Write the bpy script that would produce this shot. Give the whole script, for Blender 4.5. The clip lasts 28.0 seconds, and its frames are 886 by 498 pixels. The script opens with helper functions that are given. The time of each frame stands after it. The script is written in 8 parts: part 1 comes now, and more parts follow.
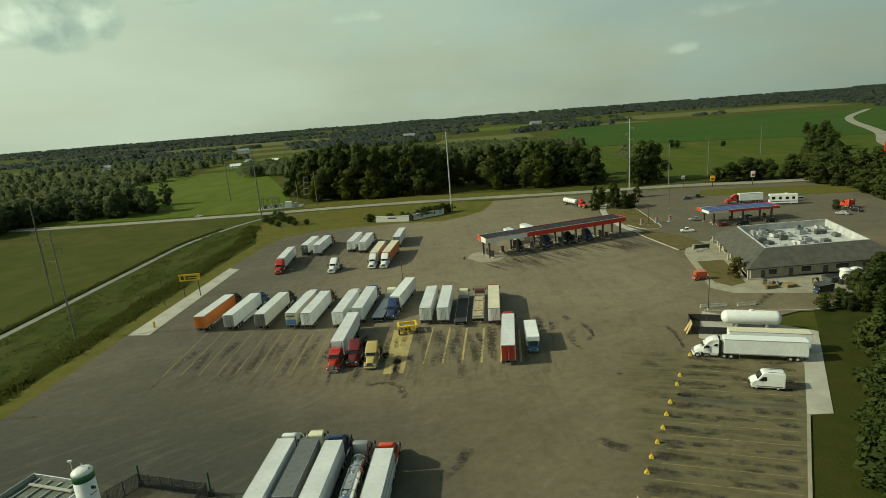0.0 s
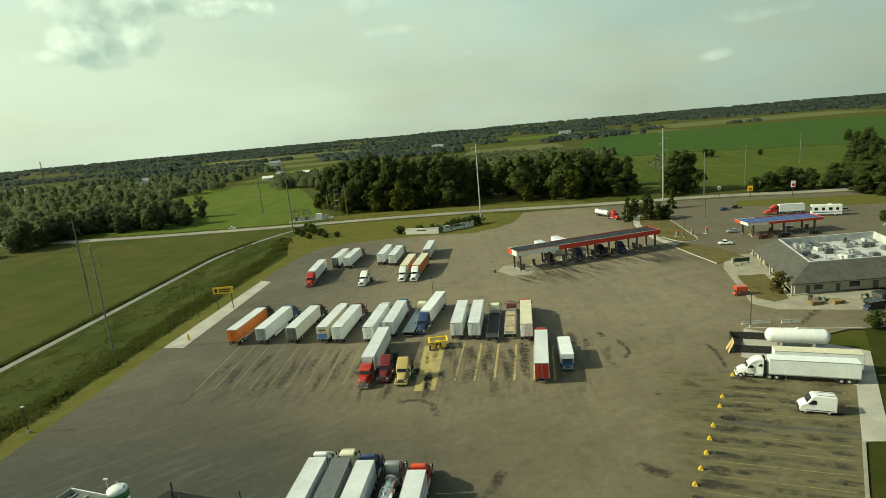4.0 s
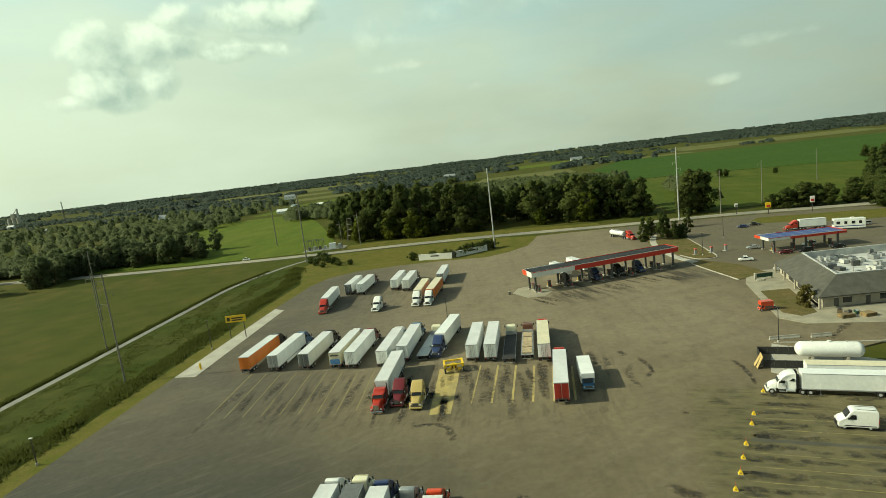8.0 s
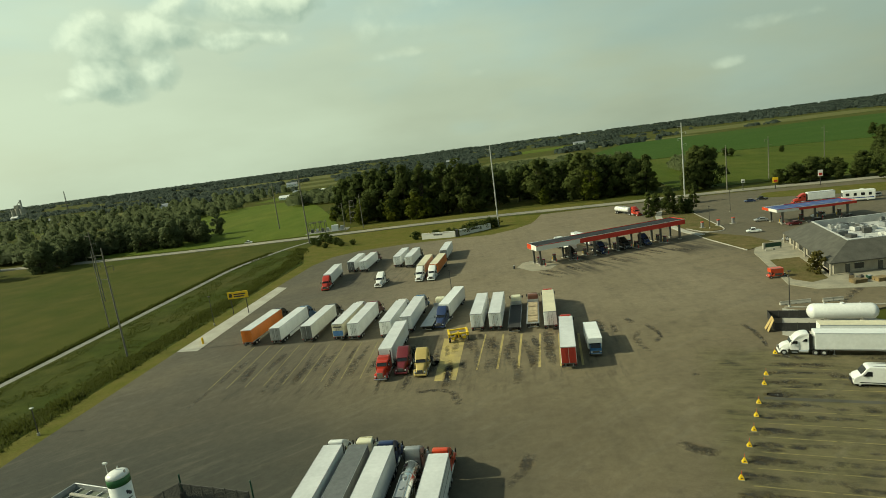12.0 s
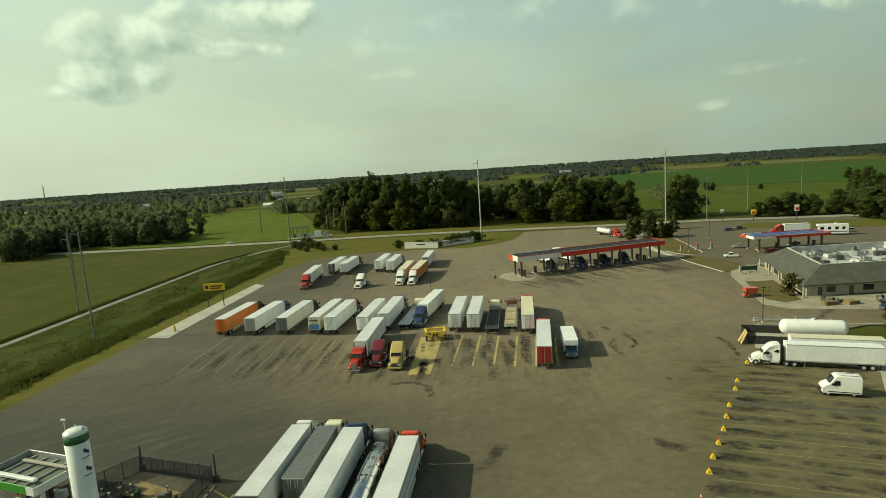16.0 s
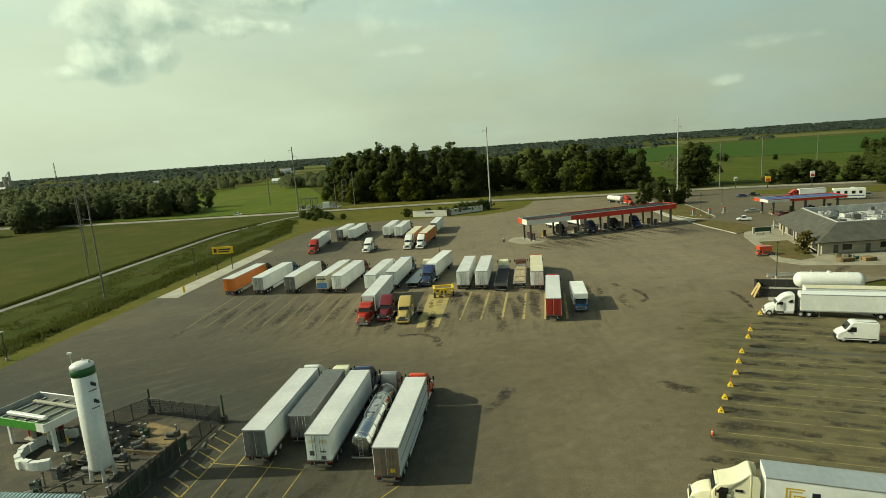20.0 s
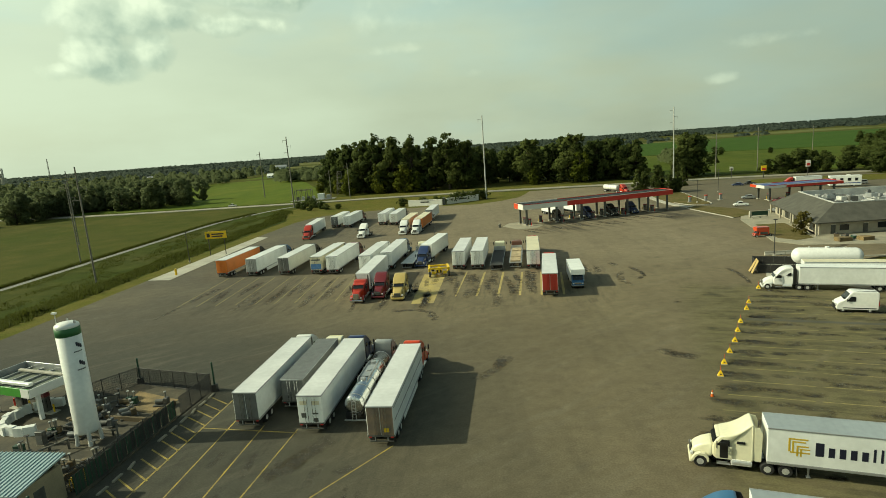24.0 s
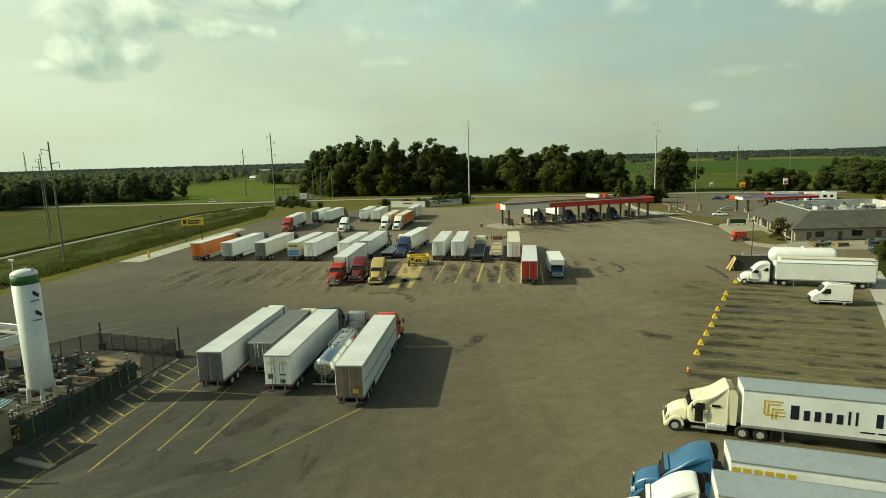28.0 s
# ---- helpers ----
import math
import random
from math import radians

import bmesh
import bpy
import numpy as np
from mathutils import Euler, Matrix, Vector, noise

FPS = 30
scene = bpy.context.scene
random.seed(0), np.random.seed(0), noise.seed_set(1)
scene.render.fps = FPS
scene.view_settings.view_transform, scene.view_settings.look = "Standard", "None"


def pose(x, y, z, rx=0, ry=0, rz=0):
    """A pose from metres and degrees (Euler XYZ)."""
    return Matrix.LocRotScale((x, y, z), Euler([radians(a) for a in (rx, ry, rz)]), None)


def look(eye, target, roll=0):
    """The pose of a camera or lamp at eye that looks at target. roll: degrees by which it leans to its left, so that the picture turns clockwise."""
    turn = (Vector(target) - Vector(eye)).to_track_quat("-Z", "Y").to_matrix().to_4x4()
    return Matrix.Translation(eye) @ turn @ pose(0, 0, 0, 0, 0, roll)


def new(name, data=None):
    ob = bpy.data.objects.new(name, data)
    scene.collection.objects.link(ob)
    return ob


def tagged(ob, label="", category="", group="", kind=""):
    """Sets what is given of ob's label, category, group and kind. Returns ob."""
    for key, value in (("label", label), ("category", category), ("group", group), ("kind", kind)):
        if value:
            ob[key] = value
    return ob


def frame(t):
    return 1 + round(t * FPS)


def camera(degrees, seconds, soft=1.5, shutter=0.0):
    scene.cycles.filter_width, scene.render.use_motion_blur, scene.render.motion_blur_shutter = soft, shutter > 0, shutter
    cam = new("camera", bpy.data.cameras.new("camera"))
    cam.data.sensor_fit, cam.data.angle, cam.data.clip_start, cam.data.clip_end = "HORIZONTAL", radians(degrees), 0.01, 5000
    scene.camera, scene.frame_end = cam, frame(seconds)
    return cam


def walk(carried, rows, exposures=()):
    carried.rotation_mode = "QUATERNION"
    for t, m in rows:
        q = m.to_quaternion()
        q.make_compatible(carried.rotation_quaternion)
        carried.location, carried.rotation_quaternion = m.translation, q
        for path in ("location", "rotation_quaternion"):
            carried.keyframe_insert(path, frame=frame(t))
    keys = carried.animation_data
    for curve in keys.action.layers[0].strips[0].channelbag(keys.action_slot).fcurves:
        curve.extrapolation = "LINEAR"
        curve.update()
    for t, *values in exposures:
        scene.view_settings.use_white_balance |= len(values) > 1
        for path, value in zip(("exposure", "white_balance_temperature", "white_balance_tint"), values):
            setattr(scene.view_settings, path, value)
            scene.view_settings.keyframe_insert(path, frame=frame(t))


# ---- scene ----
cam = camera(77.0, 28.0, soft=0.5)
PATH = [
    (0, (3.264, -0.445, 48.169), (3.21, 1.497, 47.694), -4.5),
    (0.5, (4.442, 0.68, 48.149), (4.339, 2.608, 47.627), -5.6),
    (1, (4.345, 0.586, 48.395), (4.239, 2.535, 47.962), -6.6),
    (1.5, (3.557, 0.269, 48.79), (3.411, 2.213, 48.344), -6.7),
    (2, (2.997, 0.438, 49.04), (2.823, 2.365, 48.533), -6.3),
    (2.5, (3.024, 0.433, 49.197), (2.849, 2.368, 48.726), -6.7),
    (3, (3.133, 0.657, 49.233), (2.972, 2.599, 48.786), -6.5),
    (3.5, (2.882, 0.783, 49.088), (2.73, 2.728, 48.65), -5.7),
    (5.5, (2.208, 2.411, 48.631), (2.055, 4.36, 48.207), -4.7),
    (6, (2.098, 2.959, 48.539), (1.921, 4.894, 48.067), -5.5),
    (6.5, (1.95, 3.414, 48.155), (1.837, 5.357, 47.696), -3.4),
    (7, (1.979, 3.339, 47.599), (1.832, 5.289, 47.177), -5.7),
    (7.5, (2.142, 3.063, 46.765), (1.967, 5.018, 46.385), -6.1),
    (8, (2.613, 2.794, 46.199), (2.419, 4.759, 45.878), -6.8),
    (8.5, (2.52, 3.597, 45.75), (2.316, 5.546, 45.351), -3.2),
    (9, (2.006, 4.138, 45.267), (1.848, 6.092, 44.871), -4.4),
    (9.5, (2.104, 4.185, 44.827), (1.928, 6.147, 44.485), -6.3),
    (10, (2.008, 3.836, 43.968), (1.832, 5.799, 43.627), -6.9),
    (10.5, (2.109, 4.046, 43.459), (1.931, 6.006, 43.105), -5.8),
    (11, (2.468, 3.385, 42.832), (2.284, 5.345, 42.479), -5.2),
    (11.5, (1.856, 4.146, 42.179), (1.65, 6.099, 41.799), -5.7),
    (12, (1.891, 4.139, 41.501), (1.681, 6.095, 41.14), -7.5),
    (12.5, (1.752, 3.951, 40.687), (1.566, 5.914, 40.352), -6.4),
    (14.5, (1.078, 3.985, 37.605), (0.852, 5.94, 37.249), -6.0),
    (15, (1.131, 4.311, 37.274), (0.922, 6.258, 36.864), -5.3),
    (15.5, (1.375, 4.235, 36.99), (1.156, 6.176, 36.562), -5.4),
    (16, (1.537, 3.215, 36.516), (1.396, 5.189, 36.225), -3.7),
    (16.5, (1.414, 3.454, 35.84), (1.231, 5.421, 35.525), -4.2),
    (17, (1.67, 3.807, 35.139), (1.491, 5.768, 34.788), -5.8),
    (17.5, (1.388, 3.911, 34.429), (1.197, 5.864, 34.041), -3.6),
    (18, (1.763, 3.585, 34.003), (1.601, 5.548, 33.66), -2.4),
    (18.5, (1.775, 3.816, 33.407), (1.617, 5.775, 33.035), -2.1),
    (19, (1.668, 3.654, 32.87), (1.533, 5.622, 32.543), -2.0),
    (19.5, (1.607, 3.681, 32.325), (1.457, 5.647, 31.988), -2.7),
    (20, (1.445, 3.691, 31.628), (1.267, 5.649, 31.264), -4.1),
    (20.5, (1.687, 3.993, 31.31), (1.506, 5.941, 30.895), -7.5),
    (22.5, (1.074, 3.941, 28.856), (0.875, 5.887, 28.44), -5.8),
    (23, (1.33, 3.919, 28.027), (1.201, 5.887, 27.695), -1.9),
    (23.5, (1.392, 4.241, 28.059), (1.218, 6.194, 27.665), -3.3),
    (24, (1.23, 4.164, 27.383), (1.066, 6.123, 27.012), -4.1),
    (24.5, (1.298, 4.023, 26.691), (1.147, 5.992, 26.378), -2.9),
    (25, (1.351, 3.996, 25.864), (1.264, 5.978, 25.612), -1.4),
    (25.5, (1.322, 4.431, 25.502), (1.164, 6.387, 25.113), -3.8),
    (26, (1.102, 4.466, 24.472), (0.989, 6.42, 24.058), -4.8),
    (26.5, (1.325, 4.298, 24.251), (1.124, 6.227, 23.763), -6.4),
    (27, (1.578, 4.398, 23.553), (1.447, 6.364, 23.211), 0.1),
    (27.5, (1.616, 4.347, 22.958), (1.51, 6.321, 22.66), 0.9),
    (28, (1.367, 4.408, 22.184), (1.269, 6.379, 21.858), -1.6),
]
walk(cam, [(t, look(e, a, r)) for t, e, a, r in PATH], [(0, -0.28, 6950, -13.0), (1, 0.1, 6950, -13.0), (8, 0.12, 7050, -13.0), (10, -0.12, 7100, -13.0), (15, -0.1, 7300, -12.8), (28, 0.03, 7250, -12.6)])

# ---- world, sun ----
SUN_EL, SUN_ROT = radians(32), radians(267.7)


def make_world():
    w = bpy.data.worlds.new("sky_world")
    scene.world = w
    w.use_nodes = True
    nt = w.node_tree
    nt.nodes.clear()
    N, L = nt.nodes.new, nt.links.new
    out, bg = N("ShaderNodeOutputWorld"), N("ShaderNodeBackground")
    sky = N("ShaderNodeTexSky")
    sky.sky_type, sky.sun_disc = "NISHITA", False
    sky.sun_elevation, sky.sun_rotation = SUN_EL, SUN_ROT
    sky.air_density, sky.dust_density, sky.ozone_density = 1.3, 3.5, 1.0
    bg.inputs["Strength"].default_value = 0.1
    co = N("ShaderNodeTexCoord")
    way = N("ShaderNodeVectorMath")
    way.operation = "NORMALIZE"
    L(co.outputs["Generated"], way.inputs[0])
    # thin high overcast veil
    mp = N("ShaderNodeMapping")
    mp.inputs["Scale"].default_value = (2.2, 2.2, 6.5)
    L(way.outputs[0], mp.inputs["Vector"])
    veil = N("ShaderNodeTexNoise")
    veil.inputs["Scale"].default_value, veil.inputs["Detail"].default_value = 1.4, 6
    L(mp.outputs[0], veil.inputs["Vector"])
    vr = N("ShaderNodeMapRange")
    vr.inputs["From Min"].default_value, vr.inputs["From Max"].default_value = 0.3, 0.7
    vr.inputs["To Min"].default_value, vr.inputs["To Max"].default_value = 0.74, 1.0
    L(veil.outputs["Fac"], vr.inputs["Value"])
    # veil brightness: paler towards the sun in the west
    dot = N("ShaderNodeVectorMath")
    dot.operation = "DOT_PRODUCT"
    dot.inputs[1].default_value = (-0.93, 0.05, 0.36)
    L(way.outputs[0], dot.inputs[0])
    br = N("ShaderNodeMapRange")
    br.inputs["From Min"].default_value, br.inputs["From Max"].default_value = -0.6, 0.95
    br.inputs["To Min"].default_value, br.inputs["To Max"].default_value = 4.2, 8.9
    L(dot.outputs["Value"], br.inputs["Value"])
    vc = N("ShaderNodeVectorMath")
    vc.operation = "SCALE"
    # creamy low down, cooler higher up, in drifting patches
    drift = N("ShaderNodeTexNoise")
    drift.inputs["Scale"].default_value, drift.inputs["Detail"].default_value = 2.3, 3
    L(mp.outputs[0], drift.inputs["Vector"])
    high = N("ShaderNodeSeparateXYZ")
    L(way.outputs[0], high.inputs[0])
    cool = N("ShaderNodeMapRange")
    cool.inputs["From Min"].default_value, cool.inputs["From Max"].default_value = 0.04, 0.30
    L(high.outputs[2], cool.inputs["Value"])
    blend = N("ShaderNodeMath")
    blend.operation, blend.use_clamp = "MULTIPLY_ADD", True
    blend.inputs[1].default_value = 1.7
    L(drift.outputs["Fac"], blend.inputs[0])
    less = N("ShaderNodeMath")
    east = N("ShaderNodeMath")
    east.operation = "MULTIPLY_ADD"
    east.inputs[1].default_value = 0.8
    L(high.outputs[0], east.inputs[0])
    L(cool.outputs[0], east.inputs[2])
    less.inputs[1].default_value = -0.95
    L(east.outputs[0], less.inputs[0])
    L(less.outputs[0], blend.inputs[2])
    hue = N("ShaderNodeMix")
    hue.data_type = "RGBA"
    hue.inputs[6].default_value, hue.inputs[7].default_value = (0.91, 1.0, 0.88, 1), (0.79, 1.0, 1.03, 1)
    L(blend.outputs[0], hue.inputs[0])
    L(hue.outputs[2], vc.inputs[0])
    L(br.outputs[0], vc.inputs["Scale"])
    # the veil thins overhead
    sep = N("ShaderNodeSeparateXYZ")
    L(way.outputs[0], sep.inputs[0])
    thin = N("ShaderNodeMapRange")
    thin.inputs["From Min"].default_value, thin.inputs["From Max"].default_value = 0.25, 0.7
    thin.inputs["To Min"].default_value, thin.inputs["To Max"].default_value = 1.0, 0.12
    L(sep.outputs[2], thin.inputs["Value"])
    cover = N("ShaderNodeMath")
    cover.operation = "MULTIPLY"
    L(vr.outputs[0], cover.inputs[0])
    L(thin.outputs[0], cover.inputs[1])
    mix = N("ShaderNodeMix")
    mix.data_type = "RGBA"
    L(cover.outputs[0], mix.inputs[0])
    L(sky.outputs[0], mix.inputs[6])
    L(vc.outputs[0], mix.inputs[7])
    last = mix.outputs[2]
    # cumulus heaps and wisps: overlapping mounds with ragged, billowing rims
    def billow(shift, scale, detail):
        n, off = N("ShaderNodeTexNoise"), N("ShaderNodeVectorMath")
        n.inputs["Scale"].default_value, n.inputs["Detail"].default_value, n.inputs["Roughness"].default_value = scale, detail, 0.52
        off.inputs[1].default_value = shift
        L(way.outputs[0], off.inputs[0])
        L(off.outputs[0], n.inputs["Vector"])
        return n.outputs["Fac"]

    def calc(op, a, b):
        m = N("ShaderNodeMath")
        m.operation = op
        for k, q in ((0, a), (1, b)):
            if isinstance(q, float):
                m.inputs[k].default_value = q
            else:
                L(q, m.inputs[k])
        return m.outputs[0]

    puffs = billow((0, 0, 0), 12.0, 6)
    # self-shading: the mass towards the sun, up and to the west, against the mass here
    relief = calc("SUBTRACT", puffs, billow((-0.018, -0.008, 0.02), 12.0, 4))
    def mounds(heaps, shift):
        field = None
        for (dx, dy, dz), across, up, amount in heaps:
            c = Vector((dx, dy, dz)).normalized() - Vector(shift)
            side = Vector((c.y, -c.x, 0)).normalized()
            top = side.cross(c)
            off = N("ShaderNodeVectorMath")
            off.operation = "SUBTRACT"
            off.inputs[1].default_value = c
            L(way.outputs[0], off.inputs[0])
            r2 = None
            for axis, size in ((side, across), (top, up)):
                d = N("ShaderNodeVectorMath")
                d.operation = "DOT_PRODUCT"
                d.inputs[1].default_value = axis / size
                L(off.outputs[0], d.inputs[0])
                sq = calc("MULTIPLY", d.outputs["Value"], d.outputs["Value"])
                r2 = sq if r2 is None else calc("ADD", r2, sq)
            mound = calc("SUBTRACT", float(amount), r2)
            field = mound if field is None else calc("MAXIMUM", field, mound)
        return field

    for heaps, edge, soft in ((CLOUDS, 1.7, 0.8), (WISPS, 2.2, 1.6)):
        field = mounds(heaps, (0, 0, 0))
        sunward = mounds(heaps, (-0.012, -0.006, 0.016))
        ragged = calc("ADD", field, calc("MULTIPLY", calc("SUBTRACT", puffs, 0.5), edge * 2))
        dens = N("ShaderNodeMapRange")
        dens.interpolation_type = "SMOOTHSTEP"
        dens.inputs["From Min"].default_value, dens.inputs["From Max"].default_value = 0.0, soft
        dens.inputs["To Max"].default_value = 0.92 if heaps is CLOUDS else 0.4
        L(ragged, dens.inputs["Value"])
        lit = calc("ADD", calc("MULTIPLY", relief, 2.2), 0.36)
        lit = calc("ADD", lit, calc("MULTIPLY", calc("SUBTRACT", field, sunward), 0.6))
        ramp = N("ShaderNodeMapRange")
        ramp.inputs["From Min"].default_value, ramp.inputs["From Max"].default_value = 0.1, 0.85
        L(lit, ramp.inputs["Value"])
        cc, mx = N("ShaderNodeMix"), N("ShaderNodeMix")
        cc.data_type = mx.data_type = "RGBA"
        cc.inputs[6].default_value, cc.inputs[7].default_value = CLOUD_LOW, CLOUD_HIGH
        L(ramp.outputs[0], cc.inputs[0])
        L(dens.outputs[0], mx.inputs[0])
        L(last, mx.inputs[6])
        L(cc.outputs[2], mx.inputs[7])
        last = mx.outputs[2]
    L(last, bg.inputs["Color"])
    L(bg.outputs[0], out.inputs[0])


CLOUD_LOW, CLOUD_HIGH = (4.3, 5.3, 5.0, 1), (9.3, 10.0, 8.9, 1)
# direction of each mound's middle, its size across and up, its thickness
CLOUDS = (
    ((-0.545, 0.822, 0.160), 0.070, 0.042, 1.0),
    ((-0.500, 0.850, 0.170), 0.050, 0.034, 1.0),
    ((-0.525, 0.826, 0.215), 0.080, 0.045, 1.0),
    ((-0.595, 0.792, 0.140), 0.050, 0.020, 0.8),
    ((-0.455, 0.865, 0.222), 0.060, 0.030, 0.9),
    ((-0.385, 0.898, 0.212), 0.090, 0.026, 0.9),
    ((-0.345, 0.902, 0.250), 0.15, 0.032, 0.9),
    ((0.56, 0.80, 0.215), 0.15, 0.04, 0.9),
)
WISPS = (
    ((-0.136, 0.975, 0.160), 0.055, 0.016, 0.7),
    ((-0.008, 0.993, 0.116), 0.05, 0.012, 0.4),
    ((0.374, 0.924, 0.069), 0.035, 0.012, 0.7),
    ((0.10, 0.96, 0.24), 0.3, 0.04, 0.6),
    ((0.46, 0.87, 0.12), 0.16, 0.016, 0.5),
    ((-0.2, 0.95, 0.20), 0.2, 0.03, 0.3),
)
make_world()
sun = new("sun", bpy.data.lights.new("sun", "SUN"))
sun.data.energy, sun.data.angle, sun.data.color = 4.8, radians(0.7), (1.0, 0.93, 0.80)
sun.matrix_world = look((0, 0, 0), (math.cos(SUN_EL) * 1.0, math.cos(SUN_EL) * 0.04, -math.sin(SUN_EL)))

# ---- materials ----
MATS = {}


def mat(name, col, rough=0.6, metal=0.0, var=0.12, scale=1.5, bump=0.15, col2=None, fine=18.0, coat=0.0):
    """A surface with variation at two scales: broad tone and fine grain."""
    if name in MATS:
        return MATS[name]
    m = bpy.data.materials.new(name)
    MATS[name] = m
    m.use_nodes = True
    nt = m.node_tree
    N, L = nt.nodes.new, nt.links.new
    bsdf = nt.nodes["Principled BSDF"]
    bsdf.inputs["Roughness"].default_value, bsdf.inputs["Metallic"].default_value = rough, metal
    bsdf.inputs["Coat Weight"].default_value = coat
    co = N("ShaderNodeNewGeometry")
    n1, n2 = N("ShaderNodeTexNoise"), N("ShaderNodeTexNoise")
    n1.inputs["Scale"].default_value, n1.inputs["Detail"].default_value = scale, 5
    n2.inputs["Scale"].default_value, n2.inputs["Detail"].default_value = fine, 3
    L(co.outputs["Position"], n1.inputs["Vector"])
    L(co.outputs["Position"], n2.inputs["Vector"])
    c2 = col2 or tuple(c * (1 - 2.2 * var) for c in col)
    mr = N("ShaderNodeMapRange")
    mr.inputs["From Min"].default_value, mr.inputs["From Max"].default_value = 0.32, 0.68
    L(n1.outputs["Fac"], mr.inputs["Value"])
    mx = N("ShaderNodeMix")
    mx.data_type = "RGBA"
    mx.inputs[6].default_value, mx.inputs[7].default_value = (*col, 1), (*c2, 1)
    L(mr.outputs[0], mx.inputs[0])
    g = N("ShaderNodeMapRange")
    g.inputs["From Min"].default_value, g.inputs["From Max"].default_value = 0.3, 0.7
    g.inputs["To Min"].default_value, g.inputs["To Max"].default_value = 1 - var, 1 + var
    L(n2.outputs["Fac"], g.inputs["Value"])
    sc = N("ShaderNodeVectorMath")
    sc.operation = "SCALE"
    L(mx.outputs[2], sc.inputs[0])
    L(g.outputs[0], sc.inputs["Scale"])
    L(sc.outputs[0], bsdf.inputs["Base Color"])
    if bump:
        b = N("ShaderNodeBump")
        b.inputs["Strength"].default_value, b.inputs["Distance"].default_value = bump, 0.02
        L(n2.outputs["Fac"], b.inputs["Height"])
        L(b.outputs[0], bsdf.inputs["Normal"])
    return m


def paint(name, col, rough=0.32, metal=0.0):
    return mat(name, col, rough, metal, var=0.05, scale=0.5, bump=0.02, fine=3.0, coat=0.3)


def leaf_mat(name, col, col2, island=0.45):
    m = bpy.data.materials.new(name)
    m.use_nodes = True
    nt = m.node_tree
    N, L = nt.nodes.new, nt.links.new
    bsdf = nt.nodes["Principled BSDF"]
    bsdf.inputs["Roughness"].default_value = 0.75
    bsdf.inputs["Specular IOR Level"].default_value = 0.08
    geo, info = N("ShaderNodeNewGeometry"), N("ShaderNodeObjectInfo")
    n1 = N("ShaderNodeTexNoise")
    n1.inputs["Scale"].default_value = 0.09
    L(geo.outputs["Position"], n1.inputs["Vector"])
    add = N("ShaderNodeMath")
    add.operation = "MULTIPLY_ADD"
    add.inputs[1].default_value = island
    L(geo.outputs["Random Per Island"], add.inputs[0])
    L(info.outputs["Random"], add.inputs[2])
    ad2 = N("ShaderNodeMath")
    L(add.outputs[0], ad2.inputs[0])
    L(n1.outputs["Fac"], ad2.inputs[1])
    mr = N("ShaderNodeMapRange")
    mr.inputs["From Min"].default_value, mr.inputs["From Max"].default_value = 0.3, 1.7
    L(ad2.outputs[0], mr.inputs["Value"])
    mx = N("ShaderNodeMix")
    mx.data_type = "RGBA"
    mx.inputs[6].default_value, mx.inputs[7].default_value = (*col, 1), (*col2, 1)
    L(mr.outputs[0], mx.inputs[0])
    L(mx.outputs[2], bsdf.inputs["Base Color"])
    # thin leaves let some light through
    tr, both = N("ShaderNodeBsdfTranslucent"), N("ShaderNodeMixShader")
    L(mx.outputs[2], tr.inputs["Color"])
    both.inputs[0].default_value = 0.5
    L(bsdf.outputs[0], both.inputs[1])
    L(tr.outputs[0], both.inputs[2])
    L(both.outputs[0], nt.nodes["Material Output"].inputs["Surface"])
    return m


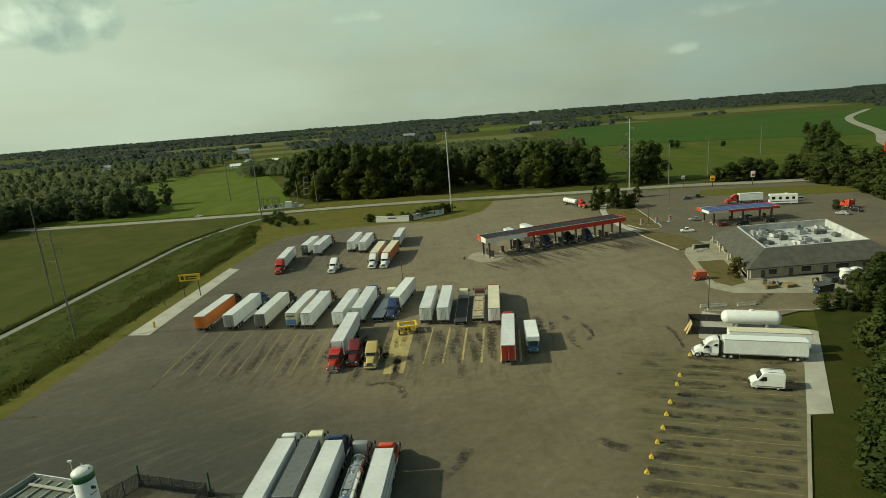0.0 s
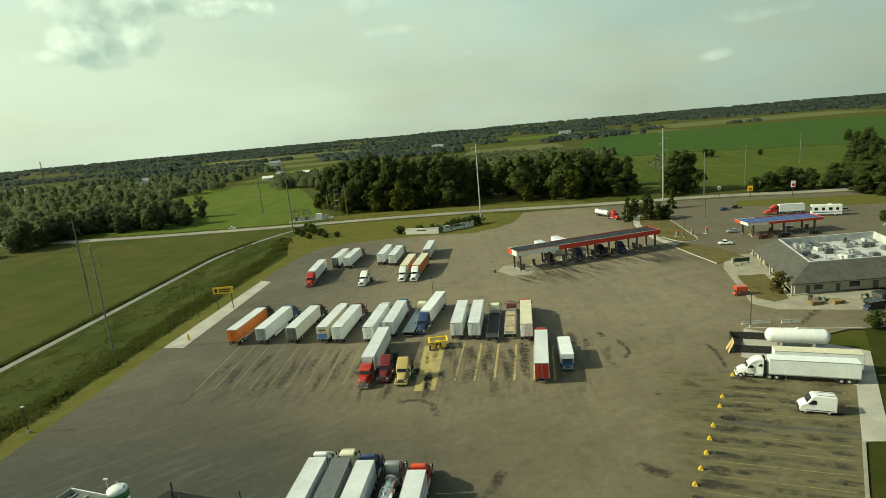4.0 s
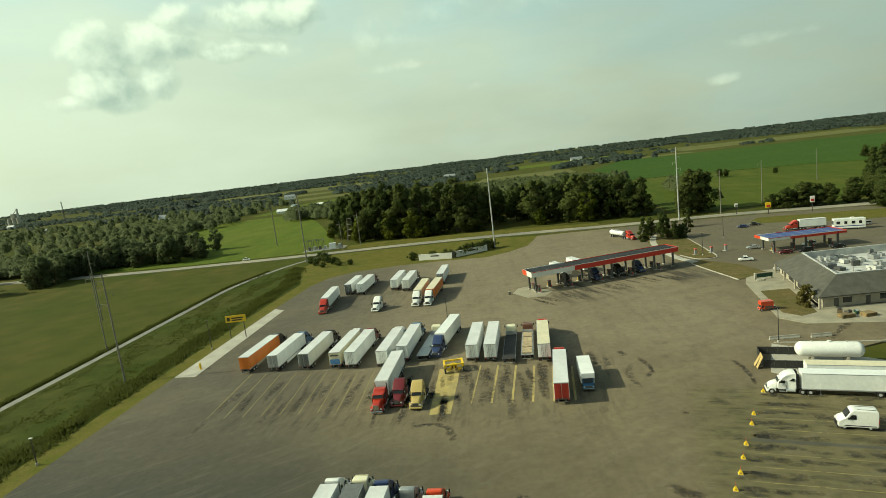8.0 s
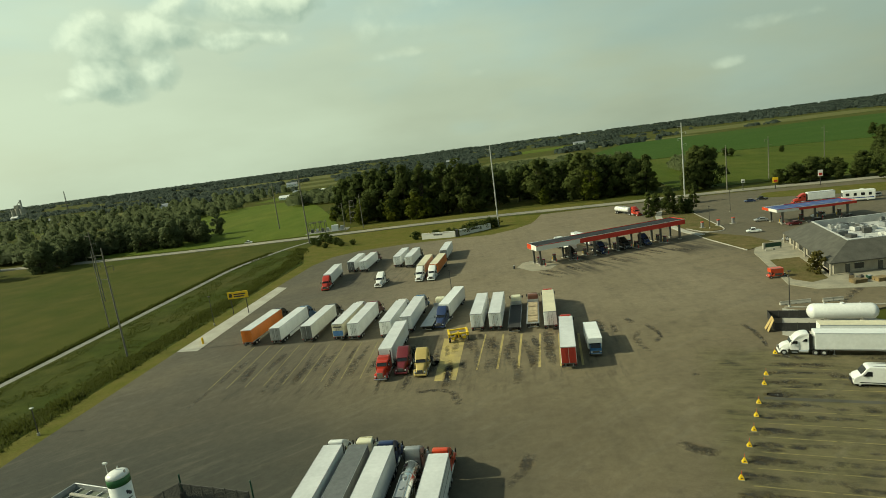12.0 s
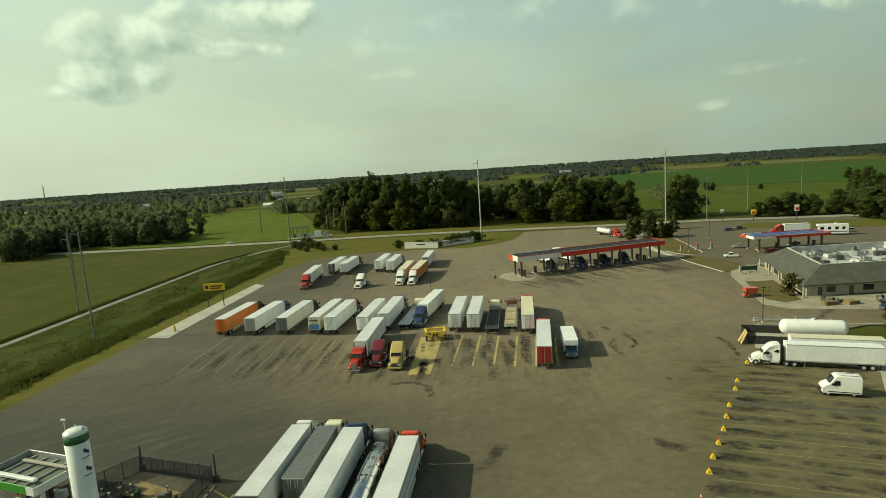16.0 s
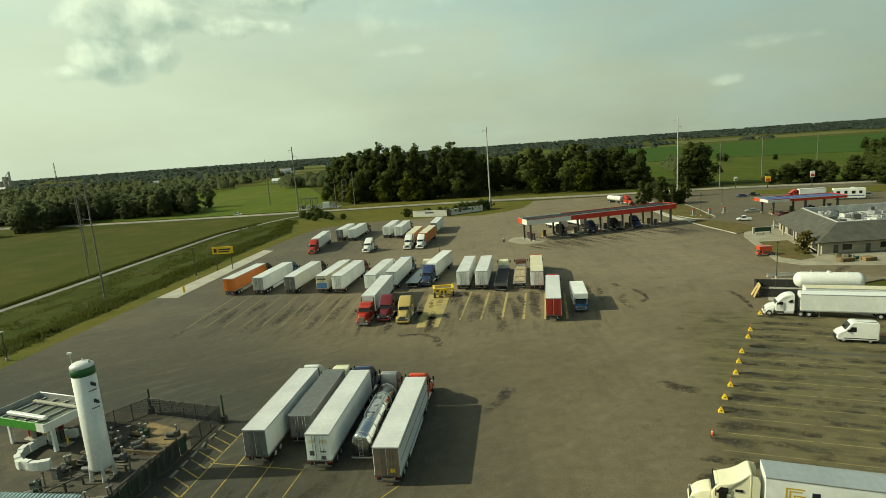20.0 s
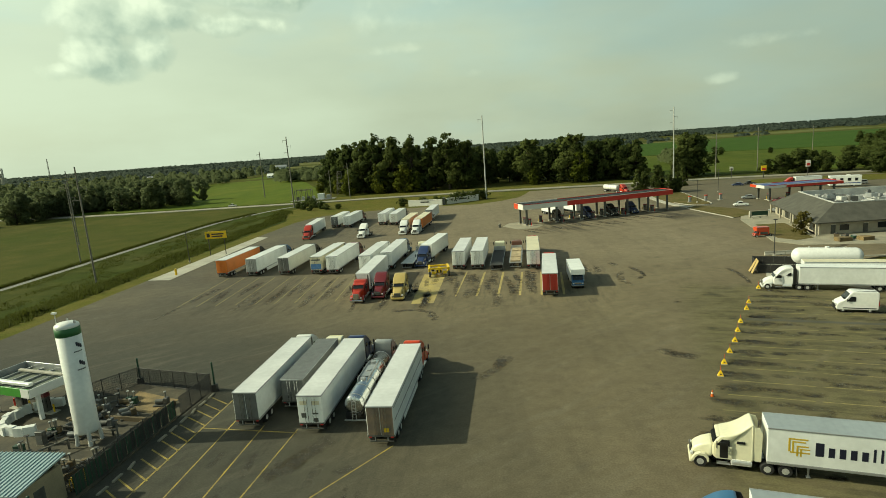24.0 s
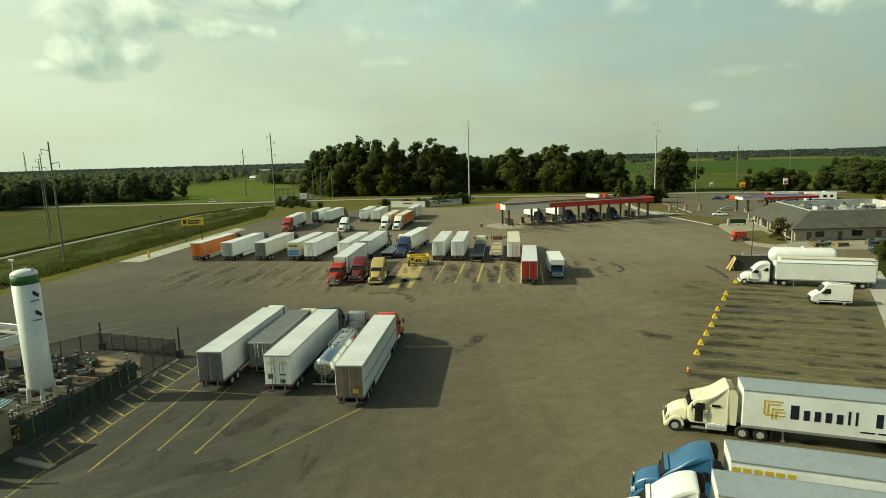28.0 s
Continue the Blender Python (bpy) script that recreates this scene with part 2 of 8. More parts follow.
def ground_mat(name, cols, s1=0.02, s2=0.25, rough=0.95, streak=None):
    """Open ground: three tones blended by broad and middle noise, fine grain above it."""
    m = bpy.data.materials.new(name)
    m.use_nodes = True
    nt = m.node_tree
    N, L = nt.nodes.new, nt.links.new
    bsdf = nt.nodes["Principled BSDF"]
    bsdf.inputs["Roughness"].default_value = rough
    bsdf.inputs["Specular IOR Level"].default_value = 0.05
    geo = N("ShaderNodeNewGeometry")
    vec = geo.outputs["Position"]
    if streak:
        mp = N("ShaderNodeMapping")
        mp.inputs["Scale"].default_value = streak
        L(vec, mp.inputs["Vector"])
        vec = mp.outputs[0]
    facs = []
    for s, d in ((s1, 4), (s2, 5), (4.0, 3)):
        n = N("ShaderNodeTexNoise")
        n.inputs["Scale"].default_value, n.inputs["Detail"].default_value = s, d
        L(vec, n.inputs["Vector"])
        r = N("ShaderNodeMapRange")
        r.inputs["From Min"].default_value, r.inputs["From Max"].default_value = 0.33, 0.67
        L(n.outputs["Fac"], r.inputs["Value"])
        facs.append(r)
    a = N("ShaderNodeMix")
    a.data_type = "RGBA"
    a.inputs[6].default_value, a.inputs[7].default_value = (*cols[0], 1), (*cols[1], 1)
    L(facs[0].outputs[0], a.inputs[0])
    b = N("ShaderNodeMix")
    b.data_type = "RGBA"
    b.inputs[7].default_value = (*cols[2], 1)
    half = N("ShaderNodeMath")
    half.operation = "MULTIPLY"
    half.inputs[1].default_value = 0.6
    L(facs[1].outputs[0], half.inputs[0])
    L(half.outputs[0], b.inputs[0])
    L(a.outputs[2], b.inputs[6])
    g = N("ShaderNodeMapRange")
    g.inputs["To Min"].default_value, g.inputs["To Max"].default_value = 0.82, 1.18
    L(facs[2].outputs[0], g.inputs["Value"])
    sc = N("ShaderNodeVectorMath")
    sc.operation = "SCALE"
    L(b.outputs[2], sc.inputs[0])
    L(g.outputs[0], sc.inputs["Scale"])
    L(sc.outputs[0], bsdf.inputs["Base Color"])
    bp = N("ShaderNodeBump")
    bp.inputs["Strength"].default_value, bp.inputs["Distance"].default_value = 0.3, 0.1
    L(facs[2].outputs[0], bp.inputs["Height"])
    L(bp.outputs[0], bsdf.inputs["Normal"])
    return m


def asphalt_mat():
    """Worn lot asphalt: broad tone, patches, tyre and oil streaks that run along the parking bays."""
    m = bpy.data.materials.new("asphalt")
    m.use_nodes = True
    nt = m.node_tree
    N, L = nt.nodes.new, nt.links.new
    bsdf = nt.nodes["Principled BSDF"]
    bsdf.inputs["Roughness"].default_value = 0.85
    bsdf.inputs["Specular IOR Level"].default_value = 0.14
    geo = N("ShaderNodeNewGeometry")
    P = geo.outputs["Position"]

    def noise_of(scale, detail, lo, hi, vec=P, tlo=0.0, thi=1.0, rough=0.55):
        n = N("ShaderNodeTexNoise")
        n.inputs["Scale"].default_value, n.inputs["Detail"].default_value, n.inputs["Roughness"].default_value = scale, detail, rough
        L(vec, n.inputs["Vector"])
        r = N("ShaderNodeMapRange")
        r.inputs["From Min"].default_value, r.inputs["From Max"].default_value = lo, hi
        r.inputs["To Min"].default_value, r.inputs["To Max"].default_value = tlo, thi
        L(n.outputs["Fac"], r.inputs["Value"])
        return r.outputs[0]

    def turned(angle, sx, sy):
        mp = N("ShaderNodeMapping")
        mp.vector_type = "TEXTURE"
        mp.inputs["Rotation"].default_value = (0, 0, radians(angle))
        mp.inputs["Scale"].default_value = (1 / sx, 1 / sy, 1)
        L(P, mp.inputs["Vector"])
        return mp.outputs[0]

    def mul(a, b):
        q = N("ShaderNodeMath")
        q.operation = "MULTIPLY"
        L(a, q.inputs[0])
        L(b, q.inputs[1])
        return q.outputs[0]

    def zone(x0, x1, y0, y1, angle=0, soft=3.0):
        """1 inside a turned rectangle, with a ragged edge."""
        mp = N("ShaderNodeMapping")
        mp.vector_type = "TEXTURE"
        mp.inputs["Rotation"].default_value = (0, 0, radians(angle))
        L(P, mp.inputs["Vector"])
        sep = N("ShaderNodeSeparateXYZ")
        L(mp.outputs[0], sep.inputs[0])
        got = None
        for socket, lo, hi in ((sep.outputs[0], x0, x1), (sep.outputs[1], y0, y1)):
            for edge, sign in ((lo, 1), (hi, -1)):
                r = N("ShaderNodeMapRange")
                r.interpolation_type = "SMOOTHSTEP"
                r.inputs["From Min"].default_value, r.inputs["From Max"].default_value = (edge - soft, edge + soft) if sign > 0 else (edge + soft, edge - soft)
                L(socket, r.inputs["Value"])
                got = r.outputs[0] if got is None else mul(got, r.outputs[0])
        return got

    a = N("ShaderNodeMix")
    a.data_type = "RGBA"
    a.inputs[6].default_value, a.inputs[7].default_value = (*ASPHALT[0], 1), (*ASPHALT[1], 1)
    L(noise_of(0.035, 6, 0.35, 0.65), a.inputs[0])
    col = a.outputs[2]

    def darken(col, fac, tone):
        x = N("ShaderNodeMix")
        x.data_type = "RGBA"
        x.inputs[7].default_value = (*tone, 1)
        L(fac, x.inputs[0])
        L(col, x.inputs[6])
        return x.outputs[2]

    col = darken(col, noise_of(0.022, 3, 0.45, 0.7, thi=0.45), (0.155, 0.122, 0.078))
    # paler tone on the far half
    col = darken(col, mul(zone(-95, 72, 118, 330, 3, 16), noise_of(0.05, 4, 0.2, 0.6, tlo=0.3, thi=0.7)), (0.222, 0.186, 0.126))
    # darker forecourt beyond the shop
    col = darken(col, mul(zone(66, 200, 176, 330, 0, 8), noise_of(0.06, 4, 0.2, 0.6, tlo=0.4, thi=0.8)), (0.112, 0.100, 0.070))
    # the light's dimming towards the west, put into the asphalt's colour
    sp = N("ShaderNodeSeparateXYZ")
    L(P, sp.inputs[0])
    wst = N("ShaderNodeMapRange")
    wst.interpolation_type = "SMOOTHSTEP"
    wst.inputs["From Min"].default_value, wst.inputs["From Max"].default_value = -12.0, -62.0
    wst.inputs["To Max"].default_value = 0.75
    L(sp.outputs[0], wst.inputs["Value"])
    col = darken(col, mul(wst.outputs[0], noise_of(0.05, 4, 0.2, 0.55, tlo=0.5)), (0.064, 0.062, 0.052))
    col = darken(col, mul(zone(-95, -22, -60, 88, 0, 18), noise_of(0.09, 4, 0.25, 0.6, tlo=0.35, thi=0.8)), (0.05, 0.05, 0.042))
    col = darken(col, noise_of(0.16, 6, 0.46, 0.72, thi=0.26), ASPHALT[2])
    # lens falloff in the near west corner, painted into the asphalt tone
    col = darken(col, mul(zone(-95, 0, -60, 84, 0, 18), noise_of(0.06, 4, 0.2, 0.6, tlo=0.5, thi=0.88)), (0.052, 0.053, 0.043))
    col = darken(col, mul(zone(0, 60, -60, 88, 0, 16), noise_of(0.06, 4, 0.2, 0.6, tlo=0.1, thi=0.35)), (0.080, 0.070, 0.045))
    col = darken(col, mul(zone(6, 40, 30, 108, -16, 3), noise_of(0.3, 6, 0.3, 0.65, tlo=0.25, thi=0.75, rough=0.65)), (0.128, 0.118, 0.052))
    # drive lanes polished along the lot
    col = darken(col, noise_of(1.0, 5, 0.50, 0.75, turned(24, 0.05, 0.30), thi=0.2), ASPHALT[2])
    # pale scuffs and long dark tyre sweeps
    col = darken(col, noise_of(1.0, 6, 0.52, 0.72, turned(38, 0.07, 0.5), thi=0.26, rough=0.7), (0.195, 0.178, 0.135))
    col = darken(col, noise_of(1.0, 6, 0.50, 0.72, turned(4, 0.30, 0.03), thi=0.22, rough=0.65), (0.062, 0.055, 0.041))
    col = darken(col, noise_of(0.30, 7, 0.55, 0.70, thi=0.4, rough=0.7), (0.068, 0.060, 0.045))
    dark = (0.022, 0.021, 0.02)
    streak_y = noise_of(1.0, 5, 0.48, 0.68, turned(-4, 0.8, 0.12), thi=0.5, rough=0.65)
    col = darken(col, mul(mul(streak_y, zone(-66, 19, 93, 123, -3, 4)), noise_of(0.2, 3, 0.3, 0.55)), dark)
    col = darken(col, mul(streak_y, zone(-60, -34, 174, 203, -2, 5)), dark)
    col = darken(col, mul(mul(streak_y, zone(-34, -8, 34, 57, -2, 3)), noise_of(0.25, 3, 0.35, 0.6, thi=0.8)), dark)
    streak_x = noise_of(1.0, 6, 0.44, 0.66, turned(-16, 0.16, 0.9), thi=0.72, rough=0.68)
    col = darken(col, mul(mul(streak_x, zone(6, 40, 30, 108, -16, 3)), noise_of(0.3, 3, 0.35, 0.6)), dark)
    streak_c = noise_of(1.0, 4, 0.46, 0.62, turned(20, 0.32, 0.05), thi=0.8)
    col = darken(col, mul(streak_c, zone(76, 128, 146, 172, 20, 6)), dark)
    fine = N("ShaderNodeVectorMath")
    fine.operation = "SCALE"
    L(col, fine.inputs[0])
    L(mul(noise_of(6.0, 4, 0.3, 0.7, tlo=0.84, thi=1.16), noise_of(0.7, 6, 0.3, 0.7, tlo=0.86, thi=1.14, rough=0.7)), fine.inputs["Scale"])
    L(fine.outputs[0], bsdf.inputs["Base Color"])
    bp = N("ShaderNodeBump")
    bp.inputs["Strength"].default_value, bp.inputs["Distance"].default_value = 0.25, 0.02
    L(noise_of(14.0, 3, 0.3, 0.7), bp.inputs["Height"])
    L(bp.outputs[0], bsdf.inputs["Normal"])
    return m


def smudge_mat(name, col, most):
    """A soft-edged tyre or oil smudge that fades towards its rim."""
    m = mat(name, col, 0.8, var=0.2, scale=0.8)
    nt = m.node_tree
    N, L = nt.nodes.new, nt.links.new
    bsdf = nt.nodes["Principled BSDF"]
    co, sep = N("ShaderNodeTexCoord"), N("ShaderNodeSeparateXYZ")
    L(co.outputs["Generated"], sep.inputs[0])
    got = []
    for k in (0, 1):
        a, b, c = N("ShaderNodeMath"), N("ShaderNodeMath"), N("ShaderNodeMath")
        a.operation, b.operation, c.operation = "MULTIPLY_ADD", "MULTIPLY", "SUBTRACT"
        a.inputs[1].default_value, a.inputs[2].default_value = 2.0, -1.0
        L(sep.outputs[k], a.inputs[0])
        L(a.outputs[0], b.inputs[0])
        L(a.outputs[0], b.inputs[1])
        c.inputs[0].default_value = 1.0
        L(b.outputs[0], c.inputs[1])
        got.append(c.outputs[0])
    geo, n = N("ShaderNodeNewGeometry"), N("ShaderNodeTexNoise")
    n.inputs["Scale"].default_value, n.inputs["Detail"].default_value, n.inputs["Roughness"].default_value = 0.9, 6, 0.66
    L(geo.outputs["Position"], n.inputs["Vector"])
    p, q, r = N("ShaderNodeMath"), N("ShaderNodeMath"), N("ShaderNodeMapRange")
    p.operation, q.operation = "MULTIPLY", "MULTIPLY"
    L(got[0], p.inputs[0])
    L(got[1], p.inputs[1])
    patch = N("ShaderNodeMapRange")
    patch.inputs["From Min"].default_value, patch.inputs["From Max"].default_value = 0.32, 0.68
    L(n.outputs["Fac"], patch.inputs["Value"])
    L(p.outputs[0], q.inputs[0])
    L(patch.outputs[0], q.inputs[1])
    r.inputs["From Min"].default_value, r.inputs["From Max"].default_value = 0.1, 0.75
    r.inputs["To Max"].default_value = most
    L(q.outputs[0], r.inputs["Value"])
    L(r.outputs[0], bsdf.inputs["Alpha"])
    return m


ASPHALT = ((0.186, 0.154, 0.096), (0.143, 0.118, 0.074), (0.071, 0.059, 0.040))
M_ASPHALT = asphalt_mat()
M_ROAD = mat("road_asphalt", (0.29, 0.265, 0.19), 0.9, scale=0.05, fine=3, col2=(0.19, 0.18, 0.15))
M_CONC = mat("concrete", (0.42, 0.40, 0.33), 0.9, scale=0.25, fine=4, var=0.1, col2=(0.32, 0.30, 0.25))
M_GRAVEL = mat("gravel", (0.24, 0.235, 0.21), 0.95, scale=0.4, fine=6, var=0.15)
M_YELLOW = mat("line_yellow", (0.36, 0.27, 0.05), 0.85, scale=0.7, var=0.2, col2=(0.16, 0.13, 0.06), fine=5)
M_YPAD = mat("pad_yellow", (0.44, 0.34, 0.11), 0.85, scale=0.5, var=0.15, col2=(0.28, 0.225, 0.1), fine=4)
M_YBRIGHT = mat("yellow_paint", (0.75, 0.50, 0.02), 0.5, var=0.06)
M_WHITE = paint("white_paint", (0.76, 0.76, 0.72))
M_WHITE2 = mat("trailer_white", (0.77, 0.78, 0.75), 0.42, var=0.05, scale=0.4, bump=0.03, fine=2.0, col2=(0.68, 0.69, 0.66))
M_ROOFW = mat("trailer_roof", (0.62, 0.63, 0.615), 0.6, var=0.05, scale=0.3, fine=2.0, col2=(0.52, 0.53, 0.52))
M_ROOFG = mat("trailer_roof_grey", (0.29, 0.325, 0.34), 0.5, var=0.06, scale=0.3, fine=2.0)


def roof_bows(m, low):
    """Faint cross ribs under a trailer's roof skin, every 0.6 m of its own length."""
    nt = m.node_tree
    N, L = nt.nodes.new, nt.links.new
    bsdf = nt.nodes["Principled BSDF"]
    co, wv = N("ShaderNodeTexCoord"), N("ShaderNodeTexWave")
    wv.bands_direction = "Y"
    wv.inputs["Scale"].default_value, wv.inputs["Distortion"].default_value = 0.52, 0.4
    L(co.outputs["Object"], wv.inputs["Vector"])
    r, sc = N("ShaderNodeMapRange"), N("ShaderNodeVectorMath")
    r.inputs["From Min"].default_value, r.inputs["From Max"].default_value = 0.0, 0.35
    r.inputs["To Min"].default_value, r.inputs["To Max"].default_value = low, 1.0
    L(wv.outputs["Fac"], r.inputs["Value"])
    sc.operation = "SCALE"
    old = bsdf.inputs["Base Color"].links[0].from_socket
    L(old, sc.inputs[0])
    L(r.outputs[0], sc.inputs["Scale"])
    L(sc.outputs[0], bsdf.inputs["Base Color"])


roof_bows(M_ROOFG, 0.97)
roof_bows(M_ROOFW, 0.98)
M_POLISH = mat("polished_tank", (0.75, 0.76, 0.76), 0.28, 0.6, var=0.05)
M_CREAM = mat("trailer_cream", (0.66, 0.6, 0.42), 0.5, var=0.06, scale=0.4, fine=2.0)
M_ALU = mat("aluminium", (0.42, 0.43, 0.43), 0.45, 0.55, var=0.1, scale=0.8, bump=0.05)
M_CHROME = mat("chrome", (0.62, 0.64, 0.65), 0.18, 1.0, var=0.03)
M_DARKALU = mat("dark_steel", (0.11, 0.11, 0.1), 0.5, 0.3, var=0.15)
M_GREYBOX = mat("grey_trailer", (0.16, 0.165, 0.16), 0.5, 0.2, var=0.12)
M_ORANGE = mat("trailer_orange", (0.62, 0.17, 0.02), 0.5, var=0.08, scale=0.4)
M_RED = paint("red_paint", (0.42, 0.032, 0.014))
M_REDDOOR = mat("red_door_panel", (0.34, 0.026, 0.013), 0.7, var=0.08, scale=0.6, bump=0.03)
M_ORED = paint("orange_red_paint", (0.60, 0.06, 0.016))
M_MAROON = paint("maroon_paint", (0.14, 0.014, 0.018))
M_YELT = paint("yellow_truck_paint", (0.47, 0.35, 0.12))
M_BLUE = paint("blue_paint", (0.022, 0.040, 0.11))
M_SKYBLUE = paint("light_blue_paint", (0.035, 0.12, 0.24))
M_BLACK = paint("black_paint", (0.012, 0.012, 0.013))
M_BROWN = paint("brown_paint", (0.16, 0.07, 0.045))
M_CREAMP = paint("cream_paint", (0.74, 0.70, 0.50))
M_RUBBER = mat("rubber", (0.018, 0.018, 0.018), 0.85, var=0.2)
M_RIM = mat("rim_metal", (0.66, 0.66, 0.64), 0.35, 0.4, var=0.1)
M_UNDER = mat("chassis_dark", (0.03, 0.029, 0.027), 0.8, var=0.2)
M_GLASS = mat("vehicle_glass", (0.012, 0.014, 0.016), 0.08, 0.0, var=0.02, bump=0)
M_LAMPR = mat("tail_lamp_red", (0.4, 0.01, 0.01), 0.3, var=0.02)
M_LAMPW = mat("headlamp_clear", (0.7, 0.7, 0.68), 0.15, 0.2, var=0.02)
M_WOOD = mat("timber_load", (0.42, 0.33, 0.2), 0.8, var=0.2, scale=1.2)
M_PLY = mat("tan_plywood", (0.52, 0.38, 0.15), 0.8, var=0.12, scale=0.9, col2=(0.38, 0.27, 0.11))
M_POLE = mat("weathered_pole", (0.20, 0.185, 0.15), 0.85, var=0.15)
M_STEELP = mat("galvanised_pole", (0.5, 0.5, 0.47), 0.5, 0.4, var=0.1)
M_DPOLE = mat("dark_pole", (0.045, 0.042, 0.038), 0.6, var=0.15)
M_CANR = mat("canopy_red", (0.52, 0.03, 0.02), 0.4, var=0.05, scale=0.2)
M_CANW = mat("canopy_white", (0.72, 0.70, 0.64), 0.45, var=0.05, scale=0.2)
M_CANTOP = mat("canopy_top", (0.045, 0.048, 0.052), 0.8, var=0.15, scale=0.3)
M_CANTOP.node_tree.nodes["Principled BSDF"].inputs["Specular IOR Level"].default_value = 0.08
M_CANBLUE = mat("canopy_blue", (0.03, 0.06, 0.22), 0.45, var=0.06)
M_SHINGLE = mat("roof_shingle", (0.09, 0.086, 0.068), 0.9, var=0.15, scale=0.6, fine=6)
M_STUCCO = mat("stucco_beige", (0.40, 0.36, 0.28), 0.9, var=0.08, scale=0.6)
M_MEMBR = mat("roof_membrane", (0.54, 0.54, 0.50), 0.8, var=0.12, scale=0.5, col2=(0.34, 0.34, 0.33))
M_WINDOW = mat("window_glass", (0.02, 0.024, 0.026), 0.08, var=0.02, bump=0)
M_GREENB = mat("bright_green", (0.06, 0.26, 0.03), 0.45, var=0.06)
M_BANDG = mat("dark_band_green", (0.025, 0.12, 0.035), 0.45, var=0.06)
M_SHOPLEAF = leaf_mat("foliage_olive", (0.085, 0.080, 0.022), (0.140, 0.120, 0.035), 0.6)
M_DGREEN = mat("dark_green", (0.012, 0.055, 0.03), 0.6, var=0.1)
M_BLUEROOF = mat("pale_blue_metal_roof", (0.36, 0.46, 0.47), 0.4, 0.3, var=0.06)
M_BRICKB = mat("tan_block_wall", (0.33, 0.27, 0.17), 0.9, var=0.12, scale=0.8)
M_BARK = mat("bark", (0.07, 0.055, 0.04), 0.95, var=0.25, scale=2.0)
M_CONCD = mat("worn_concrete", (0.27, 0.25, 0.19), 0.9, scale=0.3, fine=4, var=0.12, col2=(0.17, 0.16, 0.125))
M_CONCT = mat("walkway_concrete", (0.33, 0.30, 0.215), 0.9, scale=0.3, fine=4, var=0.12, col2=(0.23, 0.21, 0.155))
M_YDIM = mat("faded_line_yellow", (0.28, 0.225, 0.075), 0.85, scale=0.9, var=0.2, col2=(0.13, 0.115, 0.06), fine=5)
M_SMUDGE = smudge_mat("rubber_smudge", (0.026, 0.024, 0.020), 0.58)
M_SMUDGEL = smudge_mat("faint_smudge", (0.040, 0.036, 0.028), 0.39)
M_RUST = mat("rusty_doors", (0.24, 0.17, 0.11), 0.6, 0.2, var=0.15, scale=0.9, col2=(0.13, 0.11, 0.095))
M_SLABD = mat("dark_gravel_slab", (0.085, 0.072, 0.045), 0.95, var=0.2, scale=0.5, fine=4, col2=(0.036, 0.033, 0.024))
M_DGREY = mat("weathered_deck", (0.13, 0.15, 0.11), 0.8, var=0.15, scale=0.6)
M_TAN = mat("compound_block", (0.16, 0.12, 0.065), 0.9, var=0.2, scale=0.8)
M_DRY = ground_mat("dry_verge", ((0.125, 0.096, 0.040), (0.072, 0.078, 0.020), (0.165, 0.125, 0.065)), 0.12, 0.5)
M_SOIL = mat("bare_soil", (0.27, 0.19, 0.085), 0.95, var=0.25, scale=0.6, col2=(0.11, 0.085, 0.045))

M_SEAL = mat("tar_patch", (0.075, 0.072, 0.055), 0.85, var=0.15, scale=0.3)
M_GRASS = ground_mat("pasture", ((0.054, 0.066, 0.011), (0.098, 0.084, 0.024), (0.036, 0.050, 0.008)), 0.018, 0.09)
M_VERGE = ground_mat("mown_verge", ((0.104, 0.102, 0.020), (0.078, 0.090, 0.016), (0.150, 0.118, 0.040)), 0.05, 0.22)
# slope grass, darker than the verge: its shade is put into the colour
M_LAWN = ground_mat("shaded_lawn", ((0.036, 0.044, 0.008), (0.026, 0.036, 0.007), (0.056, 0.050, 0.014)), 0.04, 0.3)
M_WEED = ground_mat("ditch_weeds", ((0.046, 0.062, 0.010), (0.076, 0.074, 0.020), (0.022, 0.034, 0.006)), 0.04, 0.22)
# weedy ditch ground, with the shade of its depth put into the colour
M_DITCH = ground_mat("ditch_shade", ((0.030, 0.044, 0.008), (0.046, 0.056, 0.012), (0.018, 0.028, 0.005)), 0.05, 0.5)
M_FIELDG = ground_mat("bright_field", ((0.086, 0.122, 0.017), (0.120, 0.134, 0.025), (0.060, 0.090, 0.012)), 0.02, 0.10, streak=(1.0, 0.35, 1.0))
M_MEADOW = ground_mat("meadow", ((0.062, 0.088, 0.014), (0.092, 0.100, 0.020), (0.044, 0.064, 0.010)), 0.02, 0.10, streak=(1.0, 0.35, 1.0))
M_CROP = ground_mat("crop_field", ((0.040, 0.080, 0.014), (0.054, 0.090, 0.018), (0.034, 0.066, 0.012)), 0.012, 0.08, streak=(0.5, 1.2, 1.0))
M_STRAW = ground_mat("straw_field", ((0.12, 0.12, 0.045), (0.085, 0.1, 0.03), (0.15, 0.135, 0.06)), 0.01, 0.05)
M_LEAF = leaf_mat("foliage_dark", (0.048, 0.068, 0.020), (0.098, 0.116, 0.034), 0.4)
M_BLADE = leaf_mat("weed_blades", (0.028, 0.042, 0.007), (0.064, 0.074, 0.016), 0.8)
M_LEAFL = leaf_mat("foliage_light", (0.070, 0.092, 0.012), (0.130, 0.140, 0.022))
# paler, cooler leaves: distance haze is put into these two colours
M_LEAFF = leaf_mat("foliage_far_haze", (0.072, 0.094, 0.078), (0.100, 0.124, 0.100), 0.2)
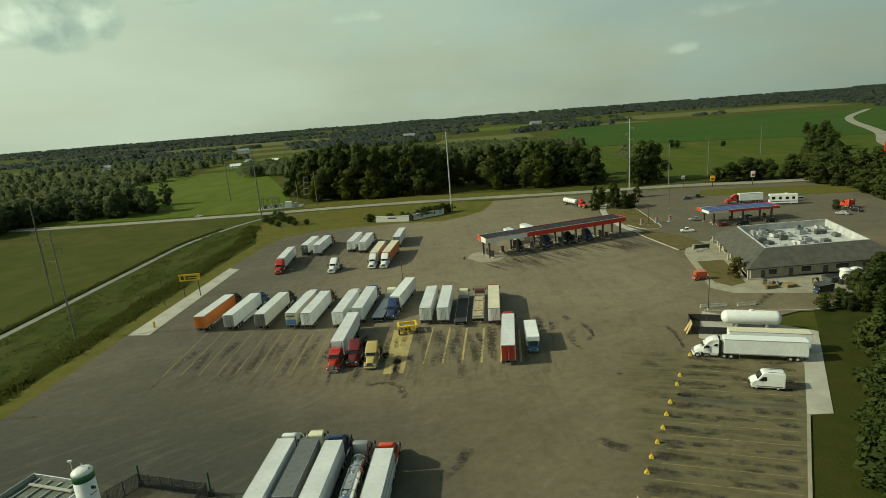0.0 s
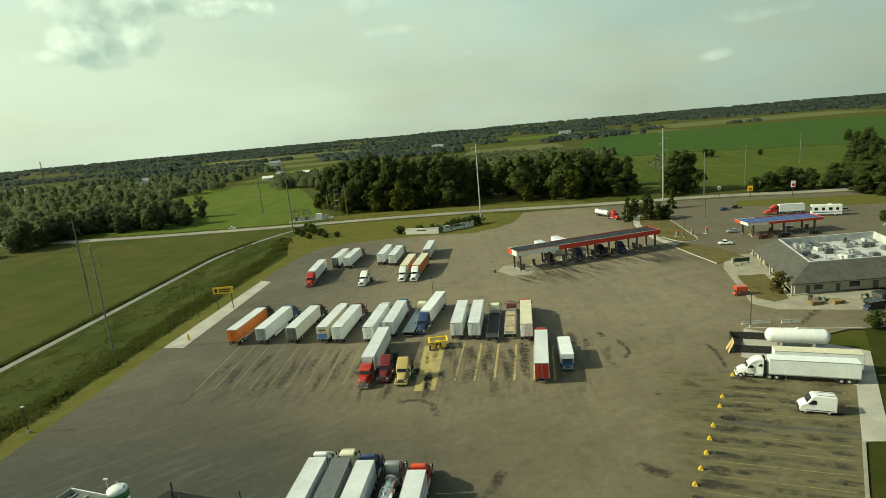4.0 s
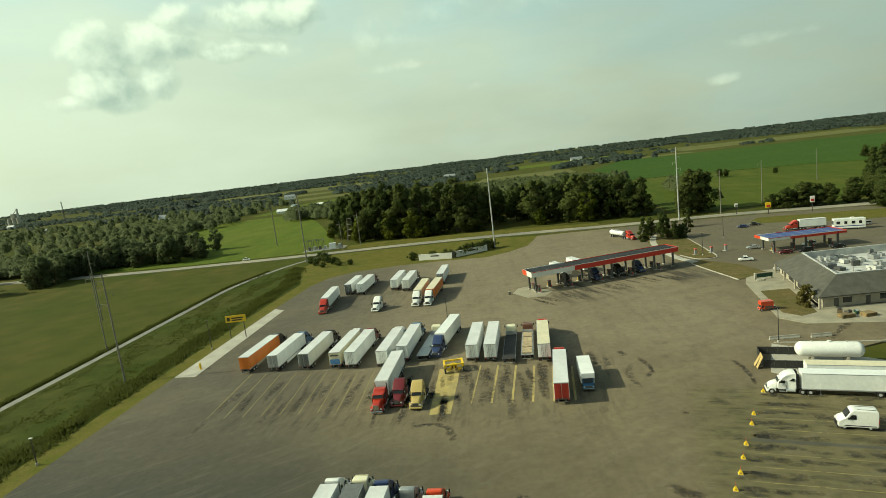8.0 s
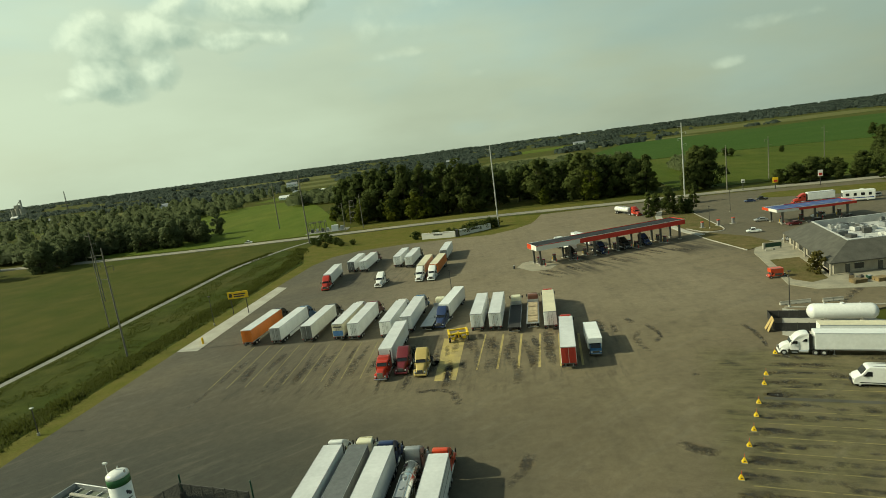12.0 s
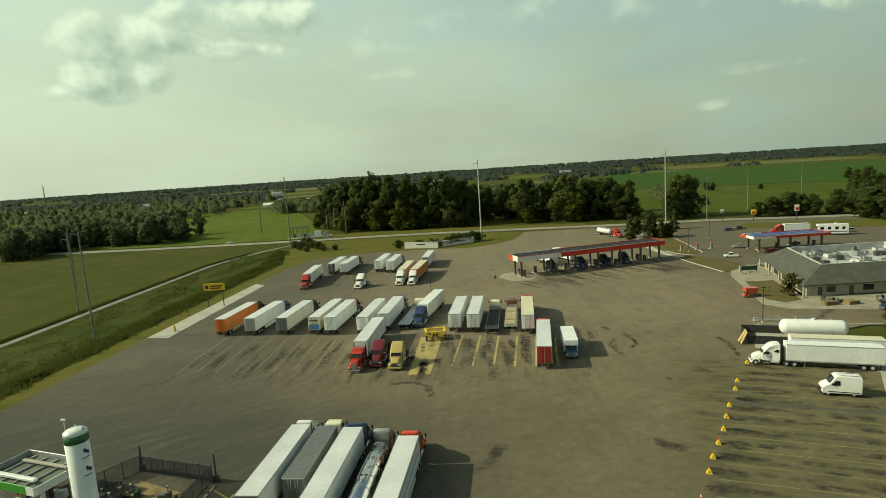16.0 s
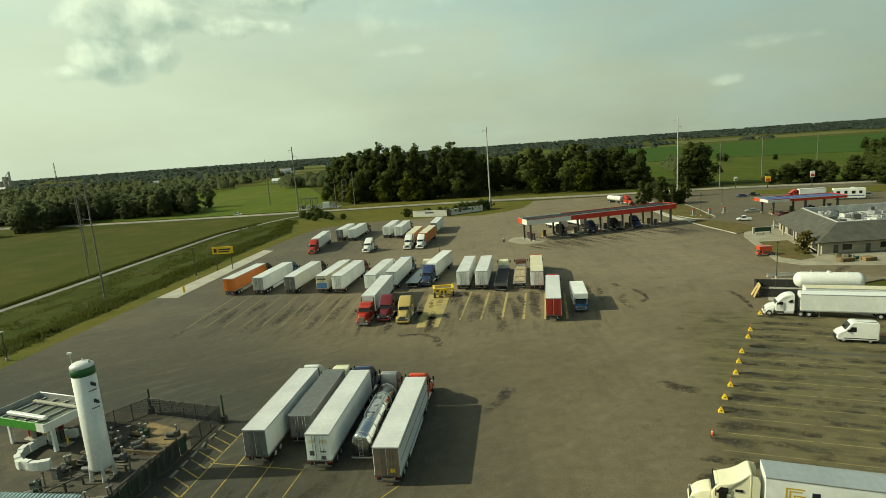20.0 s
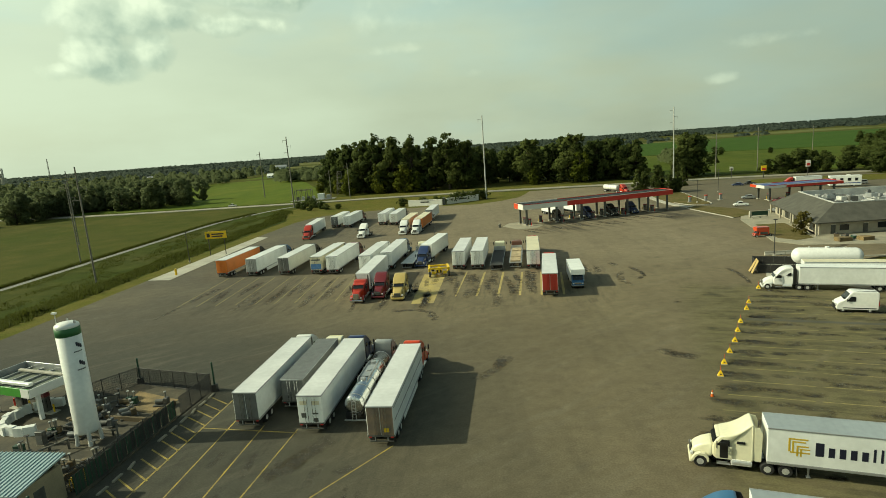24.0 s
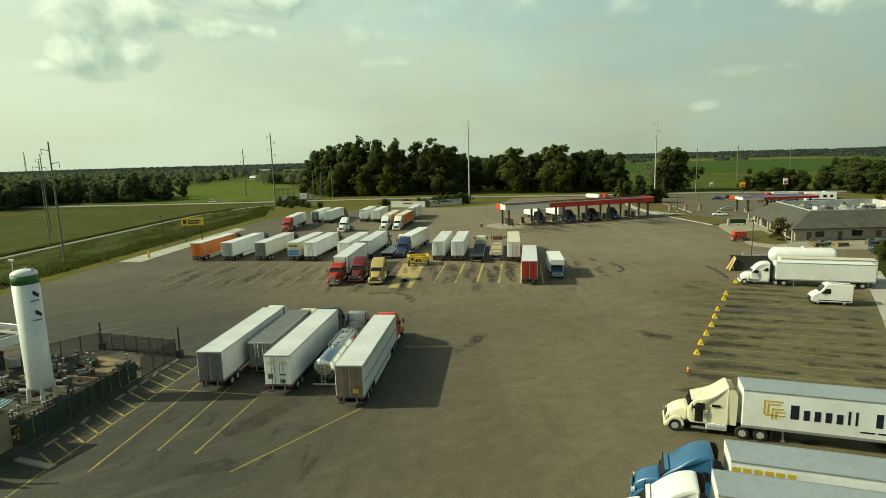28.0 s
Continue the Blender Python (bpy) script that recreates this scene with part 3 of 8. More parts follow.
M_LEAFM = leaf_mat("foliage_middle_haze", (0.094, 0.116, 0.052), (0.136, 0.160, 0.074), 0.35)

# ---- shape helpers ----
def link_mesh(name, bm, material, parent=None, label="", smooth=False):
    me = bpy.data.meshes.new(name)
    bmesh.ops.recalc_face_normals(bm, faces=bm.faces)
    bm.to_mesh(me)
    bm.free()
    if smooth:
        for p in me.polygons:
            p.use_smooth = smooth is True or p.area < smooth
    me.materials.append(material)
    ob = new(name, me)
    if parent is not None:
        ob.parent = parent
    if label:
        ob["label"] = label
    return ob


def part(name, bm, material, parent, label="", smooth=False):
    return link_mesh(name, bm, material, parent, label, smooth)


def shared(name, me, parent, at=(0, 0, 0), turn=(0, 0, 0), label=""):
    """Another object on a mesh that is already there."""
    ob = new(name, me)
    ob.parent = parent
    ob.matrix_local = pose(*at, *turn)
    if label:
        ob["label"] = label
    return ob


def thing(name, label, category, x=0, y=0, z=0, heading=0, group="", scale=1.0, kind=""):
    ob = new(name)
    ob.empty_display_size = 0.3
    ob.matrix_world = pose(x, y, z, 0, 0, heading) @ Matrix.Diagonal((*(scale if isinstance(scale, Vector) else (scale,) * 3), 1))
    return tagged(ob, label, category, group, kind)


def box(x0, x1, y0, y1, z0, z1, bevel=0.0, bm=None, seg=1):
    own = bm is None
    bm = bm or bmesh.new()
    vs = [bm.verts.new((x, y, z)) for z in (z0, z1) for y in (y0, y1) for x in (x0, x1)]
    fs = [bm.faces.new([vs[i] for i in q]) for q in ((0, 2, 3, 1), (4, 5, 7, 6), (0, 1, 5, 4), (2, 6, 7, 3), (0, 4, 6, 2), (1, 3, 7, 5))]
    if bevel and own:
        bmesh.ops.bevel(bm, geom=bm.edges[:], offset=bevel, segments=seg, affect="EDGES", profile=0.6)
    return bm


def cyl(p0, p1, r0, r1=None, seg=12, bm=None, caps=True):
    bm = bm or bmesh.new()
    r1 = r0 if r1 is None else r1
    p0, p1 = Vector(p0), Vector(p1)
    ax = (p1 - p0).normalized()
    u = ax.orthogonal().normalized()
    v = ax.cross(u)
    rings = []
    for p, r in ((p0, r0), (p1, r1)):
        rings.append([bm.verts.new(p + r * (math.cos(a) * u + math.sin(a) * v)) for a in (2 * math.pi * k / seg for k in range(seg))])
    for k in range(seg):
        j = (k + 1) % seg
        bm.faces.new((rings[0][k], rings[0][j], rings[1][j], rings[1][k]))
    if caps:
        bm.faces.new(rings[0][::-1])
        bm.faces.new(rings[1])
    return bm


def spun(profile, axis="z", seg=20, bm=None):
    """A body of revolution from (radius, height) pairs; axis y lays it along y."""
    bm = bm or bmesh.new()
    rings = []
    for r, h in profile:
        ring = []
        for k in range(seg):
            a = 2 * math.pi * k / seg
            c, s = max(r, 0.001) * math.cos(a), max(r, 0.001) * math.sin(a)
            ring.append(bm.verts.new((c, s, h) if axis == "z" else ((c, h, s) if axis == "y" else (h, c, s))))
        rings.append(ring)
    for a, b in zip(rings, rings[1:]):
        for k in range(seg):
            j = (k + 1) % seg
            bm.faces.new((a[k], a[j], b[j], b[k]))
    bm.faces.new(rings[0][::-1])
    bm.faces.new(rings[-1])
    return bm


def prism(profile, x0, x1, bevel=0.0, seg=2, top=1.0, zt=None):
    """A (y, z) outline drawn out across x; top narrows it above height zt."""
    bm = bmesh.new()
    sides = []
    mid = (x0 + x1) / 2
    hi = max(z for _, z in profile)
    for x in (x0, x1):
        row = []
        for y, z in profile:
            k = 1.0
            if zt is not None and z > zt:
                k = 1 - (1 - top) * (z - zt) / (hi - zt)
            row.append(bm.verts.new((mid + (x - mid) * k, y, z)))
        sides.append(row)
    n = len(profile)
    bm.faces.new(sides[0])
    bm.faces.new(sides[1][::-1])
    for k in range(n):
        j = (k + 1) % n
        bm.faces.new((sides[0][k], sides[1][k], sides[1][j], sides[0][j]))
    if bevel:
        bmesh.ops.bevel(bm, geom=bm.edges[:], offset=bevel, segments=seg, affect="EDGES", profile=0.6, clamp_overlap=True)
    return bm


def eased(profile, cut, rounds=2):
    """A closed outline with its corners cut round."""
    for k in range(rounds):
        got = []
        for a, b in zip(profile, profile[1:] + profile[:1]):
            d = math.hypot(b[0] - a[0], b[1] - a[1])
            t = min(0.25, cut / d)
            for u in (t, 1 - t):
                got.append((a[0] + (b[0] - a[0]) * u, a[1] + (b[1] - a[1]) * u))
        profile, cut = got, cut * 0.4
    return profile


def rounded(profile, half, r, top=1.0, zt=None, cut=0.2, steps=4):
    """A (y, z) outline drawn out across x, with round corners and rolled side edges."""
    pts = eased(list(profile), cut)
    n = len(pts)
    area = sum(a[0] * b[1] - b[0] * a[1] for a, b in zip(pts, pts[1:] + pts[:1]))
    turn = 1 if area > 0 else -1
    hi = max(z for _, z in pts)
    inward = []
    for k in range(n):
        a, b = pts[k - 1], pts[(k + 1) % n]
        d = math.hypot(b[0] - a[0], b[1] - a[1])
        inward.append((-(b[1] - a[1]) / d * turn, (b[0] - a[0]) / d * turn))
    bm = bmesh.new()
    rings = []
    for sx in (-1, 1):
        for q in range(steps + 1) if sx > 0 else range(steps, -1, -1):
            th = math.pi / 2 * q / steps
            row = []
            for (y, z), (ny, nz) in zip(pts, inward):
                k = 1 - (1 - top) * max(0.0, z - zt) / (hi - zt) if zt is not None else 1.0
                e = r * (1 - math.cos(th))
                row.append(bm.verts.new((sx * (half * k - r + r * math.sin(th)), y + ny * e, z + nz * e)))
            rings.append(row)
    for a, b in zip(rings, rings[1:]):
        for k in range(n):
            j = (k + 1) % n
            bm.faces.new((a[k], b[k], b[j], a[j]))
    bm.faces.new(rings[0])
    bm.faces.new(rings[-1][::-1])
    return bm


def slab(points, z0, z1, bm=None):
    """A flat sheet of any outline with thickness."""
    bm = bm or bmesh.new()
    lo = [bm.verts.new((x, y, z0)) for x, y in points]
    hi = [bm.verts.new((x, y, z1)) for x, y in points]
    n = len(points)
    f = bm.faces.new(hi)
    bm.faces.new(lo[::-1])
    for k in range(n):
        j = (k + 1) % n
        bm.faces.new((lo[k], lo[j], hi[j], hi[k]))
    bmesh.ops.triangulate(bm, faces=[f])
    return bm


def ribbon(points, width, z0, z1):
    """A strip of even width along a line."""
    left, right = [], []
    for k, (x, y) in enumerate(points):
        a, b = points[max(k - 1, 0)], points[min(k + 1, len(points) - 1)]
        d = Vector((b[0] - a[0], b[1] - a[1])).normalized()
        w = width / 2
        left.append((x - d.y * w, y + d.x * w))
        right.append((x + d.y * w, y - d.x * w))
    bm = bmesh.new()
    rows = [[bm.verts.new((x, y, z)) for x, y in side] for side, z in ((left, z1), (right, z1), (right, z0), (left, z0))]
    for k in range(len(points) - 1):
        for a, b in ((0, 1), (1, 2), (3, 0)):
            bm.faces.new((rows[a][k], rows[b][k], rows[b][k + 1], rows[a][k + 1]))
    for k in (0, -1):
        bm.faces.new([r[k] for r in rows])
    return bm


def smooth_line(points, n=6):
    """Catmull-Rom through the points."""
    out = []
    P = [Vector(p) for p in points]
    P = [2 * P[0] - P[1]] + P + [2 * P[-1] - P[-2]]
    for k in range(1, len(P) - 2):
        for j in range(n):
            t = j / n
            a, b, c, d = P[k - 1 : k + 3]
            q = 0.5 * ((2 * b) + (c - a) * t + (2 * a - 5 * b + 4 * c - d) * t * t + (3 * b - a - 3 * c + d) * t**3)
            out.append((q.x, q.y))
    out.append((P[-2].x, P[-2].y))
    return out


def setting(name, bm, material, label, category, smooth=False):
    return tagged(link_mesh(name, bm, material, smooth=smooth), label, category, kind="structure")


# ---- ground and roads ----
def make_ground():
    bm = bmesh.new()
    rings = [0, 60, 120, 200, 300, 420, 600, 850, 1200, 1700, 2400, 3300, 4200, 4750]
    seg = 96
    prev = None
    for r in rings:
        if r == 0:
            ring = [bm.verts.new((0, 150, -0.3))]
        else:
            ring = []
            for k in range(seg):
                a = 2 * math.pi * k / seg
                x, y = r * math.cos(a), 150 + r * math.sin(a)
                z = -0.3
                if r > 700:
                    z += (noise.noise((x * 0.0011, y * 0.0011, 3)) * 6 - 4) * min(1, (r - 700) / 900)
                ring.append(bm.verts.new((x, y, z)))
        if prev:
            for k in range(seg):
                j = (k + 1) % seg
                if len(prev) == 1:
                    bm.faces.new((prev[0], ring[k], ring[j]))
                else:
                    bm.faces.new((prev[k], ring[k], ring[j], prev[j]))
        prev = ring
    return setting("ground", bm, M_GRASS, "olive green pasture ground reaching to the horizon", "ground", True)


make_ground()


def far_sheet(x0, x1, y0, y1, skew=12):
    """A far field draped over the rolling ground."""
    bm = bmesh.new()
    n = 10
    grid = []
    for j in range(n + 1):
        row = []
        for k in range(n + 1):
            x = x0 + (x1 - x0) * k / n + skew * j / n
            y = y0 + (y1 - y0) * j / n + skew * k / n
            r = math.hypot(x, y - 150)
            z = 0.1
            if r > 700:
                z += (noise.noise((x * 0.0011, y * 0.0011, 3)) * 6 - 4) * min(1, (r - 700) / 900)
            row.append(bm.verts.new((x, y, z + (0.5 if 0 < j < n and 0 < k < n else -0.6))))
        grid.append(row)
    for j in range(n):
        for k in range(n):
            bm.faces.new((grid[j][k], grid[j][k + 1], grid[j + 1][k + 1], grid[j + 1][k]))
    return bm


LOT = [(-82, -60), (-82, 83), (-81, 130), (-78.7, 193), (-76.5, 224), (-72, 239), (-62, 247), (-42, 251.6), (-20, 252), (-2.5, 250.5), (8, 258), (17, 270), (21, 284), (24, 297),
       (98, 296), (150, 290), (180, 284), (186, 262), (182, 240), (174, 215), (160, 178), (148, 150), (130, 126), (96, 119), (78, 116.2), (66, 112), (73.5, 104.5), (63, 86.5), (53.9, 75.4), (43.2, 57.8), (20, 18.9), (0, -14.6), (-27, -60)]
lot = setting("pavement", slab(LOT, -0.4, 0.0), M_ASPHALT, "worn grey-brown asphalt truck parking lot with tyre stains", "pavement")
ROAD = smooth_line([(-700, 372), (-430, 340), (-312, 328), (-241, 317), (-185, 313), (-108, 312), (-52, 314), (5, 312), (70, 305), (125, 302), (177, 292), (260, 280), (380, 262)])
setting("road", ribbon(ROAD, 8.5, -0.4, 0.02), M_ROAD, "pale grey two-lane country road past the lot", "road")
setting("gravel_track", ribbon(smooth_line([(-120, -40), (-118.5, 60), (-118.2, 140), (-118.4, 200), (-118, 240), (-110, 276), (-101, 296), (-92, 309)]), 2.3, -0.4, -0.2), M_GRAVEL, "pale gravel track along the field edge", "track")
setting("verge", slab([(-88, -60), (-88, 83), (-86, 130), (-84.5, 193), (-83, 232), (-96, 270), (-92, 305), (-52, 307), (5, 305), (24, 297), (21, 284), (17, 270), (8, 258), (-2.5, 250.5), (-20, 252), (-42, 251.6), (-62, 247), (-72, 239), (-76.5, 224), (-78.7, 193), (-81, 130), (-82, 83), (-82, -60)], -0.5, -0.1), M_VERGE, "mown yellow-green grass verge round the lot", "grass")
setting("ditch_bank", slab([(-118, -60), (-117, 120), (-116.6, 200), (-116.4, 240), (-108.5, 276), (-98, 268), (-83.5, 232), (-84.5, 193), (-86, 130), (-88, 83), (-88, -60)], -0.55, -0.15), M_WEED, "rough green bank between the track and the lot", "grass")
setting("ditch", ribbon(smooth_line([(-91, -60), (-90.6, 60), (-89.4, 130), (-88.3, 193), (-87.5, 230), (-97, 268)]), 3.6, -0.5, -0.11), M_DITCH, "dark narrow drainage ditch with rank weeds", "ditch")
setting("verge_strip", slab([(119, 268.5), (128, 282), (165, 275), (200, 268), (250, 256), (250, 240), (200, 246), (155, 251)], -0.2, 0.09), M_VERGE, "mown grass strip between the forecourt and the road", "grass")
setting("verge_road", slab([(-84, 320), (-52, 320), (5, 318), (60, 312), (60, 322), (5, 334), (-60, 340), (-90, 336)], -0.5, -0.12), M_VERGE, "mown verge beyond the road", "grass")
setting("field_green", slab([(-310, 335), (-181, 322), (-102, 322), (-99, 345), (-114, 392), (-165, 520), (-225, 655), (-330, 640), (-330, 480)], -0.5, -0.1), M_FIELDG, "bright green grass field beyond the road", "field")
setting("field_meadow", slab([(105, 330), (190, 318), (400, 300), (520, 420), (300, 560), (205, 600), (150, 600), (110, 420)], -0.5, -0.08), M_MEADOW, "sunlit green meadow behind the power poles", "field")
setting("field_crop", slab([(150, 610), (205, 605), (300, 568), (520, 430), (800, 760), (760, 1000), (600, 1080), (255, 1120), (160, 900)], -0.6, -0.02), M_CROP, "large even green crop field", "field")
setting("field_straw", far_sheet(-25, 140, 885, 1050), M_STRAW, "pale cut field between woods", "field")
setting("field_far", far_sheet(150, 420, 1160, 1215), M_STRAW, "pale stubble field near the horizon", "field")
setting("field_far", far_sheet(-310, -150, 695, 930), M_FIELDG, "distant green field between woods", "field")
setting("field_far", far_sheet(-690, -290, 1270, 1380), M_STRAW, "distant pale field between woods", "field")
for x0, x1, y0, y1, m, lab in ((-635, -475, 625, 715, M_FIELDG, "distant green paddock among woods"), (-415, -255, 1005, 1135, M_STRAW, "distant pale field between woods"), (-145, -25, 1125, 1245, M_STRAW, "distant pale field between woods"), (64, 136, 695, 785, M_FIELDG, "distant green paddock among woods"), (-755, -565, 865, 975, M_STRAW, "distant pale field between woods"), (-86, 16, 565, 636, M_FIELDG, "distant green paddock among woods"), (425, 990, 1310, 1640, M_STRAW, "wide pale field near the horizon"), (-1390, -770, 905, 1070, M_FIELDG, "wide green field near the horizon"), (-890, -330, 1510, 1840, M_STRAW, "wide pale field near the horizon"), (65, 395, 1360, 1590, M_FIELDG, "wide green field near the horizon")):
    setting("field_far", far_sheet(x0, x1 - 10, y0, y1 - 8), m, lab, "field")
for side, pts in ((0, [(300, 330), (330, 426), (400, 530), (487, 690), (560, 800), (700, 960)]), (1, [(345, 330), (375, 420), (440, 520), (530, 680), (620, 800), (760, 950)])):
    setting("highway", ribbon(smooth_line(pts), 9, -0.4, 0.25), M_ROAD, "pale concrete carriageway of a divided highway", "road")

# ---- pads, islands and painted marks ----
setting("concrete_strip", slab([(-80.9, 129.2), (-75.0, 128.4), (-74.2, 188), (-78.6, 190.4)], -0.2, 0.05), M_CONC, "pale concrete strip along the lot's grass edge", "pavement")
setting("concrete_pad", slab([(50.6, 105.4), (57.4, 119.4), (74, 104.6), (57.6, 75.2), (53.8, 75.4), (63.4, 91.8)], -0.2, 0.06), M_CONC, "pale concrete pad beside the parking bays", "pavement")
setting("canopy_apron", slab([(6, 181), (10.5, 174.0), (16, 174.5), (19, 180), (12, 189), (8, 187)], -0.2, 0.03), M_CONCT, "pale concrete apron under the fuel canopy", "pavement")
setting("shop_apron", slab([(73.2, 167.5), (66.3, 134.9), (70, 129.5), (84, 126.5), (96, 124), (118, 126), (120, 138), (78, 140), (88, 180), (80, 182)], -0.2, 0.12), M_CONCT, "pale concrete walkway round the shop", "pavement")
setting("lawn_island", slab([(73.0, 158), (69.0, 138.5), (71.5, 134.8), (76.0, 136.6), (80.5, 158)], -0.2, 0.16), M_DRY, "grass island beside the shop wall", "grass")
setting("lawn_island", slab([(84.6, 262), (70, 262), (66, 240), (70, 214), (73.5, 205), (80, 206), (82, 225)], -0.2, 0.15), M_DRY, "kerbed dry grass island between the two forecourts", "grass")
setting("lawn_island", slab([(73.5, 203), (68.8, 199), (73.2, 172), (84, 178), (82, 190)], -0.2, 0.15), M_DRY, "worn grass island at the forecourt corner", "grass")
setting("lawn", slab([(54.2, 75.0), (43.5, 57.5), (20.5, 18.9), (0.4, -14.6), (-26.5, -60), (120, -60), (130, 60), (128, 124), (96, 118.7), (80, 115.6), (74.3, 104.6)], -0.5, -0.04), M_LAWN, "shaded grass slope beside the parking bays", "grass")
setting("footpath", ribbon(smooth_line([(70.5, 200), (67.5, 214), (68, 240), (74, 262)]), 2.6, -0.1, 0.17), M_CONC, "pale concrete footpath on the island", "pavement")
for pts in ([(73.6, 203), (69, 199), (73.2, 172)], [(84.8, 262), (82.2, 225), (80.2, 206), (73.5, 205), (70, 214)], [(96, 118.7), (80, 115.8), (58, 119.6)]):
    tagged(link_mesh("kerb", ribbon(smooth_line(pts), 0.35, -0.1, 0.2), M_CONC), "pale concrete kerb", "kerb", kind="structure")
tagged(link_mesh("kerb", ribbon([(53.9, 75.2), (43.2, 57.6), (20, 18.7), (0, -14.8)], 0.45, -0.1, 0.16), M_CONCT), "pale concrete kerb behind the parking bays", "kerb", kind="structure")
tagged(link_mesh("kerb", ribbon([(-30.2, 41.5), (-33.9, 42.6)], 0.5, -0.1, 0.16), M_CONCD), "worn concrete kerb end by the fenced compound", "kerb", kind="structure")


def stripe(x0, y0, x1, y1, w=0.16, material=None, z=0.008):
    ob = link_mesh("stripe", ribbon([(x0, y0), (x1, y1)], w, z - 0.006, z), material or M_YELLOW, lot)
    return ob


# bays before the middle row
for k in range(9):
    x = -59.4 + 3.92 * k
    stripe(x + 0.2, 103.5 - 0.12 * k, x - 0.3, 127.2 - 0.56 * k, 0.19, M_YDIM)
for k in range(6):
    x = -5.3 + 3.85 * k
    stripe(x, 101.8 - 0.4 * k, x + 1.6, 121.0 - 1.0 * k, 0.42 if k else 0.3, M_YPAD)
link_mesh("painted_pad", slab([(-12.9, 120.6), (-8.2, 119.2), (-9.0, 98.2), (-13.0, 98.4)], 0.002, 0.01), M_YPAD, lot)
# near left bays and hatched strip along the fence
for x0, y0, x1, y1 in ((-26.6, 57.3, -27.1, 41), (-23.0, 56.0, -23.5, 44), (-19.1, 55.0, -20.3, 43.5), (-8.7, 51.4, -16.4, 41.0)):
    stripe(x0, y0, x1, y1, 0.15)
stripe(-29.2, 62.2, -30.6, 40.3, 0.18)
stripe(-30.6, 40.3, -30.9, 34.0, 0.18)
stripe(-29.9, 55.9, -19.0, 54.3, 0.14)
for k in range(13):
    y = 61.2 - 1.62 * k
    stripe(-29.35 - 0.07 * k, y, -32.3 - 0.06 * k, y + 2.0, 0.17)
# bays on the right, at a slant
BAY = Vector((math.cos(radians(-16)), math.sin(radians(-16))))
STEP = Vector((0.5, 0.866)) * 3.72
for k in range(-4, 10):
    p = Vector((26.0, 64.5)) + STEP * (k - 0.4)
    for a, b in ((1.6, 9.3), (9.9, 18.2)):
        q, r = p + BAY * a, p + BAY * b
        stripe(q.x, q.y, r.x, r.y, 0.15, M_YDIM)
q, r = Vector((37.0, 82.6)), Vector((55.5, 77.2))
link_mesh("trench_cover", ribbon([(q.x, q.y), (r.x, r.y)], 0.8, 0.0, 0.012), M_SEAL, lot, "dark sealed trench across the bays")


STAINS = []


def stain(name, pts, w, label):
    STAINS.append((name, smooth_line(pts, 3), w, label))


stain("tyre_mark", [(-15.5, 94.2), (-12.5, 94.6), (-9.6, 93.4), (-8.3, 91.0), (-8.2, 88.6)], 1.1, "curved black tyre mark")
stain("oil_stain", [(-0.6, 65.6), (1.2, 68.2), (2.2, 70.0), (3.2, 73.0)], 1.5, "dark oil stain")
stain("oil_stain", [(21.8, 72.6), (23.4, 70.8), (25.4, 69.4)], 1.5, "dark oil stain")
stain("tyre_mark", [(26.2, 104), (25.4, 109), (27.2, 114)], 1.3, "curved black tyre mark")
stain("tyre_mark", [(29.8, 117), (30.6, 111), (29.2, 108)], 1.0, "curved black tyre mark")
stain("oil_stain", [(30.5, 92.3), (31.6, 91.6)], 0.8, "small dark oil stain")
stain("tyre_mark", [(-19, 47), (-16.5, 50), (-15.6, 53)], 1.8, "broad dark tyre mark")
stain("tyre_mark", [(-20.5, 41.2), (-18, 42), (-15.4, 41.4)], 1.4, "broad dark tyre mark")
stain("tyre_mark", [(70, 120.4), (75, 125.5), (80, 130)], 1.4, "dark tyre mark by the kerb")
stain("tyre_mark", [(46, 101), (47, 106), (46.5, 112)], 0.9, "dark scrape marks in the drive lane")
stain("tyre_mark", [(86, 121), (88, 124), (90, 129)], 2.0, "dark tyre mark on the walkway")


SMEAR = {}


def smudge(x, y, heading, length, width, faint=False):
    """A soft smear of rubber and oil lying on the asphalt."""
    if faint not in SMEAR:
        bm = box(-0.5, 0.5, -0.5, 0.5, 0, 0.002)
        me = bpy.data.meshes.new("tyre_stain")
        bm.to_mesh(me)
        bm.free()
        me.materials.append(M_SMUDGEL if faint else M_SMUDGE)
        SMEAR[faint] = me
    ob = new("tyre_stain", SMEAR[faint])
    ob.parent = lot
    ob.matrix_local = pose(x, y, 0.0105 + random.uniform(0, 0.004), 0, 0, heading) @ Matrix.Diagonal((length, width, 1, 1))
    ob.visible_shadow = False

    return ob


random.seed(77)
for name, pts, w, label in STAINS:
    for (x0, y0), (x1, y1) in zip(pts[::2], pts[2::2]):
        d = math.hypot(x1 - x0, y1 - y0)
        smudge((x0 + x1) / 2 + random.uniform(-0.2, 0.2), (y0 + y1) / 2, math.degrees(math.atan2(y1 - y0, x1 - x0)), d * 1.7, w * random.uniform(1.0, 1.7), name == "tyre_mark" and w > 1.2 or name == "oil_stain" and random.random() < 0.5).name = name
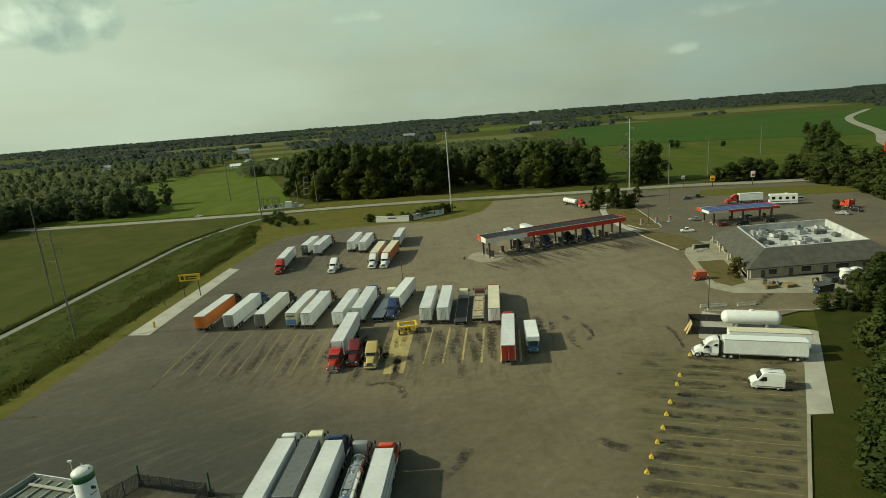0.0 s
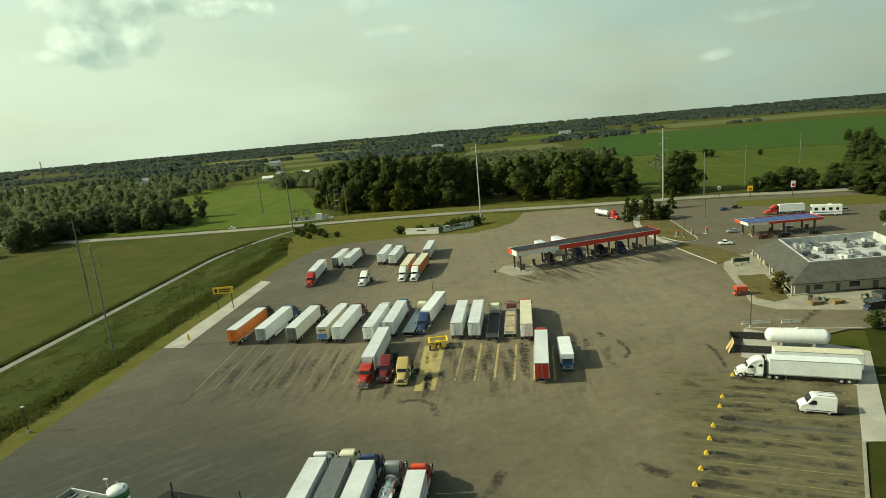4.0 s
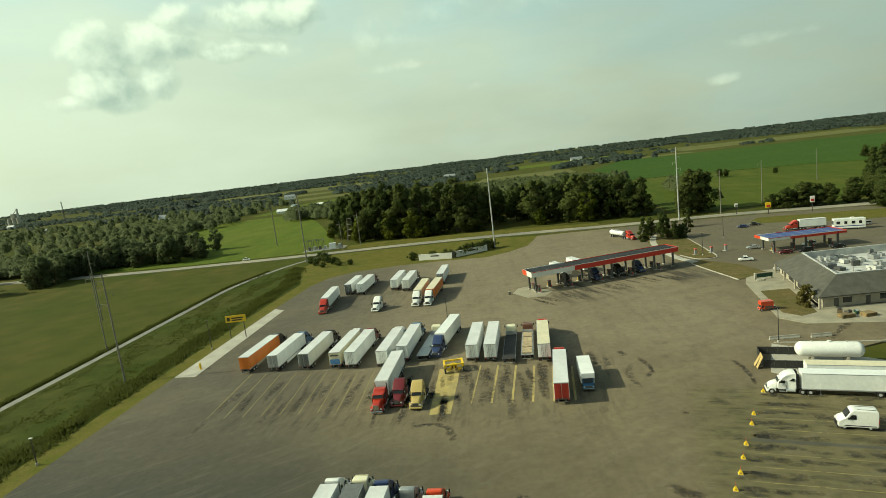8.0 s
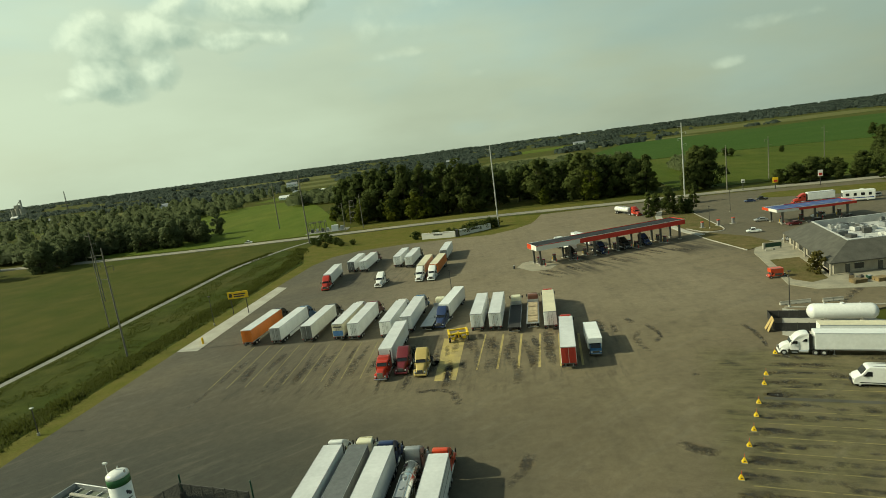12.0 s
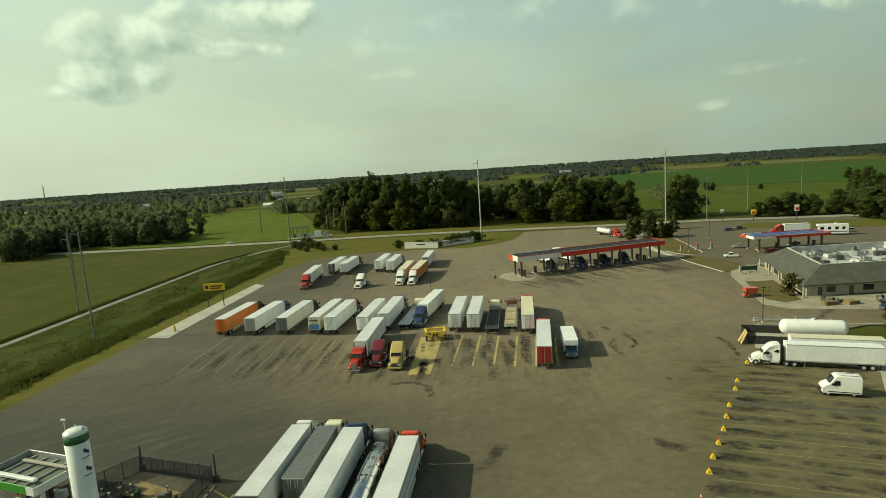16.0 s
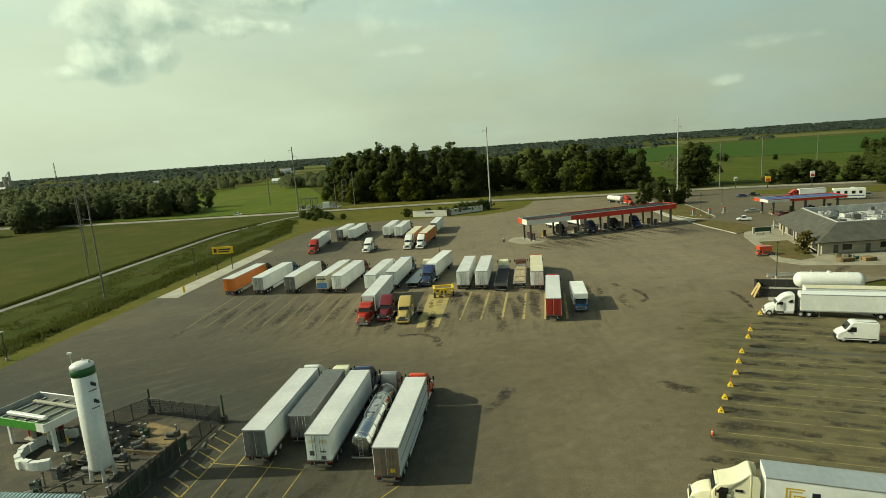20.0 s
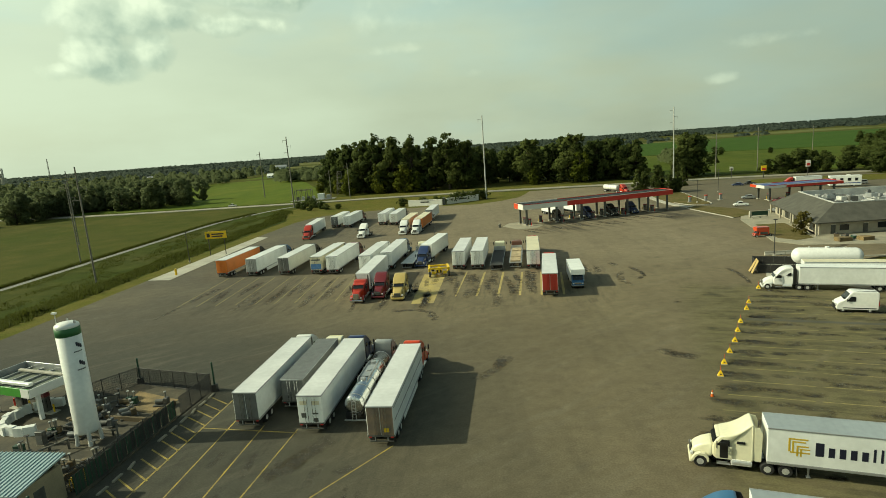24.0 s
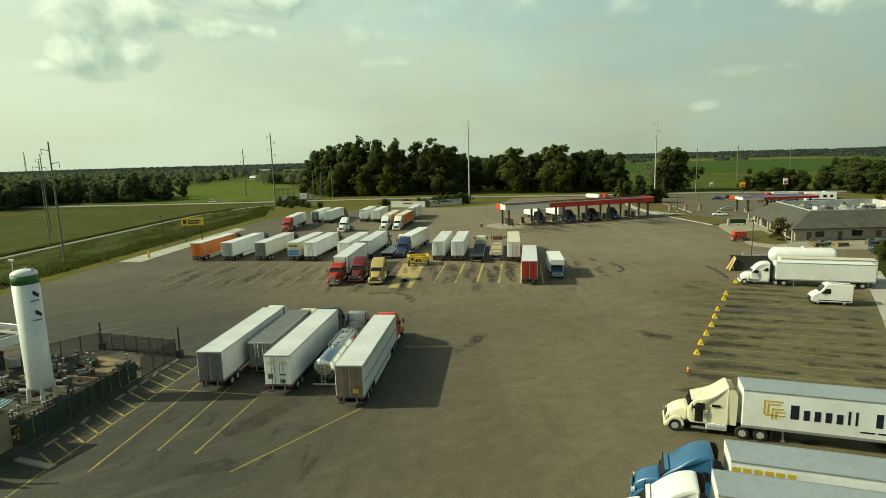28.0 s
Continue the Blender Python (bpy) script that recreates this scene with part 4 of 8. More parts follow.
# slanted bays: smears behind each marker, strays further in, black bars at the kerb
for k in range(-5, 11):
    p = Vector((26.0, 64.5)) + STEP * (k + 0.08)
    for a, ln, w, faint in ((1.7, 3.0, 1.1, False), (2.6, 4.8, 2.3, True), (random.uniform(4.5, 8), random.uniform(2, 4), 1.2, random.random() < 0.6), (random.uniform(5, 11), 4.0, 1.6, True), (1.2, 2.6, 0.8, False), (16.7, 3.0, 1.2, False), (16.4, 3.6, 1.6, True)):
        q = p + BAY * (a + random.uniform(-0.3, 0.3)) + STEP * random.uniform(-0.14, 0.14)
        smudge(q.x, q.y, -16 + random.uniform(-4, 4), ln * random.uniform(0.8, 1.2), w * random.uniform(0.7, 1.2), faint)
for k in range(-5, 11):
    p = Vector((26.0, 64.5)) + STEP * k
    for j in range(5):
        q = p + BAY * random.uniform(0.5, 17.5) + STEP * random.uniform(-0.3, 0.3)
        smudge(q.x, q.y, -16 + random.uniform(-12, 12), random.uniform(1.5, 5.0), random.uniform(0.6, 1.6), j > 0)
# before the middle row: faint wheel rubber in the western bays, short black drips in the eastern ones
for k in range(18):
    x, y = -59.4 + 3.92 * (k + 0.5), 112 - 0.9 * (k > 9)
    west = k < 9
    for q in range(3):
        smudge(x + random.uniform(-1.4, 1.4), y + random.uniform(-8, 7), 92 + random.uniform(-5, 5), random.uniform(6, 13), random.uniform(0.9, 2.0), True)
    for q in range(1 if west else 4):
        smudge(x + random.uniform(-1.5, 1.5), y + random.uniform(-13, 6), 90 + random.uniform(-6, 6), random.uniform(6.0, 12.0), random.uniform(1.0, 2.1), west or q < 3)
# near row, canopy exits, drive lanes
for k in range(5):
    for q in range(2):
        smudge(-25.5 + 3.7 * k + random.uniform(-1, 1), 45 + random.uniform(-5, 6), 88 + random.uniform(-8, 8), random.uniform(3, 7), random.uniform(0.6, 1.2), True)
for k in range(16):
    u = 3 * k
    smudge(13.7 + 0.94 * u + random.uniform(-3, 3), 173 + 0.34 * u - random.uniform(1, 6), -60 + random.uniform(-4, 4), random.uniform(9, 15), random.uniform(1.2, 2.4), k % 4 > 0)
for x, y, hd, ln, w in ((-17.5, 48.6, 70, 5, 1.6), (-12.6, 47.6, 40, 2.2, 1.1), (-18.3, 41.5, 20, 4, 1.3), (2.0, 70.5, 60, 3.5, 1.5), (24, 70.8, -40, 3, 1.2), (20.6, 120.0, 95, 9, 2.2), (23.0, 117.0, 88, 6, 1.4), (27, 121, 100, 4, 1.5)):
    smudge(x, y, hd, ln, w * 1.3, y < 100)

# ---- road vehicles ----
# every vehicle faces +y; its origin is on the ground
def wheel_meshes(r, w):
    tyre = spun([(r * 0.55, -w / 2), (r * 0.92, -w / 2), (r, -w / 2 + 0.05), (r, w / 2 - 0.05), (r * 0.92, w / 2), (r * 0.55, w / 2)], "x", 18)
    rim = spun([(r * 0.54, -w / 2 - 0.01), (r * 0.5, -w / 2 + 0.06), (r * 0.2, -w / 2 + 0.08), (r * 0.18, -w / 2 - 0.03), (r * 0.18, w / 2 + 0.03), (r * 0.2, w / 2 - 0.08), (r * 0.5, w / 2 - 0.06), (r * 0.54, w / 2 + 0.01)], "x", 14)
    got = []
    for nm, bm, m in (("tyre", tyre, M_RUBBER), ("rim", rim, M_RIM)):
        me = bpy.data.meshes.new(nm)
        bmesh.ops.recalc_face_normals(bm, faces=bm.faces)
        bm.to_mesh(me)
        bm.free()
        me.materials.append(m)
        got.append(me)
    return got


TYRE_T, RIM_T = wheel_meshes(0.5, 0.3)
TYRE_D, RIM_D = wheel_meshes(0.5, 0.58)
TYRE_C, RIM_C = wheel_meshes(0.34, 0.22)


def wheel(parent, x, y, size="T"):
    t, r, h = {"T": (TYRE_T, RIM_T, 0.5), "D": (TYRE_D, RIM_D, 0.5), "C": (TYRE_C, RIM_C, 0.34)}[size]
    w = shared("wheel", t, parent, (x, y, h))
    shared("rim", r, w)
    return w


def bar(parent, name, dims, material, bevel=0.0, label=""):
    return part(name, box(*dims, bevel=bevel), material, parent, label)


def bogie(v, y, dual=1.22):
    for dy in (-0.62, 0.62):
        for sx in (-1, 1):
            wheel(v, sx * (dual - 0.27), y + dy, "D")
        part("axle", cyl((-0.9, y + dy, 0.5), (0.9, y + dy, 0.5), 0.09, seg=8), M_UNDER, v)


def box_trailer(x, y, heading, label, side=M_WHITE2, roof=M_ROOFW, rear=M_ALU, length=16.15, scale=1.0, skirt=False, group="semi-trailers on the lot", front=None, height=4.1, lettering=None):
    v = thing("semi_trailer", label, "trailer", x, y, 0, heading, group, scale)
    L, h = length, height
    part("body", box(-1.29, 1.29, 0.05, L, 1.12, h - 0.05, 0.03), side, v)
    part("roof", box(-1.27, 1.27, 0.07, L - 0.03, h - 0.05, h, 0.02), roof, v)
    for sx in (-1, 1):
        bar(v, "top_rail", (sx * 1.3 - 0.03, sx * 1.3 + 0.03, 0.02, L, h - 0.09, h + 0.012), M_ALU, 0.01)
        bar(v, "bottom_rail", (sx * 1.3 - 0.035, sx * 1.3 + 0.035, 0.02, L, 1.05, 1.26), M_ALU, 0.01)
        bar(v, "rear_door", (0.03 if sx > 0 else -1.22, 1.22 if sx > 0 else -0.03, 0.0, 0.06, 1.2, h - 0.16), rear, 0.015)
        for hx in (0.25, 0.55):
            part("lock_rod", cyl((sx * hx, -0.03, 1.2), (sx * hx, -0.03, h - 0.2), 0.022, seg=6), rear if rear in (M_REDDOOR, M_ORANGE) else M_CHROME, v)
        bar(v, "tail_light", (sx * 1.05 - 0.14, sx * 1.05 + 0.14, -0.03, 0.04, 0.95, 1.06), M_LAMPR)
        bar(v, "mud_flap", (sx * 0.95 - 0.3, sx * 0.95 + 0.3, 0.55, 0.58, 0.2, 0.95), M_RUBBER)
        part("landing_leg", cyl((sx * 0.9, L - 2.9, 0.12), (sx * 0.9, L - 2.9, 1.1), 0.08, seg=8), M_ALU, v)
        bar(v, "landing_foot", (sx * 0.9 - 0.14, sx * 0.9 + 0.14, L - 3.04, L - 2.76, 0.06, 0.14), M_ALU)
        if skirt:
            bar(v, "side_skirt", (sx * 1.24 - 0.015, sx * 1.24 + 0.015, 4.6, L - 3.6, 0.35, 1.06), side, 0.01)
    bar(v, "rear_sill", (-1.28, 1.28, -0.02, 0.1, 1.02, 1.2), M_DARKALU, 0.01)
    bar(v, "rear_header", (-1.28, 1.28, -0.02, 0.1, h - 0.16, h - 0.02), M_ALU, 0.01)
    bar(v, "underrun_bar", (-1.15, 1.15, 0.02, 0.12, 0.5, 0.62), M_DARKALU, 0.01)
    for sx in (-1, 1):
        bar(v, "bar_strut", (sx * 0.6 - 0.05, sx * 0.6 + 0.05, 0.03, 0.1, 0.6, 1.05), M_ALU)
    bar(v, "underframe", (-0.55, 0.55, 0.3, L - 0.3, 0.86, 1.12), M_UNDER)
    bogie(v, 2.4)
    return v


AERO = [(1.5, 0.85), (1.5, 3.92), (1.66, 4.04), (2.0, 4.02), (2.4, 3.9), (2.8, 3.68), (3.2, 3.36), (3.55, 3.06), (3.85, 2.82), (4.05, 2.66), (4.52, 2.13), (4.52, 0.85)]
RAMP = [(1.55, 0.85), (1.55, 4.02), (1.72, 4.1), (2.0, 3.9), (2.4, 3.52), (2.8, 3.24), (3.2, 3.04), (3.6, 2.93), (3.95, 2.84), (4.1, 2.68), (4.52, 2.13), (4.52, 0.85)]
MIDROOF = [(1.5, 0.85), (1.5, 3.86), (1.7, 3.98), (2.4, 3.95), (2.95, 3.78), (3.4, 3.48), (3.8, 3.06), (4.05, 2.68), (4.52, 2.13), (4.52, 0.85)]
CLASSIC = [(1.55, 0.85), (1.55, 3.3), (2.9, 3.35), (2.95, 2.95), (4.15, 2.9), (4.5, 2.1), (4.5, 0.85)]
DAYCAB = [(2.6, 0.85), (2.6, 2.9), (3.0, 3.0), (3.9, 2.95), (4.5, 2.1), (4.5, 0.85)]


def taper(bm, y0, y1, f, crown=0.0):
    """Narrows a shape towards its front, and rounds its roof."""
    for w in bm.verts:
        t = min(1.0, max(0.0, (w.co.y - y0) / (y1 - y0)))
        w.co.x *= 1 + (f - 1) * t * t * (3 - 2 * t)
        if crown and w.co.z > 2.9:
            w.co.x *= 1 - crown * ((w.co.z - 2.9) / 1.2) ** 2
    return bm


def tractor(x, y, heading, label, colour, style="aero", scale=1.0, group="truck tractors on the lot", hood=None, dark_door=False):
    v = thing("truck_tractor", label, "truck", x, y, 0, heading, group, scale)
    outline = {"aero": AERO, "mid": MIDROOF, "ramp": RAMP, "classic": CLASSIC, "day": DAYCAB}[style]
    back = outline[0][0]
    part("cab", taper(rounded(outline, 1.2, 0.14, 0.93, 2.1), 3.2, 4.6, 0.84, 0.10), colour, v, smooth=1.2)
    nose = 6.15 if style != "classic" else 6.5
    hz = 1.62 if style != "classic" else 1.95
    part("hood", taper(rounded([(4.4, 0.8), (4.4, 2.12), (4.9, 2.0), (5.4, hz + 0.2), (nose - 0.4, hz - 0.04), (nose - 0.14, hz - 0.28), (nose, 0.75)], 1.0, 0.24, 0.86, 1.0, 0.3, 5), 4.5, nose, 0.74), hood or colour, v, smooth=1.2)
    # windscreen follows the sloped front of the cab
    if style == "classic":
        a, b = Vector((0, 4.24, 2.82)), Vector((0, 4.5, 2.2))
    else:
        a, b = (Vector((0, 4.05, 2.68)), Vector((0, 4.5, 2.17))) if style in ("aero", "mid", "ramp") else (Vector((0, 4.0, 2.82)), Vector((0, 4.44, 2.22)))
    n = Vector((0, (a - b).z, -(a - b).y)).normalized() * 0.035
    bm = bmesh.new()
    vs = []
    for off in (0, 1):
        for p, w in ((a, 0.88), (b, 0.94)):
            for sx in (-1, 1):
                q = p + n * (1 if off else -0.5)
                vs.append(bm.verts.new((sx * w, q.y, q.z)))
    for f in ((0, 1, 3, 2), (4, 6, 7, 5), (0, 2, 6, 4), (1, 5, 7, 3), (0, 4, 5, 1), (2, 3, 7, 6)):
        bm.faces.new([vs[i] for i in f])
    part("windshield", bm, M_GLASS, v)
    part("visor", prism([(a.y - 0.06, a.z + 0.02), (a.y + 0.2, a.z - 0.02), (a.y + 0.2, a.z + 0.05), (a.y - 0.04, a.z + 0.14)], -0.95, 0.95, 0.01, 1), hood or colour, v)
    for sx in (-1, 1):
        door = part("door", box(sx * 1.2 - 0.02, sx * 1.2 + 0.02, 3.12, 4.3, 0.95, 2.06, 0.02), colour, v)
        # black box over the door: the cab's shaded inside, put in as colour
        if dark_door and sx < 0:
            part("open_doorway", box(sx * 1.21 - 0.03, sx * 1.21 + 0.03, 3.42, 4.02, 1.05, 2.4, 0.02), M_BLACK, v, "dark open doorway")
        part("window", prism([(3.3, 2.1), (3.32, 2.6), (3.85, 2.6), (4.28, 2.1)], sx * 1.17 - 0.05, sx * 1.17 + 0.05), M_GLASS, v)
        part("door_handle", box(sx * 1.23 - 0.015, sx * 1.23 + 0.015, 3.2, 3.36, 1.7, 1.74), M_CHROME, door)
        if style != "day":
            if style in ("aero", "mid"):
                part("sleeper_window", prism([(1.85, 2.5), (1.82, 2.98), (2.1, 3.02), (2.62, 2.55)], sx * 1.165 - 0.045, sx * 1.165 + 0.045), M_GLASS, v)
            else:
                part("sleeper_window", box(sx * 1.12 - 0.045, sx * 1.12 + 0.045, 2.2, 2.8, 2.35, 2.55, 0.02), M_GLASS, v)
            part("fairing", prism([(1.05, 1.0), (1.0, 3.4), (1.2, 3.86), (1.56, 3.9), (1.56, 1.0)], sx * 1.1 - 0.03, sx * 1.1 + 0.03, 0.01, 1), colour if style == "ramp" else M_BLACK, v)
            if style == "ramp":
                for q in range(4):
                    part("step_box", box(sx * 1.16 - 0.06, sx * 1.16 + 0.06, 1.75 + 0.38 * q, 2.05 + 0.38 * q, 0.5, 1.0, 0.02), M_WHITE, v)
        part("fender", prism([(4.75, 0.55), (4.8, 0.95), (5.05, 1.2), (5.45, 1.24), (5.8, 1.1), (6.02, 0.8), (6.08, 0.55), (5.9, 0.5), (5.84, 0.8), (5.6, 1.05), (5.2, 1.05), (4.98, 0.85), (4.92, 0.55)], sx * 1.06 - 0.17, sx * 1.06 + 0.17, 0.02, 1), hood or colour, v)
        part("headlight", box(sx * 0.86 - 0.14, sx * 0.86 + 0.14, nose - 0.2, nose + 0.02, 0.92, 1.16, 0.03), M_LAMPW, v)
        part("mirror", box(sx * 1.5 - 0.1, sx * 1.5 + 0.1, 4.22, 4.3, 2.0, 2.62, 0.03), M_BLACK, v)
        part("mirror_arm", cyl((sx * 1.18, 4.2, 2.3), (sx * 1.5, 4.25, 2.3), 0.025, seg=6), M_CHROME, v)
        part("fuel_tank", cyl((sx * 0.95, 1.7, 0.72), (sx * 0.95, 3.1, 0.72), 0.31, seg=16), M_POLISH, v)
        part("step", box(sx * 1.0 - 0.2, sx * 1.0 + 0.2, 3.25, 4.2, 0.45, 0.52, 0.01), M_ALU, v)
        wheel(v, sx * 1.03, 5.42, "T")
        part("chassis_rail", box(sx * 0.42 - 0.05, sx * 0.42 + 0.05, -1.35, 5.9, 0.72, 0.98), M_UNDER, v)
        part("mud_flap", box(sx * 0.93 - 0.3, sx * 0.93 + 0.3, -1.38, -1.35, 0.2, 0.95), M_RUBBER, v)
        if style == "classic":
            part("exhaust_stack", cyl((sx * 1.05, 1.35, 0.9), (sx * 1.05, 1.35, 4.0), 0.07, seg=10), M_CHROME, v)
    part("grille", box(-0.52, 0.52, nose - 0.06, nose + 0.03, 0.8, hz - 0.2, 0.03), M_CHROME if style == "classic" else M_DARKALU, v)
    part("bumper", box(-1.16, 1.16, nose - 0.2, nose + 0.1, 0.32, 0.66, 0.08), M_CHROME if style == "classic" else (hood or colour), v)
    part("fifth_wheel", spun([(0.05, 1.0), (0.5, 1.0), (0.5, 1.1), (0.05, 1.1)], "z", 14), M_UNDER, v)
    part("deck_plate", box(-0.5, 0.5, 0.7, 1.5, 0.98, 1.02), M_ALU, v)
    bogie(v, 0.0)
    return v


def rig(x, y, heading, tractor_label, colour, style="aero", scale=1.0, length=16.15, hood=None, **kw):
    """A tractor coupled before a trailer whose rear stands at (x, y)."""
    f = Vector((-math.sin(radians(heading)), math.cos(radians(heading))))
    d = (length - 0.7) * scale
    return tractor(x + f.x * d, y + f.y * d, heading, tractor_label, colour, style, scale, hood=hood)


def flatbed(x, y, heading, label, deck=M_DARKALU, load=None, scale=1.0, length=14.6):
    v = thing("flatbed_trailer", label, "trailer", x, y, 0, heading, "semi-trailers on the lot", scale)
    part("deck", box(-1.29, 1.29, 0, length, 1.28, 1.42, 0.02), deck, v)
    for sx in (-1, 1):
        bar(v, "side_rail", (sx * 1.3 - 0.03, sx * 1.3 + 0.03, 0, length, 1.25, 1.45), M_ALU)
        bar(v, "beam", (sx * 0.5 - 0.06, sx * 0.5 + 0.06, 0.2, length - 0.2, 0.85, 1.28), M_UNDER)
        part("landing_leg", cyl((sx * 0.8, length - 3, 0.1), (sx * 0.8, length - 3, 1.2), 0.08, seg=8), M_ALU, v)
    bar(v, "headboard", (-1.25, 1.25, length - 0.08, length, 1.42, 2.3), M_ALU, 0.01)
    bar(v, "underrun_bar", (-1.1, 1.1, 0, 0.1, 0.5, 0.62), M_ALU)
    bogie(v, 2.2)
    if load:
        for k in range(4):
            bar(v, "timber_load", (-1.05, 1.05, 0.6 + 3.3 * k, 3.6 + 3.3 * k, 1.44, 1.75 + 0.1 * (k % 2)), load, 0.03)
    return v


def tank_trailer(x, y, heading, label, body=M_CHROME, r=1.02, length=13.0, zc=2.15, scale=1.0, name="tank_trailer", ladder=True, round_ends=False):
    v = thing(name, label, "trailer", x, y, 0, heading, "tank trailers", scale)
    cap = r * (0.95 if round_ends else 0.28)
    prof = [(r * math.sin(a), cap - cap * math.cos(a)) for a in (math.pi / 2 * k / 5 for k in range(6))]
    prof += [(q, length - h) for q, h in reversed(prof)]
    part("tank", spun([(q, h) for q, h in prof], "y", 26), body, v, smooth=True).location = (0, 0, zc)
    if not round_ends:
        for k in range(6):
            y0 = 0.6 + k * (length - 1.2) / 5
            part("band", spun([(r, y0 - 0.05), (r + 0.035, y0 - 0.05), (r + 0.035, y0 + 0.05), (r, y0 + 0.05)], "y", 26), M_ALU, v).location = (0, 0, zc)
        for k in (0.32, 0.5, 0.68):
            part("manhole", cyl((0, length * k, zc + r - 0.05), (0, length * k, zc + r + 0.2), 0.3, seg=14), M_ALU, v)
        bar(v, "walkway", (-0.5, 0.5, length * 0.38, length * 0.62, zc + r + 0.02, zc + r + 0.08), M_ALU)
        for sx in (-1, 1):
            bar(v, "spill_rail", (sx * 0.55 - 0.03, sx * 0.55 + 0.03, length * 0.3, length * 0.7, zc + r - 0.12, zc + r + 0.2), M_ALU)
        part("hose_tube", cyl((-0.9, 1.5, 1.1), (-0.9, length - 4, 1.1), 0.14, seg=10), M_ALU, v)
    else:
        for k in (0.3, 0.75):
            part("valve", cyl((0.3, length * k, zc + r - 0.1), (0.3, length * k, zc + r + 0.22), 0.09, seg=8), M_STEELP, v)
    if ladder:
        for sx in (-0.2, 0.2):
            part("ladder_rail", cyl((sx, -0.12, 0.7), (sx, 0.02, zc + r), 0.025, seg=6), M_ALU, v)
        for k in range(6):
            part("rung", cyl((-0.2, -0.1, 0.9 + 0.35 * k), (0.2, -0.1, 0.9 + 0.35 * k), 0.018, seg=6), M_ALU, v)
    for sx in (-1, 1):
        bar(v, "frame_rail", (sx * 0.45 - 0.06, sx * 0.45 + 0.06, 0.2, length - 0.3, 0.9, zc - r * 0.82), M_UNDER)
        part("landing_leg", cyl((sx * 0.7, length - 3.2, 0.1), (sx * 0.7, length - 3.2, 1.2), 0.08, seg=8), M_ALU, v)
    bar(v, "underrun_bar", (-1.1, 1.1, -0.05, 0.08, 0.5, 0.65), M_ALU, 0.02)
    bogie(v, 2.0)
    return v


def car(x, y, heading, label, colour, style="sedan", scale=1.0):
    v = thing({"suv": "suv", "pickup": "pickup_truck"}.get(style, "car"), label, "car", x, y, 0, heading, "cars at the forecourt", scale)
    part("body", prism([(-2.25, 0.32), (-2.3, 0.62), (-2.2, 0.88), (-1.2, 0.95), (1.1, 0.93), (2.05, 0.78), (2.25, 0.55), (2.2, 0.3)], -0.9, 0.9, 0.08, 2), colour, v)
    cab = {"sedan": [(-1.75, 0.9), (-1.1, 1.42), (0.3, 1.45), (1.1, 0.9)], "suv": [(-2.15, 0.9), (-2.0, 1.68), (0.4, 1.72), (1.15, 0.92)], "pickup": [(-0.6, 0.9), (-0.5, 1.65), (0.6, 1.68), (1.3, 0.92)]}[style]
    part("cabin", prism(cab, -0.82, 0.82, 0.06, 2, 0.84, 0.95), colour, v)
    y0, y1, zt = cab[1][0], cab[2][0], cab[1][1]
    for sx in (-1, 1):
        part("side_window", prism([(y0 + 0.05, 1.0), (y0 + 0.15, zt - 0.1), (y1, zt - 0.1), (y1 + 0.5, 1.0)], sx * 0.78 - 0.03, sx * 0.78 + 0.03), M_GLASS, v)
        part("headlight", box(sx * 0.68 - 0.15, sx * 0.68 + 0.15, 2.1, 2.25, 0.58, 0.72, 0.02), M_LAMPW, v)
        part("tail_light", box(sx * 0.7 - 0.12, sx * 0.7 + 0.12, -2.32, -2.2, 0.62, 0.8, 0.02), M_LAMPR, v)
        for wy in (-1.4, 1.42):
            wheel(v, sx * 0.8, wy, "C")
    part("windshield", prism([(cab[2][0] + 0.05, cab[2][1] - 0.08), (cab[2][0] + 0.09, cab[2][1] - 0.05), (cab[3][0] + 0.02, 0.99), (cab[3][0] - 0.04, 0.96)], -0.66, 0.66), M_GLASS, v)
    part("rear_window", prism([(cab[1][0] - 0.05, cab[1][1] - 0.08), (cab[1][0] - 0.02, cab[1][1] - 0.06), (cab[0][0] + 0.02, 0.99), (cab[0][0] - 0.04, 1.0)], -0.64, 0.64), M_GLASS, v)
    return v


